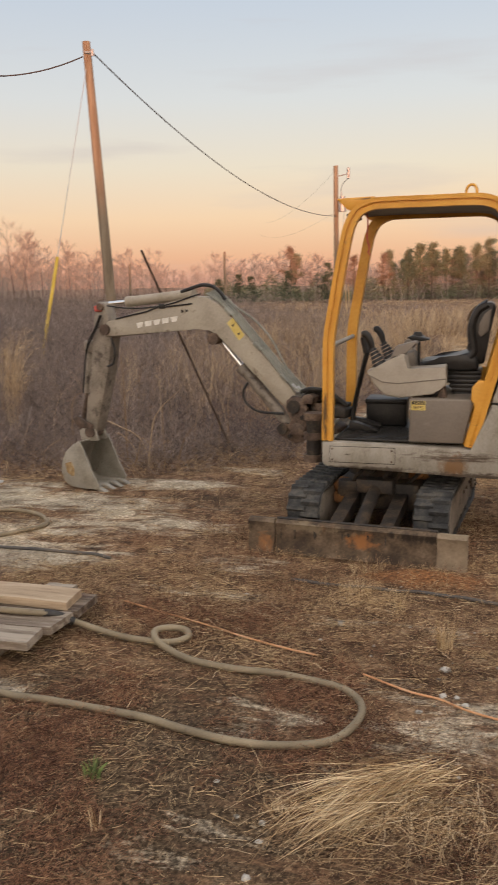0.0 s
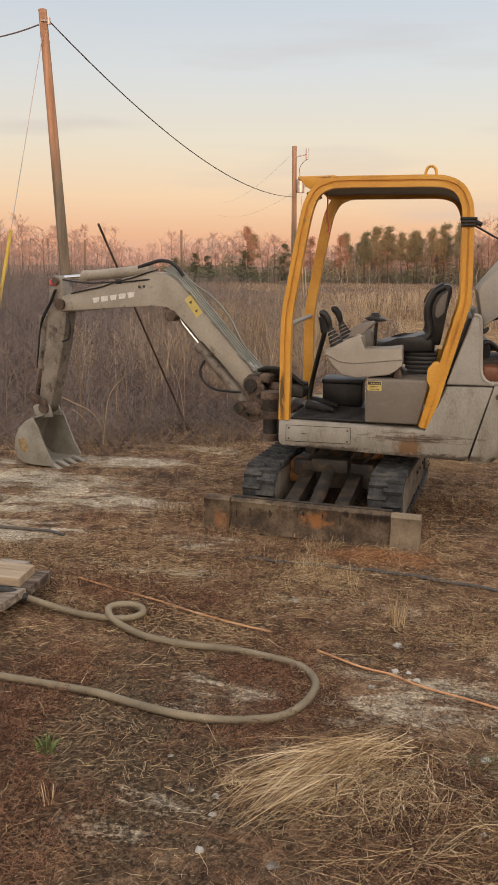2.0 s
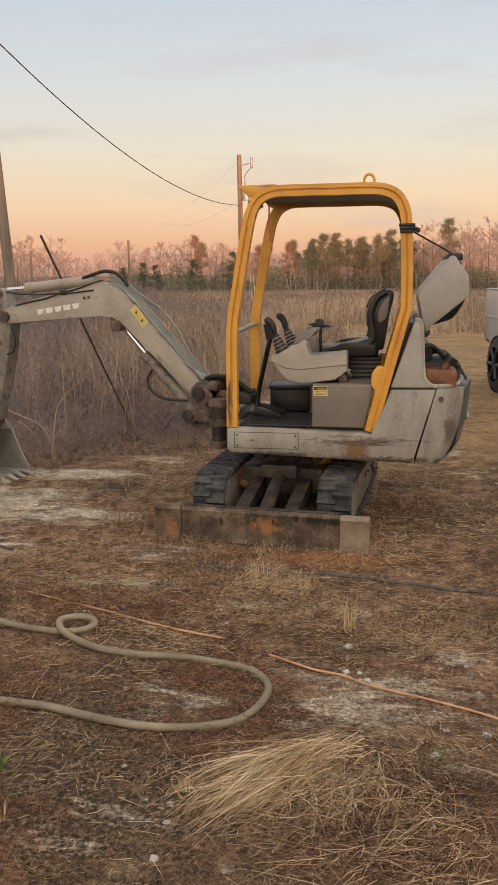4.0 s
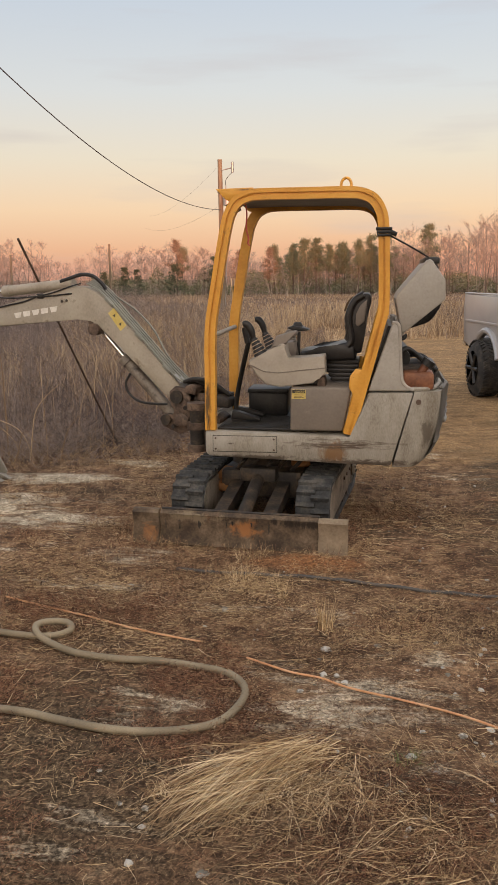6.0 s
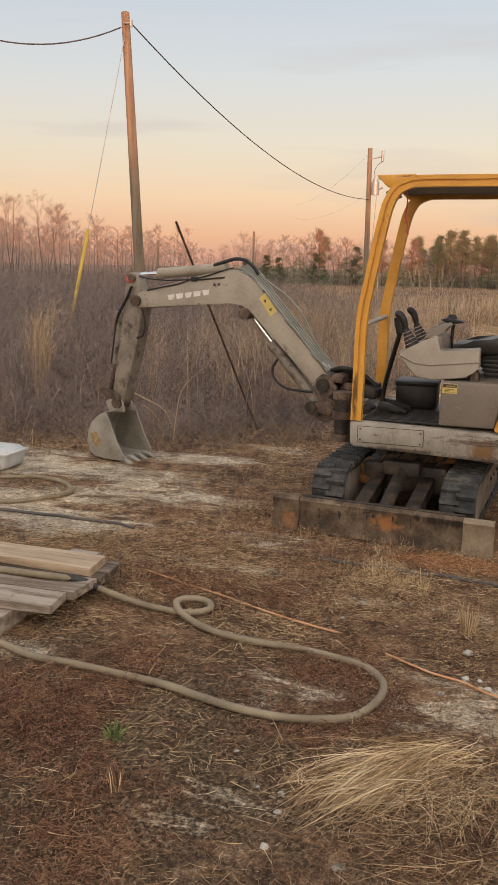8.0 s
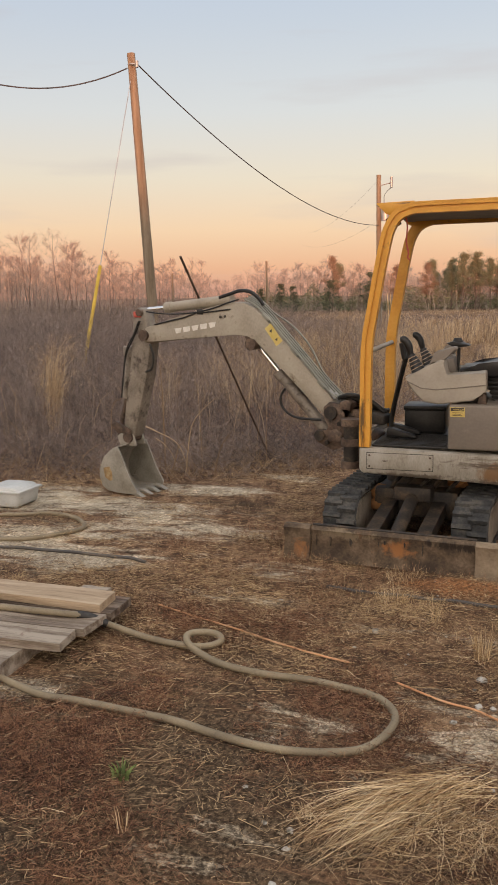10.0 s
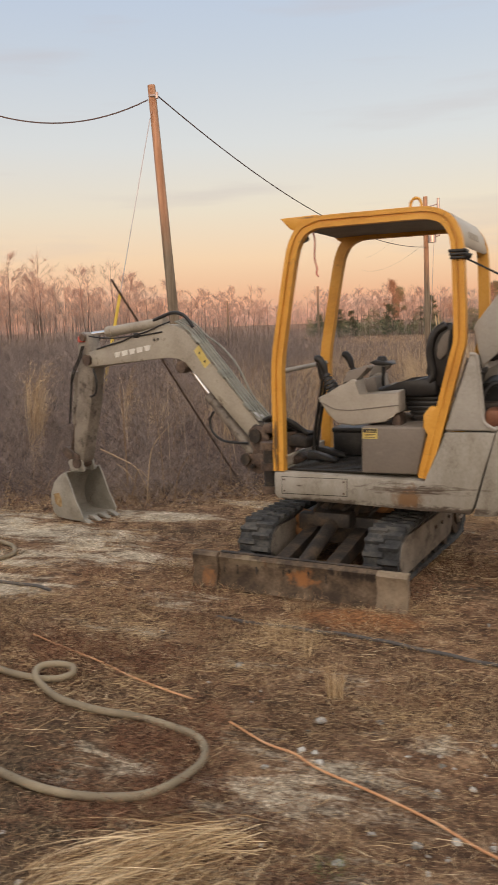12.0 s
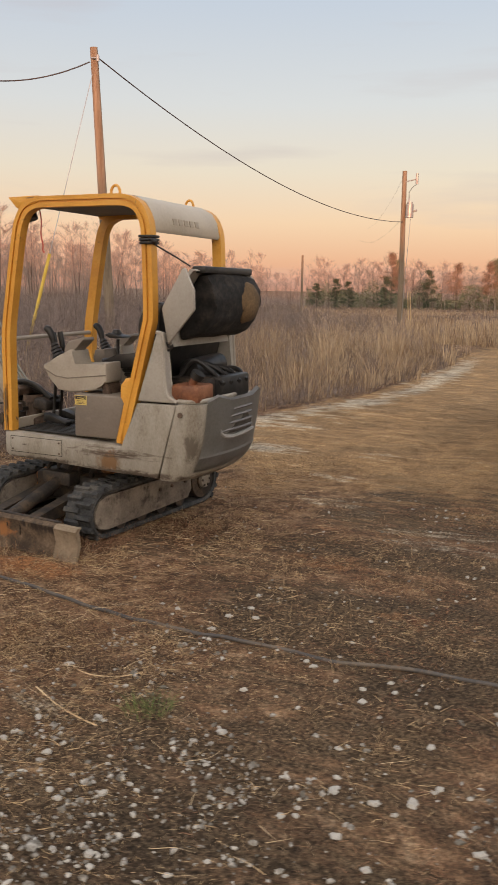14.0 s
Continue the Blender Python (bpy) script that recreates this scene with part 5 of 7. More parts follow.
        pr = [(TRK0 + 0.085, 0.10), (TRK0 + 0.05, 0.16), (TRK0 + 0.055, 0.22), (TRK0 + 0.10, 0.285), (TRK0 + 0.18, 0.312), (TRK0 + 0.5, 0.312), (TRK1 - 0.46, 0.31), (TRK1 - 0.38, 0.28), (TRK1 - 0.37, 0.16), (TRK1 - 0.42, 0.10), (TRK0 + 0.18, 0.075)]
        a = [bm.verts.new((x0 + 0.01, y, z)) for y, z in pr]
        b = [bm.verts.new((x1 - 0.008, y, z)) for y, z in pr]
        bm.faces.new(a), bm.faces.new(b[::-1])
        for i in range(len(pr)):
            bm.faces.new((a[i], b[i], b[(i + 1) % len(pr)], a[(i + 1) % len(pr)]))
        tf = p("track_frame", bm, STICK, trk, "muddy grey track frame")
        for nm, y, z, r in (("idler", yf, rf + 0.012, rf - 0.04), ("sprocket", yr, rr + 0.012, rr - 0.04)):
            bm = bmesh.new()
            inset = 0.03 if nm == "idler" else 0.0
            rod(bm, (x0 + 0.035, y, z), (x1 - 0.02 - inset, y, z), r, 24)
            rod(bm, (x0 + 0.02, y, z), (x1 - 0.005 - inset, y, z), r * 0.55, 20)
            wheel_ = p(nm, bm, GREASE, trk)
            if nm == "sprocket":
                bm = bmesh.new()
                rod(bm, (x1 - 0.02, y, z), (x1 + 0.012, y, z), r * 0.5, 18, r * 0.42)
                p("drive_hub", bm, STICK, wheel_, "muddy drive motor hub")
                for k in range(6):
                    bm = bmesh.new()
                    t = 6.283 * k / 6
                    rod(bm, (x1, y + r * 0.33 * math.cos(t), z + r * 0.33 * math.sin(t)), (x1 + 0.02, y + r * 0.33 * math.cos(t), z + r * 0.33 * math.sin(t)), 0.01, 6)
                    p("bolt", bm, GREASE, wheel_)
        for i in range(4):
            bm = bmesh.new()
            y = TRK0 + 0.33 + i * 0.24
            rod(bm, (x0 + 0.015, y, 0.105), (x1 - 0.012, y, 0.105), 0.06, 16)
            p("roller", bm, GREASE, trk)
        for y in (5.95, 6.1, 6.28):
            bm = bmesh.new()
            rod(bm, (x1 - 0.012, y, 0.235), (x1 + 0.003, y, 0.235), 0.013, 8)
            p("bolt", bm, BRACKET, tf)
    # dozer blade: a curved plate with folded rims, and two bolted end plates
    def plate(x0, x1, yo, z0, z1, name, parent, lab="", m=None):
        bm = bmesh.new()
        prof = [(0.025, z1), (0.0, z1 - 0.02), (0.022, (z0 + z1) / 2), (-0.012, z0), (0.012, z0), (0.048, (z0 + z1) / 2), (0.035, z1 - 0.02), (0.06, z1)]
        a = [bm.verts.new((x0, yo + y, z)) for y, z in prof]
        b = [bm.verts.new((x1, yo + y, z)) for y, z in prof]
        bm.faces.new(a), bm.faces.new(b[::-1])
        for i in range(len(prof)):
            bm.faces.new((a[i], b[i], b[(i + 1) % len(prof)], a[(i + 1) % len(prof)]))
        return p(name, bm, m or BLADE, parent, lab)
    blade = plate(LAT - 0.53, LAT + 0.525, 4.865, 0.0, 0.222, "dozer_blade", EX, "rusty dozer blade with clay stains")
    plate(LAT - 0.715, LAT - 0.535, 4.845, 0.0, 0.228, "end_plate", blade)
    plate(LAT + 0.530, LAT + 0.715, 4.835, 0.0, 0.225, "end_plate", blade, "tan scraped end plate", BLADE_END)
    bm = bmesh.new()
    tube(bm, [(LAT - 0.53, 4.91, 0.224), (LAT + 0.525, 4.91, 0.224)], 0.011, 8)
    p("top_rim", bm, GREASE, blade)
    rng = random.Random(9)
    for i in range(9):
        bm = bmesh.new()
        x, zt, L = LAT - 0.5 + rng.random() * 1.0, rng.uniform(0.17, 0.21), rng.uniform(0.03, 0.12)
        bmesh.ops.create_icosphere(bm, subdivisions=2, radius=1.0)
        for v in bm.verts:
            v.co *= 0.8 + 0.6 * noise.noise(v.co * 2.0 + Vector((i, 0, 0)))
        bm.transform(Matrix.Translation((x, 4.88 - 0.004, zt - L / 2)) @ Matrix.Diagonal((rng.uniform(0.004, 0.011), 0.006, L / 2, 1)))
        p("grease_run", bm, GREASE, blade)


ex_body(), ex_engine(), ex_cover(), ex_canopy(), ex_cab(), ex_boom(), ex_under()


# ---- poles and wires ----
def utility_pole(base, top, r0, r1, label):
    ob = thing("utility_pole", base[0], base[1], 0, 0, label, "utility pole", "power line")
    bm = bmesh.new()
    b, t = Vector(base), Vector(top)
    tube(bm, [b.lerp(t, k / 8) for k in range(9)], r0, 14, taper=[1 + (r1 / r0 - 1) * k / 8 for k in range(9)])
    part("shaft", bm, POLE, ob)
    return ob


P1T, P2T = (-8.31, 17.14, 6.86), (-6.78, 37.9, 6.82)
pole_a = utility_pole((-7.93, 17.14, -0.05), P1T, 0.125, 0.085, "leaning weathered wooden utility pole in the dry field")
bm = bmesh.new()
rod(bm, (-8.29, 17.02, 6.62), (-8.10, 17.0, 6.60), 0.02, 8), rod(bm, (-8.11, 17.0, 6.53), (-8.11, 17.0, 6.66), 0.035, 10)
part("insulator", bm, STEEL, pole_a)
pole_b = utility_pole((-6.70, 37.9, -0.05), P2T, 0.13, 0.10, "wooden utility pole with a small transformer by the dirt road")
bm = bmesh.new()
rod(bm, (-6.77, 37.85, 6.35), (-6.22, 37.8, 6.45), 0.025, 8)
part("cross_bracket", bm, STEEL, pole_b)
bm = bmesh.new()
rod(bm, (-6.20, 37.8, 6.25), (-6.20, 37.8, 6.70), 0.06, 12)
part("fuse_cutout", bm, STEEL, pole_b)
bm = bmesh.new()
rod(bm, (-6.45, 37.75, 4.85), (-6.45, 37.75, 5.4), 0.17, 18), rod(bm, (-6.45, 37.75, 5.4), (-6.45, 37.75, 5.5), 0.12, 14), rod(bm, (-6.5, 37.75, 5.5), (-6.5, 37.75, 5.68), 0.03, 8)
rod(bm, (-6.28, 37.75, 5.1), (-6.13, 37.75, 5.15), 0.04, 8)
part("transformer", bm, STEEL, pole_b, "grey can transformer")
bm = bmesh.new()
tube(bm, spline([(-6.2, 37.8, 6.25), (-6.38, 37.78, 6.1), (-6.5, 37.75, 5.9), (-6.5, 37.75, 5.68)], 4), 0.012, 6)
part("jumper_wire", bm, WIRE, pole_b)
bm = bmesh.new()
rod(bm, (-6.6, 37.7, 0.0), (-6.35, 37.6, 4.9), 0.012, 6)
part("guy_wire", bm, STEEL, pole_b)


def wire(name, a, b, sag, r, material, label, group=""):
    a, b = Vector(a), Vector(b)
    bm = bmesh.new()
    tube(bm, [a.lerp(b, k / 24) - Vector((0, 0, 4 * sag * (k / 24) * (1 - k / 24))) for k in range(25)], r, 6)
    return tagged(part(name, bm, material, None), label, "cable", group)


wire("power_cable", (-8.12, 17.05, 6.6), (-6.72, 37.75, 4.67), 0.85, 0.0135, WIRE, "dark sagging power cable between two wooden poles", "overhead cables")
wire("power_cable", (-8.36, 17.05, 6.55), (-13.0, 14.0, 7.5), 0.9, 0.014, WIRE, "dark sagging power cable leaving the leaning pole", "overhead cables")
wire("power_cable", (-6.78, 37.85, 6.6), (-20.5, 77, 7.3), 0.5, 0.0035, WIRE, "thin far cable running behind the field", "overhead cables")
wire("power_cable", (-6.72, 37.85, 4.9), (-20.8, 76, 6.2), 0.6, 0.0035, WIRE, "thin far cable running behind the field", "overhead cables")
guy = thing("guy_wire", -8.45, 14.6, 0, 0, "steel guy wire with a yellow plastic guard", "guy wire")
bm = bmesh.new()
rod(bm, (-8.45, 14.6, 0.0), (-8.3, 17.1, 6.4), 0.008, 6)
part("steel_strand", bm, STEEL, guy)
bm = bmesh.new()
rod(bm, Vector((-8.45, 14.6, 0.0)).lerp(Vector((-8.3, 17.1, 6.4)), 0.04), Vector((-8.45, 14.6, 0.0)).lerp(Vector((-8.3, 17.1, 6.4)), 0.37), 0.035, 10)
part("guard", bm, GUARD, guy, "yellow plastic guard tube")
bm = bmesh.new()
rod(bm, (-2.434, 5.97, 2.027), (-2.43, 8.2, 0.0), 0.0095, 8)
tagged(part("leaning_rod", bm, BRACKET), "thin rusty rod leaning against the boom", "rod")
for x, y in ((-6.1, 37.2), (-5.9, 36.8)):
    bm = bmesh.new()
    rod(bm, (x, y, 0), (x - 0.12, y, 1.7), 0.022, 8)
    tagged(part("marker_post", bm, STRAW), "slim pale marker post in the weeds", "post", "marker posts")
for x, y, h in ((-14.6, 46, 3.6), (-24, 54, 3.3)):
    bm = bmesh.new()
    rod(bm, (x, y, 0), (x, y, h), 0.06, 8)
    tagged(part("fence_post", bm, POLE), "thin dark far post in the field", "post", "far posts")


# ---- hoses, cords, planks ----
def ground_line(name, pts, r, material, label, category, k=6, lift=lambda x: 0.0):
    pts = spline([(x, y, 0.0) for x, y in pts], k)
    pts = [(q[0], q[1], float(height(np.array(q[0]), np.array(q[1]))) + r * 0.9 + lift(q[0])) for q in pts]
    bm = bmesh.new()
    tube(bm, pts, r, 10)
    return tagged(part(name, bm, material), label, category)


hose = thing("garden_hose", -0.9, 3.0, 0, 0, "sun-bleached rubber hose looped over the dry ground", "hose")
HP = [(-4.2, 3.30, 0.145), (-3.2, 3.33, 0.145), (-2.4, 3.32, 0.145), (-2.0, 3.33, 0.145), (-1.87, 3.37, 0.128), (-1.76, 3.43, 0.06), (-1.62, 3.44, 0.025), (-1.48, 3.42, 0.02), (-1.34, 3.43, 0.02), (-1.25, 3.46, 0.025), (-1.205, 3.51, 0.035),
      (-1.24, 3.56, 0.045), (-1.32, 3.55, 0.05), (-1.37, 3.485, 0.052), (-1.335, 3.40, 0.05), (-1.25, 3.35, 0.03), (-1.1, 3.28, 0.02), (-0.89, 3.25, 0.02), (-0.68, 3.25, 0.02), (-0.49, 3.22, 0.02), (-0.36, 3.18, 0.02),
      (-0.28, 3.09, 0.02), (-0.25, 2.99, 0.02), (-0.27, 2.85, 0.02), (-0.33, 2.74, 0.02), (-0.43, 2.67, 0.02), (-0.58, 2.635, 0.02), (-0.74, 2.63, 0.02), (-0.92, 2.67, 0.02), (-1.11, 2.72, 0.02), (-1.33, 2.74, 0.02),
      (-1.57, 2.74, 0.02), (-1.75, 2.75, 0.02), (-1.96, 2.81, 0.02), (-2.4, 2.95, 0.02), (-3.2, 3.0, 0.02)]
HP = [(x, y, z + (float(height(np.array(x), np.array(y))) if z < 0.1 else 0)) for x, y, z in HP]
bm = bmesh.new()
tube(bm, spline(HP, 6), 0.0165, 12)
part("hose_tube", bm, HOSE, hose)
bm = bmesh.new()
tube(bm, spline([(-1.92, 3.352, 0.138), (-1.86, 3.375, 0.125), (-1.79, 3.415, 0.08)], 4), 0.0215, 12)
part("coupling", bm, BLACK, hose, "black rubber coupling")
CORD_A = [(-1.72, 3.88), (-1.45, 3.8), (-1.2, 3.73), (-0.95, 3.62), (-0.72, 3.55), (-0.55, 3.5)]
CORD_B = [(-0.30, 3.36), (-0.09, 3.24), (0.05, 3.2), (0.18, 3.12), (0.42, 3.02), (0.64, 2.92), (0.81, 2.83), (1.0, 2.76), (1.14, 2.69), (1.25, 2.61), (1.32, 2.55), (1.42, 2.42), (1.5, 2.2)]
cord = thing("extension_cord", 0.0, 3.2, 0, 0, "thin orange extension cord half buried in dead grass", "cord")
for pts in (CORD_A, CORD_B):
    bm = bmesh.new()
    tube(bm, spline([(x, y, float(height(np.array(x), np.array(y))) + 0.012) for x, y in pts], 6), 0.005, 8)
    part("cord_run", bm, CORD, cord)
for pts in ([(0.93, 3.68), (1.05, 3.62), (1.2, 3.66), (1.28, 3.74)], [(0.95, 3.42), (1.15, 3.33), (1.36, 3.28)]):
    ground_line("dry_twig", pts, 0.0032, STRAW, "pale dry stem lying on the ground", "twig")
ground_line("water_pipe", [(-0.9, 4.47), (-0.45, 4.45), (-0.15, 4.44), (0.08, 4.42), (0.4, 4.35), (0.72, 4.30), (0.95, 4.27), (1.2, 4.27), (1.4, 4.25), (1.6, 4.24), (1.82, 4.24), (2.02, 4.23), (2.25, 4.28), (2.44, 4.31), (2.9, 4.33), (3.6, 4.3)], 0.0105, DARKHOSE, "dark grey pipe lying half buried across the lot", "pipe", 8, lambda x: -0.006 * max(0.0, min(1.0, (x - 0.3) / 0.8)) * (0.75 + 0.7 * math.sin(x * 7.3)))
ground_line("black_hose", [(-4.6, 5.1), (-4.0, 5.2), (-3.69, 5.36), (-3.46, 5.47), (-3.19, 5.46), (-3.0, 5.28), (-3.02, 5.09), (-3.16, 4.88), (-3.4, 4.74), (-3.9, 4.6)], 0.017, HOSE, "thick dark hose coiled on pale sand", "hose")
ground_line("drip_line", [(-3.9, 4.5), (-3.19, 4.63), (-2.94, 4.66), (-2.62, 4.64), (-2.3, 4.62), (-2.15, 4.60)], 0.011, DARKHOSE, "thin dark hose on pale sand", "hose")


def plank(x0, x1, y0, y1, z0, z1, rz, material, label, seed):
    rng = random.Random(seed)
    bm = bmesh.new()
    n = 8
    rings = []
    for i in range(n + 1):
        k = i / n
        x = x0 + (x1 - x0) * k
        j = [rng.uniform(-0.003, 0.003) for _ in range(4)]
        e = rng.uniform(-0.012, 0.012) if i in (0, n) else 0
        rings.append([bm.verts.new((x + e, y0 + j[0], z0 + j[1])), bm.verts.new((x - e, y1 + j[2], z0 + j[1])), bm.verts.new((x - e, y1 + j[2], z1 + j[3])), bm.verts.new((x + e, y0 + j[0], z1 + j[3]))])
    for a, b in zip(rings, rings[1:]):
        for q in range(4):
            bm.faces.new((a[q], a[(q + 1) % 4], b[(q + 1) % 4], b[q]))
    bm.faces.new(rings[0]), bm.faces.new(rings[-1])
    bmesh.ops.bevel(bm, geom=[e for e in bm.edges if len(e.link_faces) == 2 and e.calc_face_angle(0) > 0.8], offset=0.004, segments=1, affect="EDGES")
    bm.transform(Matrix.Translation((x1, y0, 0)) @ Matrix.Rotation(radians(rz), 4, "Z") @ Matrix.Translation((-x1, -y0, 0)))
    return tagged(part("plank", bm, material), label, "plank", "stacked planks")


plank(-2.2, -2.02, 2.78, 3.9, 0.0, 0.085, 0.0, PLANK, "grey wooden bearer under the stacked planks", 1)
plank(-3.2, -3.05, 2.8, 3.9, 0.0, 0.085, 0.0, PLANK, "grey wooden bearer under the stacked planks", 5)
plank(-4.0, -1.83, 3.02, 3.20, 0.088, 0.128, 1.5, PLANK, "weathered grey plank with a split end", 2)
plank(-4.0, -1.80, 3.215, 3.42, 0.088, 0.126, 1.0, PLANK, "weathered grey plank on wooden bearers", 3)
plank(-4.0, -1.78, 3.435, 3.68, 0.088, 0.126, 0.5, PLANK, "weathered grey plank on wooden bearers", 4)
plank(-4.0, -1.845, 3.43, 3.63, 0.130, 0.172, -1.0, NEWPLANK, "pale newer plank lying on the weathered ones", 6)
bm = bmesh.new()
prism(bm, [(-4.15, 0.0), (-3.82, 0.0), (-3.79, 0.14), (-3.85, 0.175), (-4.1, 0.175), (-4.17, 0.14)], 5.60, 5.92, None, 0.03, 3)
jug = thing("plastic_tub", -3.96, 5.75, 0, 0, "cloudy white plastic tub on pale sand", "tub")
part("tub_body", bm, JUG, jug)
bm = bmesh.new()
box(bm, -4.15, -3.78, 5.585, 5.935, 0.125, 0.145, 0.006)
part("rim", bm, JUG, jug)


# ---- stones ----
def stone_mesh(bm, c, r, rng, sub=1):
    s = bmesh.ops.create_icosphere(bm, subdivisions=sub, radius=1.0)["verts"]
    k = [rng.uniform(0.75, 1.25) for _ in range(3)]
    sh = Vector((rng.random() * 9, rng.random() * 9, rng.random() * 9))
    for v in s:
        d = 1 + 0.6 * noise.noise(v.co * 1.5 + sh)
        v.co = Vector((v.co.x * k[0] * d * r + c[0], v.co.y * k[1] * d * r + c[1], v.co.z * 0.5 * d * r + c[2]))


rng = random.Random(11)
for x, y, r in ((0.06, 3.50, 0.034), (0.12, 3.24, 0.022), (0.06, 3.25, 0.026), (-0.03, 3.09, 0.02), (-0.46, 2.19, 0.022), (-0.68, 2.38, 0.013), (-0.55, 2.2, 0.012), (-0.21, 1.92, 0.028), (0.3, 3.55, 0.02),
                (0.42, 2.6, 0.026), (0.62, 3.1, 0.02), (0.35, 3.05, 0.018), (0.16, 3.18, 0.024), (0.62, 2.78, 0.026), (1.33, 3.33, 0.032), (1.25, 3.72, 0.028), (1.15, 2.9, 0.03), (1.45, 2.5, 0.045), (1.6, 2.6, 0.03), (0.95, 2.95, 0.03), (-0.5, 3.9, 0.03), (-1.1, 4.2, 0.02)):
    bm = bmesh.new()
    r *= 0.72
    stone_mesh(bm, (x, y, float(height(np.array(x), np.array(y))) + r * 0.15), r, rng, 2)
    tagged(part("stone", bm, STONE, None, "", 0.5), "pale grey stone on bare ground", "stone", "loose stones")


def gravel():
    """Loose gravel, thick towards the road, as one sheet of small stones."""
    g = np.random.RandomState(5)
    shapes = []
    for i in range(6):
        b = bmesh.new()
        bmesh.ops.create_icosphere(b, subdivisions=1, radius=1.0)
        v = np.array([q.co[:] for q in b.verts])
        f = np.array([[q.index for q in fc.verts] for fc in b.faces])
        b.free()
        shapes.append((v * (1 + 0.28 * g.normal(size=(len(v), 1))) * g.uniform(0.7, 1.25, 3) * (1, 1, 0.6), f))
    vs, fs, off = [], [], 0
    n = 45000
    xs, ys = g.uniform(-0.6, 5.0, n), g.uniform(1.2, 7.5, n)
    dens = np.clip((xs - 0.4) / 1.4, 0, 1) * np.clip((4.9 - ys) / 1.8, 0.06, 1) * (ngrid(xs * 1.6, ys * 1.6, 9) ** 2 * 1.6) + 0.015
    thick = 0.7 * np.exp(-(((xs - 1.8) / 0.75) ** 2 + ((ys - 2.3) / 0.38) ** 2)) + np.exp(-(((xs - 2.7) / 0.35) ** 2 + ((ys - 2.5) / 0.3) ** 2)) * 1.1
    dens = dens * 0.8 * (0.3 + 1.5 * (ngrid(xs * 5, ys * 5, 45) > 0.55)) + thick * 1.0
    keep = g.rand(n) < dens
    for x, y in zip(xs[keep], ys[keep]):
        v, f = shapes[g.randint(6)]
        r = 0.0035 + 0.0125 * g.rand() ** 2
        a = g.rand() * 6.28
        c, s = math.cos(a), math.sin(a)
        q = v * r
        q = np.stack([q[:, 0] * c - q[:, 1] * s + x, q[:, 0] * s + q[:, 1] * c + y, q[:, 2] + float(height(np.array(x), np.array(y))) + r * 0.25], -1)
        vs.append(q), fs.append(f + off)
        off += len(v)
    me = bpy.data.meshes.new("gravel")
    me.from_pydata(np.concatenate(vs).tolist(), [], np.concatenate(fs).tolist())
    tagged(link("gravel", me, STONE), "scattered pale grey gravel", "gravel", "", "stuff")


gravel()
STONES = []
for k in range(6):
    bm = bmesh.new()
    stone_mesh(bm, (0, 0, 0), 1.0, rng, 2)
    me = bpy.data.meshes.new("stone")
    bm.to_mesh(me), bm.free()
    me.materials.append(STONE)
    STONES.append(me)
for k in range(110):
    x, y = rng.uniform(0.7, 3.7), 2.15 + 2.7 * rng.random() ** 1.3
    ob = new("stone", STONES[k % 6])
    r = rng.uniform(0.008, 0.019)
    ob.matrix_basis = pose(x, y, float(height(np.array(x), np.array(y))) + r * 0.2, 0, 0, rng.uniform(0, 360)) @ Matrix.Diagonal((r, r, r, 1))
    tagged(ob, "pale grey stone among the loose gravel", "stone", "loose stones")


# ---- grass and weeds ----
def lay(n, x0, x1, y0, y1, seed, keep):
    g = np.random.RandomState(seed)
    x, y = g.uniform(x0, x1, n), g.uniform(y0, y1, n)
    k = g.rand(n) < keep(x, y)
    return g, x[k], y[k]


def litter(name, n, area, seed, keep, lo, hi, material, label, lift=0.012, wide=(0.0015, 0.0032)):
    g, x, y = lay(n, *area, seed, keep)
    m = len(x)
    z = height(x, y) + g.uniform(0.001, lift, m)
    a, L = g.uniform(0, 6.283, m), g.uniform(lo, hi, m)
    base = np.stack([x, y, z], -1)
    d = np.stack([np.cos(a) * L, np.sin(a) * L, g.uniform(-0.2, 0.35, m) * L * 0.5], -1)
    tip = base + d
    tip[:, 2] = np.maximum(tip[:, 2], height(tip[:, 0], tip[:, 1]) + 0.002)
    ctrl = base + d * 0.5 + g.normal(size=(m, 3)) * L[:, None] * (0.18, 0.18, 0.06)
    strips(name, base, ctrl, tip, g.uniform(*wide, m), material, 2, None, label, "stuff", "grass")


def bare(x, y):
    """How bare the ground is, 0 to 1: pale sand, clay and the driven road."""
    s = np.zeros_like(x)
    for cx, cy, rx, ry in ((-3.4, 5.9, 1.1, 0.5), (-2.5, 5.4, 0.8, 0.4), (-2.9, 4.6, 0.9, 0.4), (-2.6, 6.7, 0.6, 0.25), (-0.62, 2.86, 0.34, 0.2), (-0.62, 1.95, 0.4, 0.3), (0.2, 2.97, 0.5, 0.26), (0.5, 3.3, 0.3, 0.2), (-0.12, 4.67, 0.62, 0.24), (-0.12, 4.67, 0.4, 0.15)):
        s = np.maximum(s, np.exp(-(((x - cx) / rx) ** 2 + ((y - cy) / ry) ** 2) * 0.9))
    s = np.maximum(s, np.where((np.abs(x + 0.12) < 0.34) & (np.abs(y - 4.68) < 0.11), 0.97, 0))
    return np.clip(s + np.clip((x - 0.5) / 1.3, 0, 0.86) + np.clip((y - 6) / 5, 0, 0.6) * (x > -1.5), 0, 0.97)


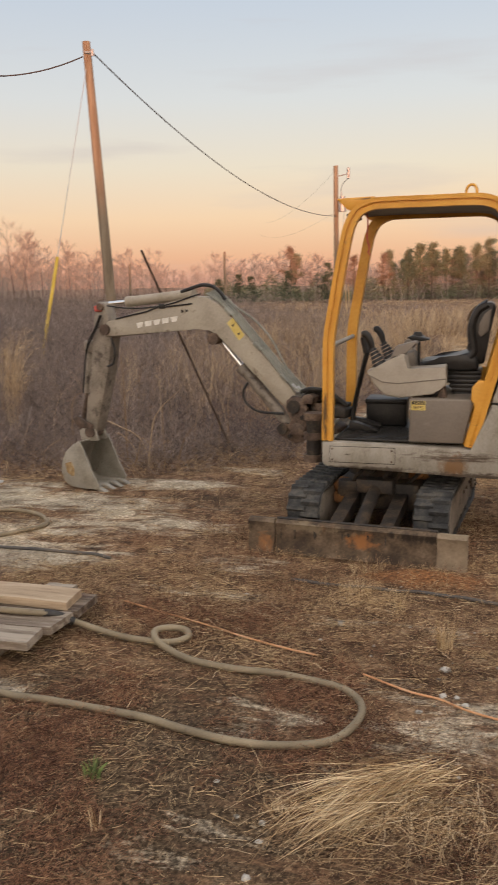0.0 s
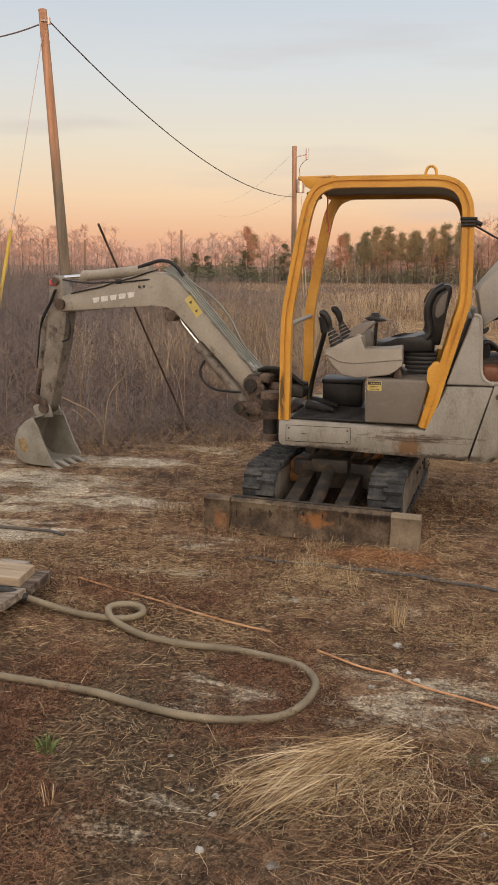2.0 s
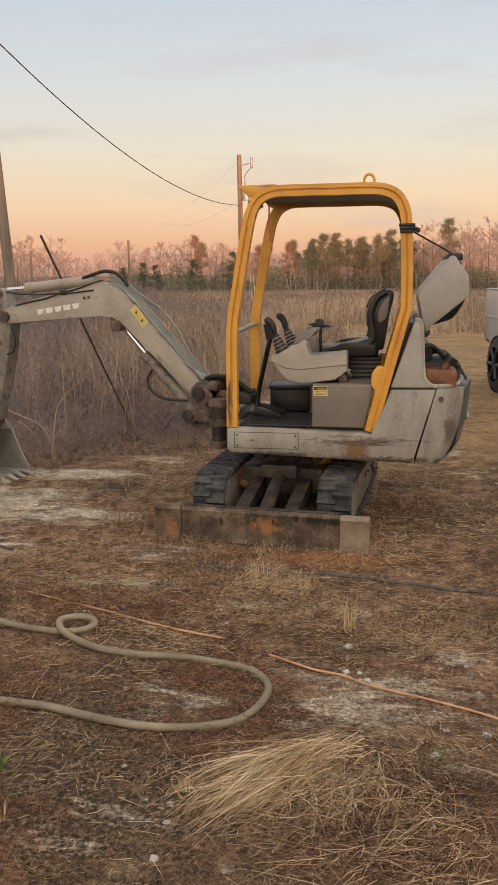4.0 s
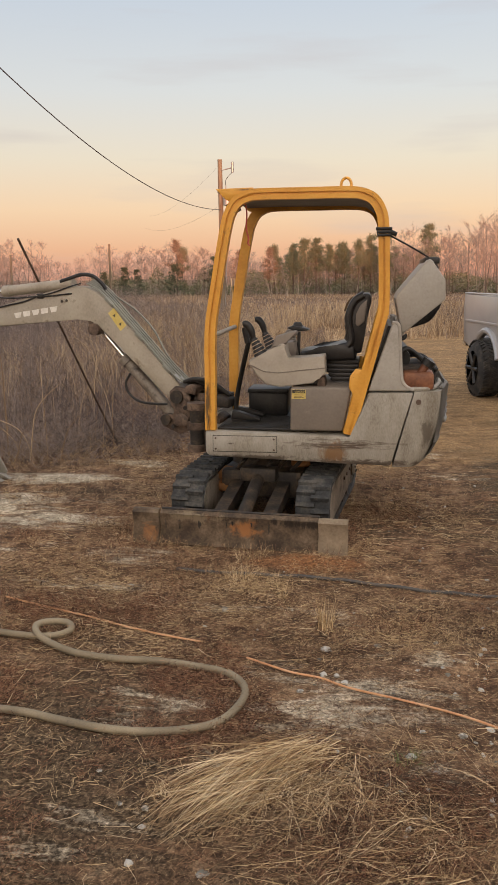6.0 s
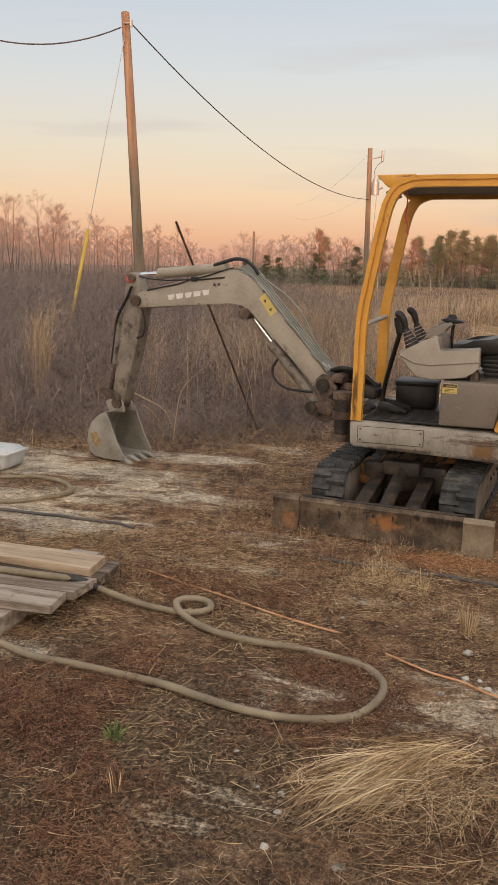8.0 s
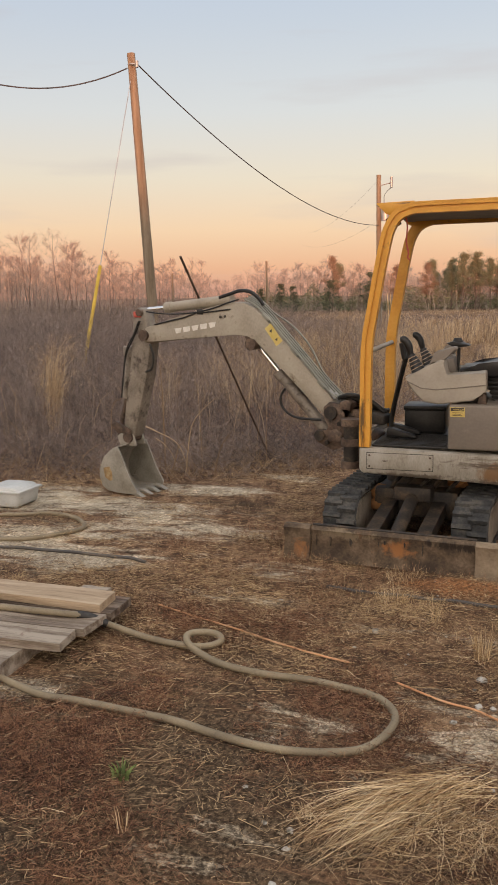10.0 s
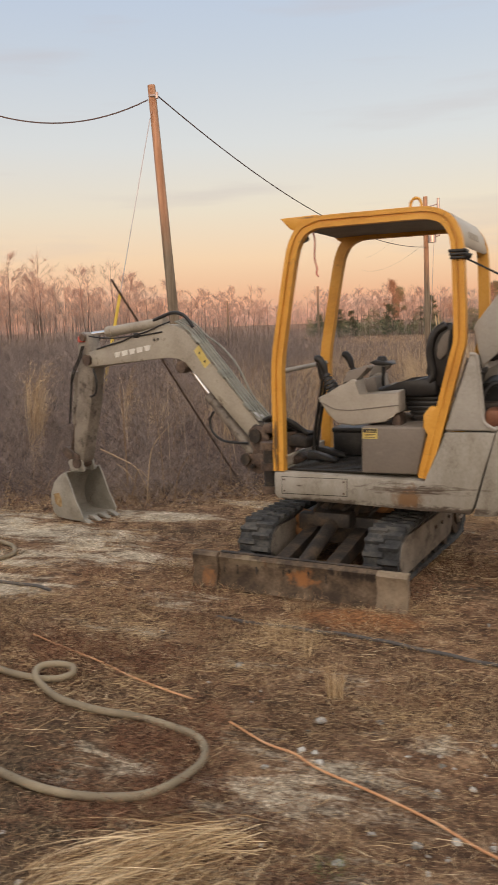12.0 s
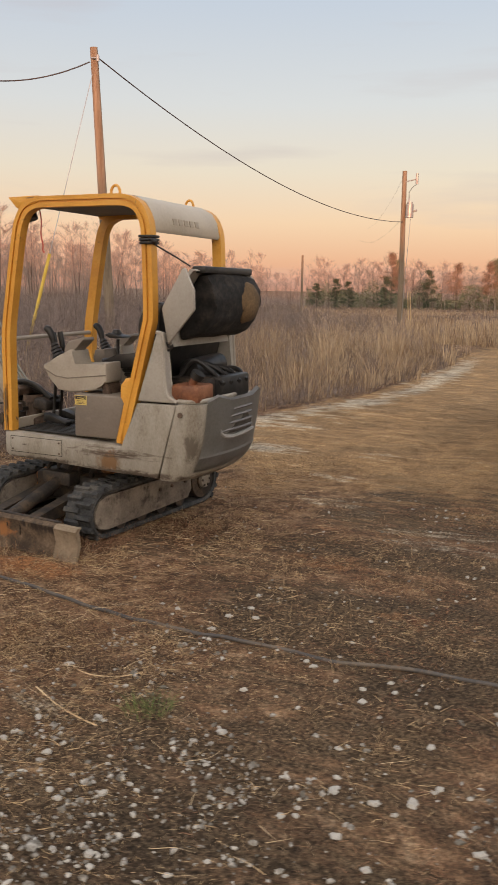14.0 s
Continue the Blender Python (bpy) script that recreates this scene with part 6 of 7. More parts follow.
litter("dead_grass_litter", 330000, (-5.2, 4.2, 1.2, 8.6), 21, lambda x, y: (1 - bare(x, y)) * np.clip(3.4 * (0.55 * ngrid(x * 2.3, y * 2.3, 12) + 0.45 * ngrid(x * 6, y * 6, 47)) - 1.2, 0.03, 1.0) * np.where(y > 5, 0.5, 1) * np.clip((y - 1.2) / 1.3 + 0.35, 0, 1) * np.where((x < -0.6) & (y < 3.2), 0.45, 1), 0.015, 0.085, LITTER, "matted dead grass litter on the ground")
litter("fallen_straw", 15000, (-4.5, 3.5, 1.4, 7.5), 22, lambda x, y: (1 - bare(x, y)) * ngrid(x * 1.5, y * 1.5, 13), 0.05, 0.16, STRAW, "scattered pale fallen straw", 0.03, (0.0015, 0.003))


def upright(name, n, area, seed, keep, lo, hi, lean, material, label, wide, seg=2):
    g, x, y = lay(n, *area, seed, keep)
    m = len(x)
    base = np.stack([x, y, height(x, y) - 0.003], -1)
    a, L = g.uniform(0, 6.283, m), g.uniform(lo, hi, m)
    out = g.uniform(0.1, lean, m)
    tip = base + np.stack([np.cos(a) * out * L, np.sin(a) * out * L, L * np.sqrt(np.clip(1 - out ** 2 * 0.8, 0.05, 1))], -1)
    ctrl = base + (tip - base) * 0.5 + np.stack([0 * L, 0 * L, 0.18 * L], -1)
    strips(name, base, ctrl, tip, g.uniform(*wide, m), material, seg, None, label, "stuff", "weeds")


def tangle(name, n, area, seed, keep, per, r, tall_, material, label, wide):
    """Low dead plants, each a small loose ball of crooked twigs."""
    g, cx, cy = lay(n, *area, seed, keep)
    size = g.uniform(0.45, 1.3, len(cx))
    k = np.repeat(np.arange(len(cx)), per)
    m = len(k)
    q = g.normal(size=(m, 3)) * (r, r, 0) * size[k][:, None]
    x, y = cx[k] + q[:, 0], cy[k] + q[:, 1]
    z = height(x, y) + tall_ * size[k] * g.rand(m) ** 1.5 * np.exp(-(q[:, 0] ** 2 + q[:, 1] ** 2) / (2.2 * r * r))
    base = np.stack([x, y, z], -1)
    d = g.normal(size=(m, 3)) * (1, 1, 0.6)
    d = d / np.linalg.norm(d, axis=1)[:, None] * g.uniform(0.012, 0.05, m)[:, None]
    tip = base + d
    tip[:, 2] = np.maximum(tip[:, 2], height(tip[:, 0], tip[:, 1]) + 0.002)
    ctrl = (base + tip) / 2 + g.normal(size=(m, 3)) * 0.006
    strips(name, base, ctrl, tip, g.uniform(*wide, m), material, 2, None, label, "stuff", "weeds")


tangle("red_brown_weeds", 9000, (-3.0, 0.3, 1.2, 4.0), 23, lambda x, y: (1 - bare(x, y)) * np.clip(ngrid(x * 2.1 + 3, y * 2.1, 14) * 2.6 - 0.75, 0.03, 1) * np.clip((0.35 - x) / 0.8, 0, 1), 52, 0.034, 0.05, REDLITTER, "low mat of red-brown dead weeds", (0.0010, 0.0026))
tangle("near_red_weeds", 1100, (0.1, 1.4, 1.2, 2.5), 28, lambda x, y: np.clip(ngrid(x * 2.4 + 1, y * 2.4, 67) * 2.6 - 0.7, 0.03, 1), 50, 0.034, 0.05, REDLITTER, "red-brown dead weeds round the flattened straw", (0.0010, 0.0026))
litter("fine_debris", 210000, (-3.2, 2.2, 1.25, 4.6), 29, lambda x, y: (1 - 0.75 * bare(x, y)) * np.clip(0.2 + 1.1 * ngrid(x * 3.2, y * 3.2, 68), 0.1, 1) * np.where((x < -0.6) & (y < 3.2), 0.5, 1), 0.006, 0.028, LITTER, "crumbled dead grass and fine debris", 0.01, (0.0010, 0.0026))
tangle("brown_weed_tufts", 3600, (-3.5, 2.6, 3.4, 6.2), 26, lambda x, y: (1 - 0.8 * bare(x, y)) * np.clip(ngrid(x * 2.6 + 5, y * 2.6, 64) * 2.4 - 0.8, 0.02, 1), 38, 0.045, 0.05, LITTER, "matted brown weed tufts on the lot", (0.0011, 0.0028))
tangle("dark_weed_tufts", 2600, (-0.5, 4.6, 1.8, 8.0), 27, lambda x, y: np.clip(ngrid(x * 2.2 + 9, y * 2.2, 66) * 2.2 - 0.8, 0.03, 0.8), 26, 0.05, 0.022, REDLITTER, "trampled dark dead weeds at the side of the road", (0.0011, 0.0028))
upright("tangled_red_weeds", 40000, (-2.4, 0.6, 3.7, 6.4), 25, lambda x, y: (1 - bare(x, y)) * np.clip(ngrid(x * 2.4 + 1, y * 2.4, 34) * 3.0 - 1.3, 0.0, 1), 0.02, 0.09, 1.0, REDLITTER, "tangled patches of red-brown dead weeds", (0.001, 0.0028))
upright("low_dead_weeds", 55000, (-5.0, 2.2, 3.6, 9.0), 24, lambda x, y: (1 - bare(x, y)) * np.clip(ngrid(x * 1.6, y * 1.6, 15) * 1.9 - 0.5, 0.02, 1), 0.02, 0.08, 1.0, LITTER, "low dead weeds on the lot", (0.001, 0.0028))


def tuft(x, y, n, L, r, material, label, seed, lean=0.5, wide=(0.0015, 0.003)):
    g = np.random.RandomState(seed)
    a, rr = g.uniform(0, 6.283, n), r * np.sqrt(g.rand(n))
    bx, by = x + np.cos(a) * rr, y + np.sin(a) * rr
    base = np.stack([bx, by, height(bx, by) - 0.004], -1)
    Ls = L * g.uniform(0.5, 1.05, n)
    o = g.uniform(0.05, lean, n)
    a2 = a + g.normal(size=n) * 0.6
    tip = base + np.stack([np.cos(a2) * o * Ls, np.sin(a2) * o * Ls, Ls * np.sqrt(np.clip(1 - o * o, 0.04, 1))], -1)
    ctrl = base + np.stack([np.cos(a2) * o * Ls * 0.2, np.sin(a2) * o * Ls * 0.2, Ls * 0.65], -1)
    strips("grass_tuft", base, ctrl, tip, g.uniform(*wide, n), material, 3, None, label, "", "grass")


tuft(0.04, 3.74, 120, 0.16, 0.035, STRAW, "small upright tuft of pale dry grass", 31, 0.35)
tuft(-0.48, 4.74, 90, 0.09, 0.10, STRAW, "pale dry grass tuft before the blade", 32, 0.9)
tuft(-0.49, 4.36, 120, 0.10, 0.09, STRAW, "dry greenish grass tuft", 33, 0.98)
tuft(1.48, 3.47, 120, 0.10, 0.10, GREEN, "small green grass tuft among gravel", 34, 0.95)
tuft(-1.12, 2.28, 26, 0.07, 0.03, GREEN, "small green weed among dead litter", 35, 0.9, wide=(0.006, 0.014))
tuft(0.42, 2.55, 60, 0.05, 0.06, GREEN, "small green weed patch", 36, 0.98)
tuft(-0.22, 4.10, 16, 0.18, 0.02, STRAW, "thin pale grass stems", 37, 0.35)
tuft(-0.98, 2.02, 14, 0.09, 0.02, STRAW, "small pale dry leaf cluster", 38, 0.6, wide=(0.004, 0.009))


def straw_clump():
    """A clump of long bleached straw lying over: one long swept lock, and a loose tangle that falls from its ridge."""
    g = np.random.RandomState(41)
    clump = thing("straw_clump", 0.1, 2.4, 0, 0, "flattened clump of long bleached straw", "grass")

    def lock(name, n, cx, cy, sx, sy, L0, L1, turn, wild, bow, lift, material, wide=(0.0012, 0.0026)):
        x, y = cx + g.normal(size=n) * sx, cy + g.normal(size=n) * sy
        L, a = g.uniform(L0, L1, n), turn + g.normal(size=n) * wild
        base = np.stack([x, y, height(x, y) + g.uniform(0.003, lift, n)], -1)
        tip = base + np.stack([np.cos(a) * L, np.sin(a) * L, 0 * L], -1)
        tip[:, 2] = height(tip[:, 0], tip[:, 1]) + g.uniform(0.002, 0.025, n)
        ctrl = (base + tip) / 2 + np.stack([-bow * np.sin(a) + 0.03 * g.normal(size=n), bow * np.cos(a) + 0.03 * g.normal(size=n), g.uniform(0.0, lift, n)], -1)
        strips(name, base, ctrl, tip, g.uniform(*wide, n), material, 6, clump, "", "stuff")
    for cx, cy, n, L0, L1, turn, bow in ((0.13, 2.66, 150, 0.3, 0.66, 3.68, -0.05), (0.05, 2.62, 170, 0.3, 0.62, 3.74, -0.04), (-0.04, 2.55, 140, 0.25, 0.55, 3.8, -0.03), (-0.12, 2.45, 110, 0.2, 0.45, 3.82, 0.0), (-0.05, 2.42, 90, 0.25, 0.5, 3.66, 0.02), (-0.22, 2.34, 90, 0.15, 0.36, 3.85, 0.0)):
        lock("straw_lock", int(n * 0.62), cx - 0.03, cy - 0.06, 0.045, 0.04, L0 * 0.75, L1 * 0.95, turn + 0.18, 0.3, bow, 0.08, STRAW, (0.0012, 0.0030))
    for cx, cy, n, turn in ((0.16, 2.52, 150, 4.35), (0.08, 2.42, 150, 4.45), (0.22, 2.44, 130, 4.6), (0.02, 2.3, 110, 4.3), (0.33, 2.5, 110, 4.1), (0.42, 2.36, 110, 3.9)):
        lock("thatch", int(n * 0.75), cx - 0.03, cy - 0.08, 0.09, 0.08, 0.08, 0.32, turn, 0.8, 0.05, 0.08, STRAW if n > 120 else LITTER, (0.0010, 0.0024))
    for cx, cy, n, turn in ((0.45, 2.12, 140, 3.7), (0.25, 1.95, 130, 3.9), (0.55, 1.95, 140, 3.75), (0.0, 2.02, 90, 3.4), (0.35, 1.75, 140, 4.2), (0.6, 2.25, 100, 3.9), (0.62, 1.72, 110, 3.6), (0.12, 2.18, 60, 2.6), (0.5, 2.42, 60, 5.4)):
        lock("thatch", int(n * 0.9), cx, cy, 0.10, 0.09, 0.07, 0.3, turn, 0.7, 0.03, 0.06, STRAW if n > 130 else LITTER, (0.0010, 0.0024))
    lock("straw_lock", 40, -0.42, 2.22, 0.02, 0.02, 0.05, 0.16, 1.9, 0.5, 0.0, 0.05, STRAW)


straw_clump()


def tall(x, y):
    """How tall the uncut field stands."""
    rise = np.clip((y - 6.7 - np.clip((x + 4) * 0.35, 0, 0.9)) / 2.2, 0.3, 1)
    return (0.80 + 0.40 * ngrid(x * 0.35, y * 0.35, 16) + np.clip((-x - 2.2) / 6, 0, 1) * 0.42) * rise * np.where(y > 8.5, np.clip((np.interp(y, EDGE_Y, EDGE_X) - x) / 2.2, 0.16, 1), 1.0)


def field_near():
    g, x, y = lay(120000, -20.0, -0.4, 6.4, 27.0, 51, lambda x, y: brush_mask(x, y) * np.where(y < 13, 1.0, 0.55) * np.where(x < -13, 0.5, 1.0) * np.where((x > -7.5 + 2 * ngrid(x, y, 31)) & (y > 9.5), 0.4, 1.0))
    m = len(x)
    H = tall(x, y) * g.uniform(0.25, 1.1, m) ** 1.2
    a, o = g.uniform(0, 6.283, m), np.abs(g.normal(size=m)) * np.where(y < 11, 0.36, 0.30)
    base = np.stack([x, y, 0 * x], -1)
    tip = base + np.stack([np.cos(a) * o * H, np.sin(a) * o * H, H], -1)
    ctrl = base + (tip - base) * 0.5 + np.stack([g.normal(size=m) * 0.05, g.normal(size=m) * 0.05, 0.08 * H], -1)
    strips("dry_weed_field", base, ctrl, tip, g.uniform(0.0016, 0.0046, m) * (0.75 + y / 28), BRUSH, 3, None, "dense field of dry grey-brown weed stalks", "stuff", "weeds", 0.35)
    # side twigs
    pick = g.randint(0, m, 400000)
    k = g.uniform(0.25, 0.98, len(pick))[:, None]
    b = (1 - k) ** 2 * base[pick] + 2 * k * (1 - k) * ctrl[pick] + k * k * tip[pick]
    a, L = g.uniform(0, 6.283, len(pick)), g.uniform(0.05, 0.26, len(pick))
    t = b + np.stack([np.cos(a) * L, np.sin(a) * L, L * g.uniform(0.1, 1.1, len(pick))], -1)
    c = (b + t) / 2 + np.stack([0 * L, 0 * L, -0.15 * L], -1)
    strips("weed_twigs", b, c, t, g.uniform(0.0012, 0.0034, len(pick)) * (0.75 + b[:, 1] / 28), BRUSH, 1, None, "fine side twigs of the dry weeds", "stuff", "weeds", 0.5)


field_near()


def sedge_clumps():
    """Upright tan clumps of broomsedge through the field."""
    g, x, y = lay(9500, -16, 4.0, 6.8, 45.0, 52, lambda x, y: brush_mask(x, y) * np.clip((y - 9.5) / 5, 0.0, 1) * np.clip((x + 7.5) / 3.5, 0.06, 1) * np.clip(ngrid(x * 0.3, y * 0.3, 17) * 2 - 0.3, 0.15, 1))
    per = 26
    cx, cy = np.repeat(x, per), np.repeat(y, per)
    hh = np.repeat(g.uniform(0.55, 1.15, len(x)) * np.clip((np.interp(y, EDGE_Y, EDGE_X) + 0.5 - x) / 2.4, 0.4, 1), per)
    lean = np.repeat(g.uniform(-0.3, 0.3, len(x)), per)
    m = len(cx)
    a, r = g.uniform(0, 6.283, m), 0.09 * np.sqrt(g.rand(m))
    base = np.stack([cx + np.cos(a) * r, cy + np.sin(a) * r, 0 * cx], -1)
    H = hh * g.uniform(0.5, 1.05, m) * np.clip(1.3 - cy / 50, 0.5, 1)
    o = g.uniform(0.02, 0.5, m)
    tip = base + np.stack([np.cos(a) * o * H + lean * H, np.sin(a) * o * H, H * (1 - 0.45 * o)], -1)
    ctrl = base + (tip - base) * (0.15, 0.15, 0.8)
    strips("broomsedge", base, ctrl, tip, g.uniform(0.004, 0.009, m) * (0.7 + cy / 26), SEDGE, 3, None, "tan clumps of tall dry broomsedge", "stuff", "grass")


sedge_clumps()


def edge_stems():
    """Bent pale stems and low tangle along the foot of the uncut field."""
    g, x, y = lay(60000, -7.5, -0.9, 6.2, 20.0, 54, lambda x, y: (brush_mask(x, y + 0.35) | brush_mask(x - 0.35, y)) & ~brush_mask(x - 0.5, y - 0.9) | (brush_mask(x, y) & ~brush_mask(x + 0.7, y - 0.7)))
    m = len(x)
    base = np.stack([x, y, 0 * x], -1)
    a, L = g.uniform(0, 6.283, m), g.uniform(0.06, 0.34, m)
    tip = base + np.stack([np.cos(a) * L * 0.8, np.sin(a) * L * 0.8, L * g.uniform(0.15, 0.9, m)], -1)
    ctrl = (base + tip) / 2 + np.stack([0 * L, 0 * L, 0.25 * L], -1)
    s = g.rand(m) < 0.3
    strips("edge_tangle", base[~s], ctrl[~s], tip[~s], g.uniform(0.002, 0.005, (~s).sum()), BRUSH, 2, None, "low dark tangle at the foot of the weeds", "stuff", "weeds")
    strips("edge_grass", base[s], ctrl[s], tip[s], g.uniform(0.002, 0.004, s.sum()), LITTER, 2, None, "low dead grass at the foot of the weeds", "stuff", "grass")
    g, x, y = lay(220, -7.0, -1.0, 6.6, 13.0, 55, lambda x, y: brush_mask(x, y) * 1.0)
    m = len(x)
    base = np.stack([x, y, 0 * x], -1)
    a, H = g.uniform(0, 6.283, m), g.uniform(0.4, 1.15, m)
    tip = base + np.stack([np.cos(a) * H * 0.45, np.sin(a) * H * 0.3, H], -1)
    ctrl = base + (tip - base) * (0.05, 0.05, 0.95)
    strips("bent_stems", base, ctrl, tip, g.uniform(0.004, 0.008, m), SEDGE, 6, None, "bent pale dead stems among the weeds", "stuff", "weeds")


edge_stems()
for i, (x, y, h, n) in enumerate(((-4.35, 9.8, 1.05, 90), (-3.3, 9.6, 0.8, 70), (-6.2, 9.8, 1.15, 90), (-2.35, 16.3, 1.15, 240), (-2.75, 16.8, 1.0, 160), (-1.75, 19.1, 0.95, 200),
                                  (-3.65, 16.3, 1.2, 220), (-4.1, 15.2, 1.1, 180), (-3.1, 15.0, 0.95, 150), (-2.2, 20.5, 1.0, 180), (-4.6, 17.5, 1.2, 200), (-3.0, 19.5, 1.1, 170), (-5.6, 15.8, 1.2, 180), (-2.0, 14.2, 0.7, 110),
                                  (-1.5, 21.5, 0.8, 140), (-3.9, 21.0, 1.15, 160), (-5.2, 20.0, 1.2, 170))):
    tuft(x, y, n, h, 0.16 if y > 12 else 0.09, SEDGE, "tall tan clump of dry broomsedge in the weeds", 61 + i, 0.5 if y > 12 else 0.3, wide=(0.004, 0.009) if y > 12 else (0.002, 0.005))


def plume(x, y, n, h, lean, seed, label):
    """A feathery clump whose tips bend over to one side."""
    g = np.random.RandomState(seed)
    a, r = g.uniform(0, 6.283, n), 0.07 * np.sqrt(g.rand(n))
    base = np.stack([x + np.cos(a) * r, y + np.sin(a) * r, 0 * a], -1)
    H = h * g.uniform(0.45, 1.0, n)
    ctrl = base + np.stack([g.normal(size=n) * 0.07, g.normal(size=n) * 0.07, 1.12 * H], -1)
    tip = base + np.stack([lean * H * g.uniform(0.2, 1.2, n) + g.normal(size=n) * 0.08, g.normal(size=n) * 0.12, 0.92 * H], -1)
    ob = thing("plume_grass", x, y, 0, 0, label, "grass")
    strips("stalks", base, ctrl, tip, g.uniform(0.002, 0.005, n), SEDGE, 5, ob)
    k = g.randint(0, n, n * 5)
    t = g.uniform(0.45, 1.0, (len(k), 1))
    b = (1 - t) ** 2 * base[k] + 2 * t * (1 - t) * ctrl[k] + t * t * tip[k]
    d = g.normal(size=(len(k), 3)) * (0.03, 0.03, 0.03) + (0.025 * np.sign(lean), 0, 0.015)
    strips("feathers", b, b + d * 0.5 + (0, 0, 0.006), b + d, g.uniform(0.0015, 0.0035, len(k)), STRAW, 2, ob)


plume(-5.12, 8.3, 170, 1.42, 0.28, 61, "tall feathery tan plume grass in the weeds")
plume(-4.55, 9.4, 90, 1.25, 0.15, 62, "slender tan plume grass in the weeds")
plume(-5.6, 9.0, 80, 1.2, -0.12, 63, "slender tan plume grass in the weeds")


def dead_stem(pts, y, r, label):
    bm = bmesh.new()
    way = spline([(x, y, max(0.0, z)) for x, z in pts], 5)
    tube(bm, way, r, 6, taper=[1 - 0.6 * k / (len(way) - 1) for k in range(len(way))])
    tagged(part("dead_stem", bm, SEDGE), label, "stem", "dead stems")


for way, depth, thick_ in (([(-3.0, 0.0), (-2.97, 0.243), (-2.924, 0.48), (-2.828, 0.622), (-2.664, 0.764)], 7.25, 0.007), ([(-3.466, 0.494), (-3.285, 0.423), (-3.058, 0.306), (-2.931, 0.02)], 7.2, 0.007), ([(-2.68, 0.0), (-2.647, 0.162), (-2.587, 0.331), (-2.471, 0.474)], 7.2, 0.006),
                          ([(-3.1, 0.0), (-3.04, 0.165), (-2.986, 0.326), (-2.881, 0.232)], 7.1, 0.006), ([(-4.132, 0.0), (-4.059, 0.164), (-3.893, 0.278)], 7.15, 0.006), ([(-3.99, 0.0), (-3.976, 0.573), (-3.813, 0.705), (-3.623, 0.785)], 7.6, 0.005),
                          ([(-3.24, 0.0), (-3.245, 0.548), (-3.25, 0.826), (-3.267, 1.099)], 7.3, 0.008), ([(-4.601, 0.0), (-4.546, 0.137), (-4.478, 0.289)], 7.1, 0.006), ([(-4.75, 0.0), (-4.74, 0.25), (-4.80, 0.42)], 7.2, 0.005), ([(-4.4, 0.0), (-4.36, 0.3), (-4.28, 0.44)], 7.3, 0.005),
                          ([(-3.3, 0.35), (-3.22, 0.30), (-3.12, 0.18), (-3.10, 0.0)], 7.22, 0.005)):
    dead_stem(way, depth, thick_, "bent pale dead stem at the edge of the weeds")


def field_far():
    g = np.random.RandomState(53)
    n = 170000
    az, r = np.radians(g.uniform(-58, 26, n)), 20 + 78 * g.rand(n) ** 1.25
    x, y = 0.3 + np.sin(az) * r, np.cos(az) * r
    k = brush_mask(x, y) & ~((x > -20) & (x < -1) & (y < 27))
    x, y, r = x[k], y[k], r[k]
    m = len(x)
    west = np.clip((-np.degrees(np.arctan2(x, y)) - 15) / 12, 0, 1)
    H = (0.55 + 0.5 * ngrid(x * 0.12, y * 0.12, 18)) * g.uniform(0.4, 1.1, m) * (0.75 + 0.55 * west)
    H = H * np.clip((66 + 40 * west - r) / 34, 0.12 + 0.4 * west, 1)
    base = np.stack([x, y, 0 * x], -1)
    tip = base + np.stack([g.normal(size=m) * 0.25 * H, g.normal(size=m) * 0.25 * H, H], -1)
    w = g.uniform(0.4, 1.2, m) * r * 0.00055
    s = g.rand(m) < np.clip(0.58 - 0.45 * west, 0.08, 0.58) * np.clip(0.4 + 1.3 * ngrid(x * 0.25, y * 0.09, 27), 0, 1.4)
    mid = (base + tip) / 2 + (0, 0, 0.06)
    strips("far_weed_field", base[~s], mid[~s], tip[~s], w[~s], BRUSH, 2, None, "far field of dry brown weeds", "stuff", "weeds", 0.4)
    strips("far_broomsedge", base[s], mid[s], tip[s], w[s], SEDGE, 2, None, "far field of tan broomsedge", "stuff", "grass", 0.4)


field_far()


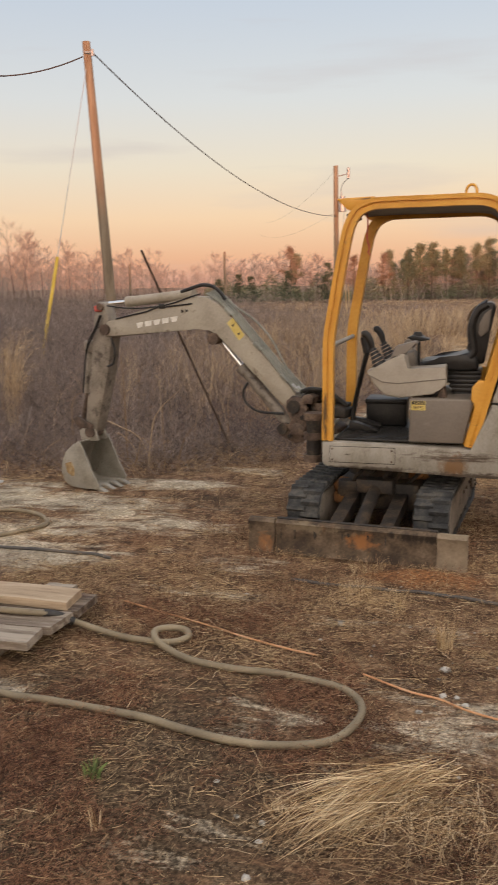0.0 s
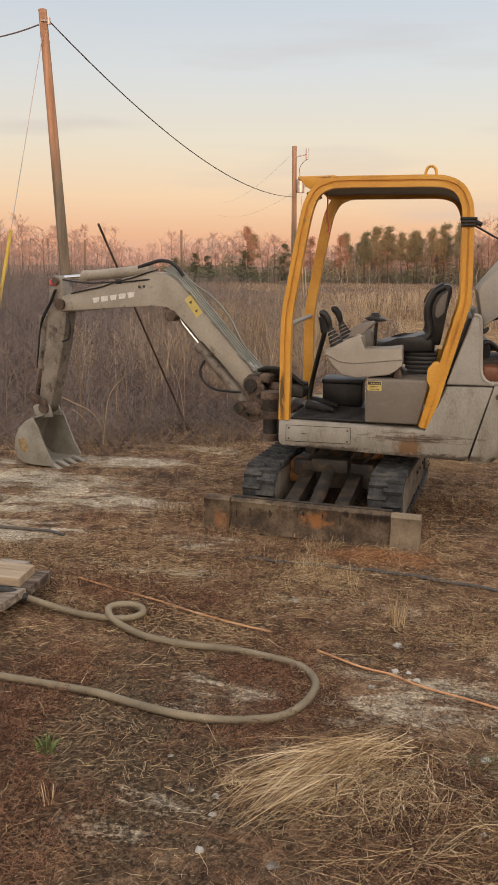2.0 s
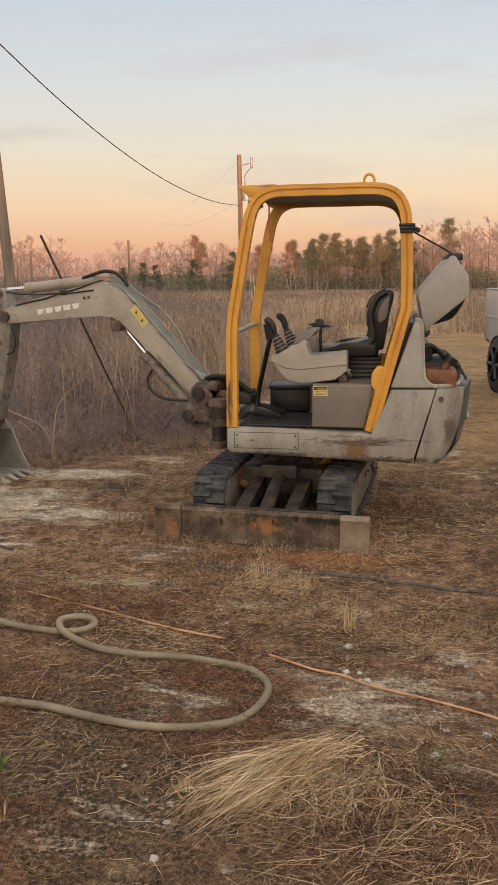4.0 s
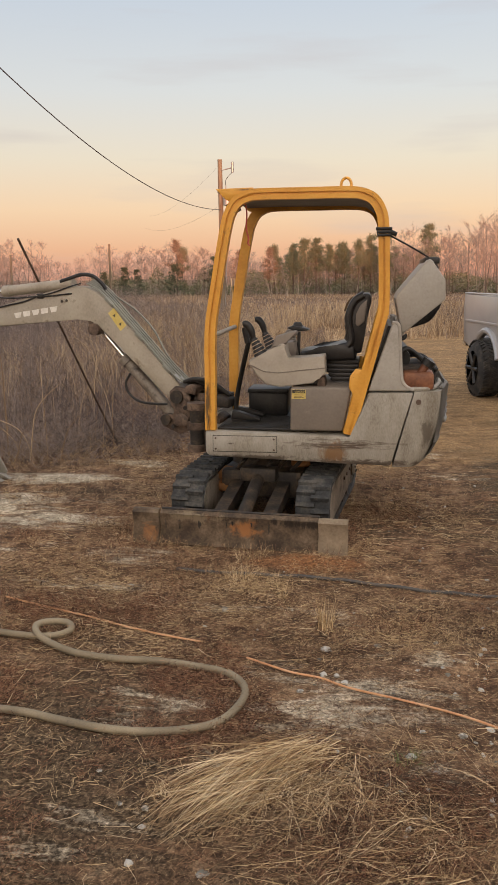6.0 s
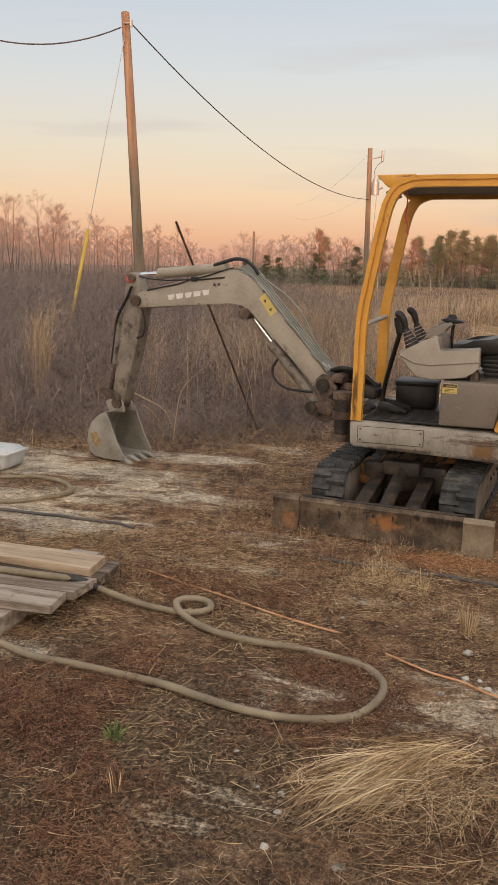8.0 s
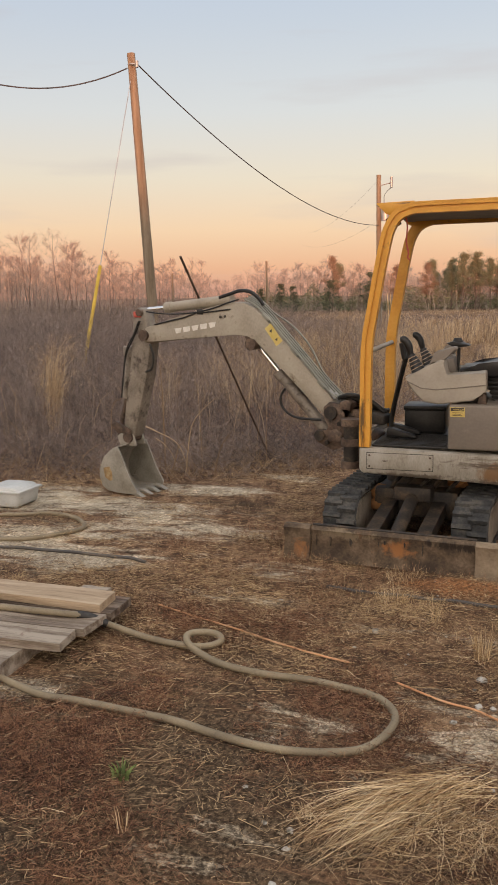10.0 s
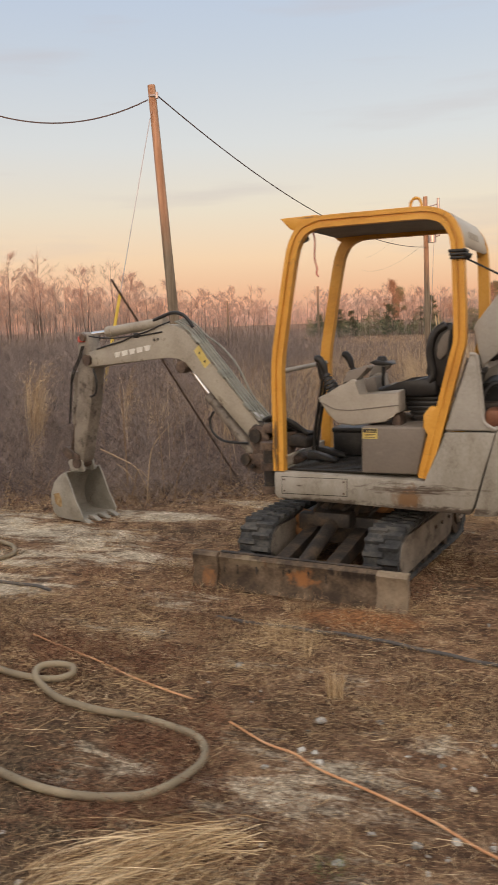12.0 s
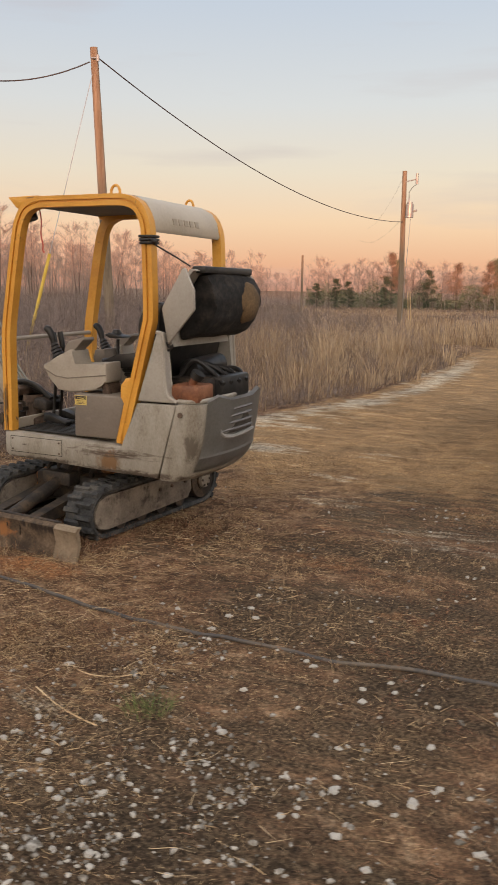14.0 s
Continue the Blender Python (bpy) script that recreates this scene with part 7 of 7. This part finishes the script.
# ---- trees ----
def bare_mesh(seed):
    """A leafless tree about one unit high: one to three slim stems with rising side limbs, each ending in a haze of twigs."""
    rng, g = random.Random(seed), np.random.RandomState(seed)
    trunk, rows = bmesh.new(), []
    for stem in range(rng.choice((1, 2, 2, 3))):
        lean = Vector((rng.uniform(-0.16, 0.16), rng.uniform(-0.16, 0.16), 0)) * (0.4 if stem == 0 else 1.0)
        top = rng.uniform(0.9, 1.0) if stem == 0 else rng.uniform(0.65, 0.95)
        line = [Vector((0, 0, -0.01)) + lean * (k / 5) ** 0.8 + Vector((rng.uniform(-0.008, 0.008), rng.uniform(-0.008, 0.008), top * k / 5)) for k in range(6)]
        tube(trunk, line, 0.0062, 5, taper=[1.0, 0.85, 0.66, 0.48, 0.3, 0.15])
        for i in range(34):
            k = 0.28 + 0.70 * rng.random() ** 0.9
            p = line[int(k * 5)].lerp(line[min(5, int(k * 5) + 1)], k * 5 % 1)
            a = rng.uniform(0, 6.283)
            d = Vector((math.cos(a), math.sin(a), rng.uniform(0.7, 1.7))).normalized()
            reach = (0.06 + 0.25 * (1.02 - k) ** 0.6) * rng.uniform(0.5, 1.15)
            q = p + d * reach
            rows.append((p, q, 0.0022))
            for j in range(5):
                t = rng.uniform(0.25, 1.0)
                b = p.lerp(q, t)
                e = (d + Vector((rng.uniform(-1, 1), rng.uniform(-1, 1), rng.uniform(-0.2, 0.8))) * 0.7).normalized()
                rows.append((b, b + e * reach * rng.uniform(0.25, 0.5), 0.0013))
    base, tip, wide = np.array([r[0][:] for r in rows]), np.array([r[1][:] for r in rows]), np.array([r[2] for r in rows])
    pick = g.randint(0, len(base), 4200)
    k = g.uniform(0.3, 1.0, (len(pick), 1))
    b2 = base[pick] * (1 - k) + tip[pick] * k
    dirs = tip[pick] - base[pick]
    dirs = dirs / (np.linalg.norm(dirs, axis=1)[:, None] + 1e-9)
    t2 = b2 + (dirs + g.normal(size=b2.shape) * 0.55) * g.uniform(0.012, 0.04, (len(pick), 1))
    return trunk, np.concatenate([base, b2]), np.concatenate([tip, t2]), np.concatenate([wide, np.full(len(b2), 0.0009)])


def leafy_mesh(seed, low, spread, tufts):
    """An evergreen or a tree in dead leaf: a straight trunk and whorled limbs that carry ragged tufts."""
    rng, g = random.Random(seed), np.random.RandomState(seed)
    trunk = bmesh.new()
    rod(trunk, (0, 0, -0.01), (rng.uniform(-0.02, 0.02), 0, 0.95), 0.011, 6, 0.003)
    bs, ts = [], []
    lop = rng.uniform(0, 6.283)
    for i in range(46):
        z = low + (0.97 - low) * rng.random() ** 0.85
        a = rng.uniform(0, 6.283)
        up = (z - low) / (1 - low)
        reach = spread * (0.12 + 0.95 * (1 - up) ** 0.8 * min(1.0, 0.55 + 2.0 * up)) * rng.uniform(0.35, 1.25) * (1 + 0.25 * math.cos(a - lop))
        e = Vector((math.cos(a) * reach, math.sin(a) * reach, min(1.0, z + reach * rng.uniform(-0.05, 0.4))))
        rod(trunk, (0, 0, z), e, 0.004, 4, 0.0015)
        for c in range(tufts):
            q = np.array(Vector((0, 0, z)).lerp(e, rng.uniform(0.4, 1.05))[:]) + g.normal(size=3) * 0.014
            m = 22
            p = q + g.normal(size=(m, 3)) * (0.026, 0.026, 0.014)
            bs.append(p), ts.append(p + g.normal(size=(m, 3)) * 0.02 + (0, 0, 0.008))
    base, tip = np.concatenate(bs), np.concatenate(ts)
    return trunk, base, tip, np.full(len(base), 0.0048)


def tree_pair(made, material):
    trunk, base, tip, wide = made
    me = bpy.data.meshes.new("trunk")
    trunk.to_mesh(me), trunk.free()
    me.materials.append(BARK)
    tmp = strips("crown", base, (base + tip) / 2, tip, wide, material, 1, None, "", "", "", 0.5)
    crown = tmp.data
    bpy.data.objects.remove(tmp)
    return me, crown


KINDS = {
    "bare": ("bare_tree", "leafless pinkish-grey tree at the far edge of the field", [tree_pair(bare_mesh(70 + k), TWIG) for k in range(6)]),
    "pine": ("pine_tree", "olive-green pine at the far edge of the field", [tree_pair(leafy_mesh(90 + k, 0.42, 0.19, 4), NEEDLE) for k in range(5)]),
    "russet": ("oak_tree", "tree in russet dead leaf at the edge of the field", [tree_pair(leafy_mesh(110 + k, 0.34, 0.20, 3), RUSSET) for k in range(3)]),
    "cedar": ("cedar_tree", "low dark green cedar at the edge of the field", [tree_pair(leafy_mesh(130 + k, 0.06, 0.34, 6), CEDAR) for k in range(3)]),
}


def tree(az, el, dist, kind, i, spread):
    x, y = 0.2 + math.sin(radians(az)) * dist, -0.2 + math.cos(radians(az)) * dist
    name, label, pairs = KINDS[kind]
    ob = new(name)
    h = dist * math.tan(radians(el)) + 1.73
    ob.matrix_basis = pose(x, y, 0, 0, 0, (i * 77) % 360) @ Matrix.Diagonal((h * spread, h * spread, h, 1))
    tagged(ob, label, "tree", "tree line")
    for nm, me in zip(("trunk", "crown"), pairs[i % len(pairs)]):
        o = new(nm, me)
        o.parent = ob


def tree_line():
    rng = random.Random(8)
    rows = [(-13.4, 2.45, 84, "russet"), (-13.0, 2.0, 86, "pine"), (-13.6, 0.95, 78, "cedar"), (-16.9, 0.8, 78, "cedar"), (-16.0, 0.55, 78, "cedar"), (-18.2, 0.45, 80, "cedar"), (-9.2, 1.8, 84, "russet"),
            (-10.9, 1.35, 80, "cedar"), (-5.6, 2.1, 84, "pine"), (-4.9, 2.45, 82, "pine"), (-4.1, 2.5, 83, "pine"), (-3.2, 2.1, 82, "pine"), (-1.3, 2.45, 82, "pine"), (-0.5, 2.6, 84, "pine"), (0.5, 2.7, 82, "pine"), (3.2, 3.3, 82, "pine"),
            (1.6, 3.0, 80, "bare"), (2.3, 3.2, 79, "bare"), (4.6, 3.2, 80, "bare"), (6.9, 4.1, 78, "bare"), (7.6, 3.9, 80, "bare"), (-7.2, 1.9, 85, "russet"), (-10.2, 1.9, 85, "bare"), (-11.6, 2.0, 85, "bare"), (-2.4, 2.2, 84, "pine"),
            (-31.5, 4.6, 62, "bare"), (-30.6, 3.7, 66, "bare"), (-33.4, 4.2, 60, "bare"), (-28.2, 3.2, 70, "bare"), (-36.5, 4.9, 60, "bare"), (-38.4, 5.2, 58, "bare"), (-41.0, 4.8, 60, "bare"), (-24.2, 2.6, 84, "bare"), (-22.6, 2.5, 84, "bare")]
    for k in range(26):
        rows.append((-6.8 + 0.42 * k + rng.uniform(-0.2, 0.2), rng.uniform(1.0, 2.1), rng.uniform(86, 96), "pine" if rng.random() < 0.9 else "russet"))
    az = -60.0
    while az < 28:
        az += rng.uniform(0.22, 0.55)
        top = np.interp(az, [-60, -44, -38, -33, -28, -24, -20.5, -18.5, -16, -12, -8, -2, 2, 5, 10, 28], [4.6, 4.4, 3.9, 3.1, 2.7, 2.3, 1.0, 2.1, 2.3, 2.2, 1.5, 1.7, 2.6, 3.2, 3.9, 4.0])
        far = rng.uniform(82, 98) if az > -24 else rng.uniform(66, 92)
        rows.append((az, top * rng.uniform(0.62, 1.08), far, "bare"))
    for i, (az, el, d, kind) in enumerate(rows):
        tree(az, el, d, kind, i, rng.uniform(0.9, 1.2) if kind != "bare" else rng.uniform(1.0, 1.45))


tree_line()


def far_woods():
    """The thicket of thin trunks and scrub behind the single trees."""
    g = np.random.RandomState(77)
    n = 30000
    az = g.uniform(-60, 30, n)
    d = np.where(az < -20, 84, 88) + g.uniform(0, 25, n)
    prof = np.interp(az, [-60, -40, -30, -24, -21, -19, -13, -8, -2, 3, 8, 30], [2.2, 2.0, 1.3, 0.8, 0.3, 0.5, 0.8, 1.0, 1.1, 1.6, 2.2, 2.6])
    H = (d * np.tan(np.radians(prof)) + 1.2) * g.uniform(0.1, 1.0, n) ** 1.4 * (0.6 + 0.7 * ngrid(az * 1.1, az * 0, 19)) + 0.3
    x, y = np.sin(np.radians(az)) * d, np.cos(np.radians(az)) * d
    base = np.stack([x, y, 0 * x], -1)
    tip = base + np.stack([g.normal(size=n) * 0.4, 0 * x, H], -1)
    ctrl = (base + tip) / 2 + g.normal(size=(n, 3)) * (0.25, 0.1, 0)
    pale = g.rand(n) < 0.05
    strips("far_woods", base[~pale], ctrl[~pale], tip[~pale], g.uniform(0.012, 0.05, (~pale).sum()), TWIG, 2, None, "far grey-pink thicket of bare saplings", "stuff", "woods", 0.4)
    near = base[pale] * (0.88, 0.88, 1)
    shift = near - base[pale]
    strips("pale_saplings", near, ctrl[pale] + shift, tip[pale] + shift, g.uniform(0.03, 0.06, pale.sum()), PALEBARK, 2, None, "slim pale sapling trunks before the woods", "stuff", "woods", 0.4)
    n = 15000
    az = g.uniform(-19, 8, n)
    d = 86 + g.uniform(-3, 10, n)
    H = g.uniform(0.1, 2.4, n) * (0.3 + 0.9 * ngrid(az * 1.3, az * 0, 20))
    x, y = np.sin(np.radians(az)) * d, np.cos(np.radians(az)) * d
    base = np.stack([x, y, H], -1)
    tip = base + g.normal(size=(n, 3)) * (0.3, 0.25, 0.2)
    strips("far_scrub", base, (base + tip) / 2, tip, g.uniform(0.03, 0.09, n), NEEDLE, 1, None, "far evergreen scrub below the trees", "stuff", "woods", 0.5)


far_woods()


def woods_behind():
    """An unseen bank, added for inferred woods at the other side of the lot, which keeps the low sun off the ground."""
    bm = bmesh.new()
    n = 160
    for yy in (-62.0,):
        lo, hi, hb, lb = [], [], [], []
        for k in range(n + 1):
            x = -220 + 520 * k / n
            h = 6.9 + 1.1 * noise.noise((x * 0.11, 0, 0)) + 0.7 * noise.noise((x * 0.5, 3, 0))
            lo.append(bm.verts.new((x, yy, -0.1))), hi.append(bm.verts.new((x, yy - 2.0, h)))
            hb.append(bm.verts.new((x, yy - 5.0, h * 0.95))), lb.append(bm.verts.new((x, yy - 7.0, -0.1)))
        for k in range(n):
            for a, b in ((lo, hi), (hi, hb), (hb, lb)):
                bm.faces.new((a[k], a[k + 1], b[k + 1], b[k]))
    tagged(part("woods_behind", bm, BARK), "unseen dark bank added at the other side of the lot to block the low sun", "woods", "", "structure")


woods_behind()


# ---- pickup truck ----
def pickup():
    ang = math.degrees(math.atan2(-0.975, 0.215)) + 0.0
    M = pose(1.83, 12.35, 0, 0, 0, ang)
    tr = thing("pickup_truck", 1.76 + 1.6, 12.35 - 3, 0, 0, "silver lifted pickup truck parked on the dirt road", "truck")

    def p(name, bm, m, parent=tr, label=""):
        bm.transform(M)
        return part(name, bm, m, parent, label)
    # truck axes: x forward from the rear axle, y to its left; its right side is y = 0
    W = 2.0
    bm = bmesh.new()
    arch = [(0.48 * math.cos(a), 0.46 + 0.48 * math.sin(a)) for a in np.linspace(math.pi * 0.93, math.pi * 0.07, 12)]
    bed = [(-1.05, 0.72), (-0.6, 0.60)] + arch + [(1.05, 0.62), (1.05, 1.42), (-1.08, 1.44), (-1.12, 1.05)]
    prism(bm, bed, 0.0, 0.06, None, 0.012, 2)
    body = p("bed_side", bm, TRUCKP, tr, "silver bed side with a wheel arch")
    bm = bmesh.new()
    prism(bm, bed, W - 0.06, W, None, 0.012, 2)
    p("bed_side", bm, TRUCKP, tr)
    bm = bmesh.new()
    tube(bm, [(x * 1.06, -0.012, z) for x, z in arch], 0.045, 8)
    p("arch_flare", bm, TRUCKP, body)
    bm = bmesh.new()
    box(bm, -1.0, 1.05, -0.018, 0.0, 1.02, 1.06, 0.008)
    p("body_crease", bm, TRUCKP, body)
    bm = bmesh.new()
    box(bm, -1.10, 1.05, 0.0, 0.09, 1.44, 1.465, 0.008)
    p("bed_rail", bm, TRUCKP, body)
    bm = bmesh.new()
    box(bm, -1.13, -1.07, 0.06, W - 0.06, 0.80, 1.42, 0.015)
    p("tailgate", bm, TRUCKP, tr)
    bm = bmesh.new()
    box(bm, -1.0, 1.0, 0.1, W - 0.1, 0.70, 0.76)
    p("bed_floor", bm, BLACK, tr)
    bm = bmesh.new()
    box(bm, -1.28, -1.13, 0.05, W - 0.05, 0.62, 0.80, 0.03)
    p("rear_bumper", bm, CHROME, tr)
    bm = bmesh.new()
    prism(bm, [(1.1, 0.55), (3.3, 0.55), (3.35, 1.3), (2.9, 1.35), (2.45, 1.95), (1.35, 1.97), (1.12, 1.4)], 0.02, W - 0.02, None, 0.05, 3)
    cab = p("cab", bm, TRUCKP, tr)
    bm = bmesh.new()
    prism(bm, [(1.32, 1.42), (2.72, 1.42), (2.38, 1.88), (1.42, 1.90)], 0.005, W - 0.005, None, 0.02)
    p("side_glass", bm, GLASS, cab)
    bm = bmesh.new()
    prism(bm, [(3.3, 0.6), (4.75, 0.6), (4.8, 1.15), (4.7, 1.28), (3.3, 1.34)], 0.03, W - 0.03, None, 0.06, 3)
    p("hood", bm, TRUCKP, tr)
    bm = bmesh.new()
    box(bm, -0.9, 4.6, 0.5, 1.5, 0.50, 0.66)
    p("chassis", bm, GREASE, tr)
    for wx in (0.0, 3.85):
        for wy, out in ((-0.20, -1), (W - 0.14, 1)):
            bm = bmesh.new()
            prof = [(0.0, 0.25), (0.02, 0.34), (0.05, 0.385), (0.10, 0.40), (0.24, 0.40), (0.29, 0.385), (0.32, 0.34), (0.34, 0.25)]
            n = 36
            rings = [[bm.verts.new((wx + r * math.cos(t), wy + yy, 0.40 + r * math.sin(t))) for yy, r in prof] for t in np.linspace(0, 2 * math.pi, n, endpoint=False)]
            for k in range(n):
                a, b = rings[k], rings[(k + 1) % n]
                for q in range(len(prof) - 1):
                    bm.faces.new((a[q], a[q + 1], b[q + 1], b[q]))
            wheel = p("wheel", bm, TYRE, tr, "big off-road tyre")
            # tread blocks, slanted in three rows
            bm = bmesh.new()
            for k in range(40):
                t = 2 * math.pi * k / 40
                for row, sl in ((0.07, 0.05), (0.17, -0.05), (0.27, 0.05)):
                    vs = []
                    for rr, sh in ((0.392, 1.0), (0.412, 0.8)):
                        for dy, dt in ((-0.045, -0.045), (0.045, -0.045), (0.045, 0.045), (-0.045, 0.045)):
                            tt = t + dt * sh + sl * (dy / 0.045) + (0.08 if row == 0.17 else 0)
                            vs.append(bm.verts.new((wx + rr * math.cos(tt), wy + row + dy * sh, 0.40 + rr * math.sin(tt))))
                    for fc in ((4, 5, 6, 7), (0, 1, 5, 4), (1, 2, 6, 5), (2, 3, 7, 6), (3, 0, 4, 7)):
                        bm.faces.new([vs[j] for j in fc])
            p("tread", bm, TYRE, wheel)
            bm = bmesh.new()
            rod(bm, (wx, wy + 0.06, 0.40), (wx, wy + 0.28, 0.40), 0.245, 28)
            for k in range(6):
                t = 2 * math.pi * k / 6
                yy = wy + 0.02 if out < 0 else wy + 0.32
                rod(bm, (wx, yy, 0.40), (wx + 0.24 * math.cos(t), yy + 0.02 * -out * -1, 0.40 + 0.24 * math.sin(t)), 0.03, 6)
            p("rim", bm, BLACK, wheel)


pickup()
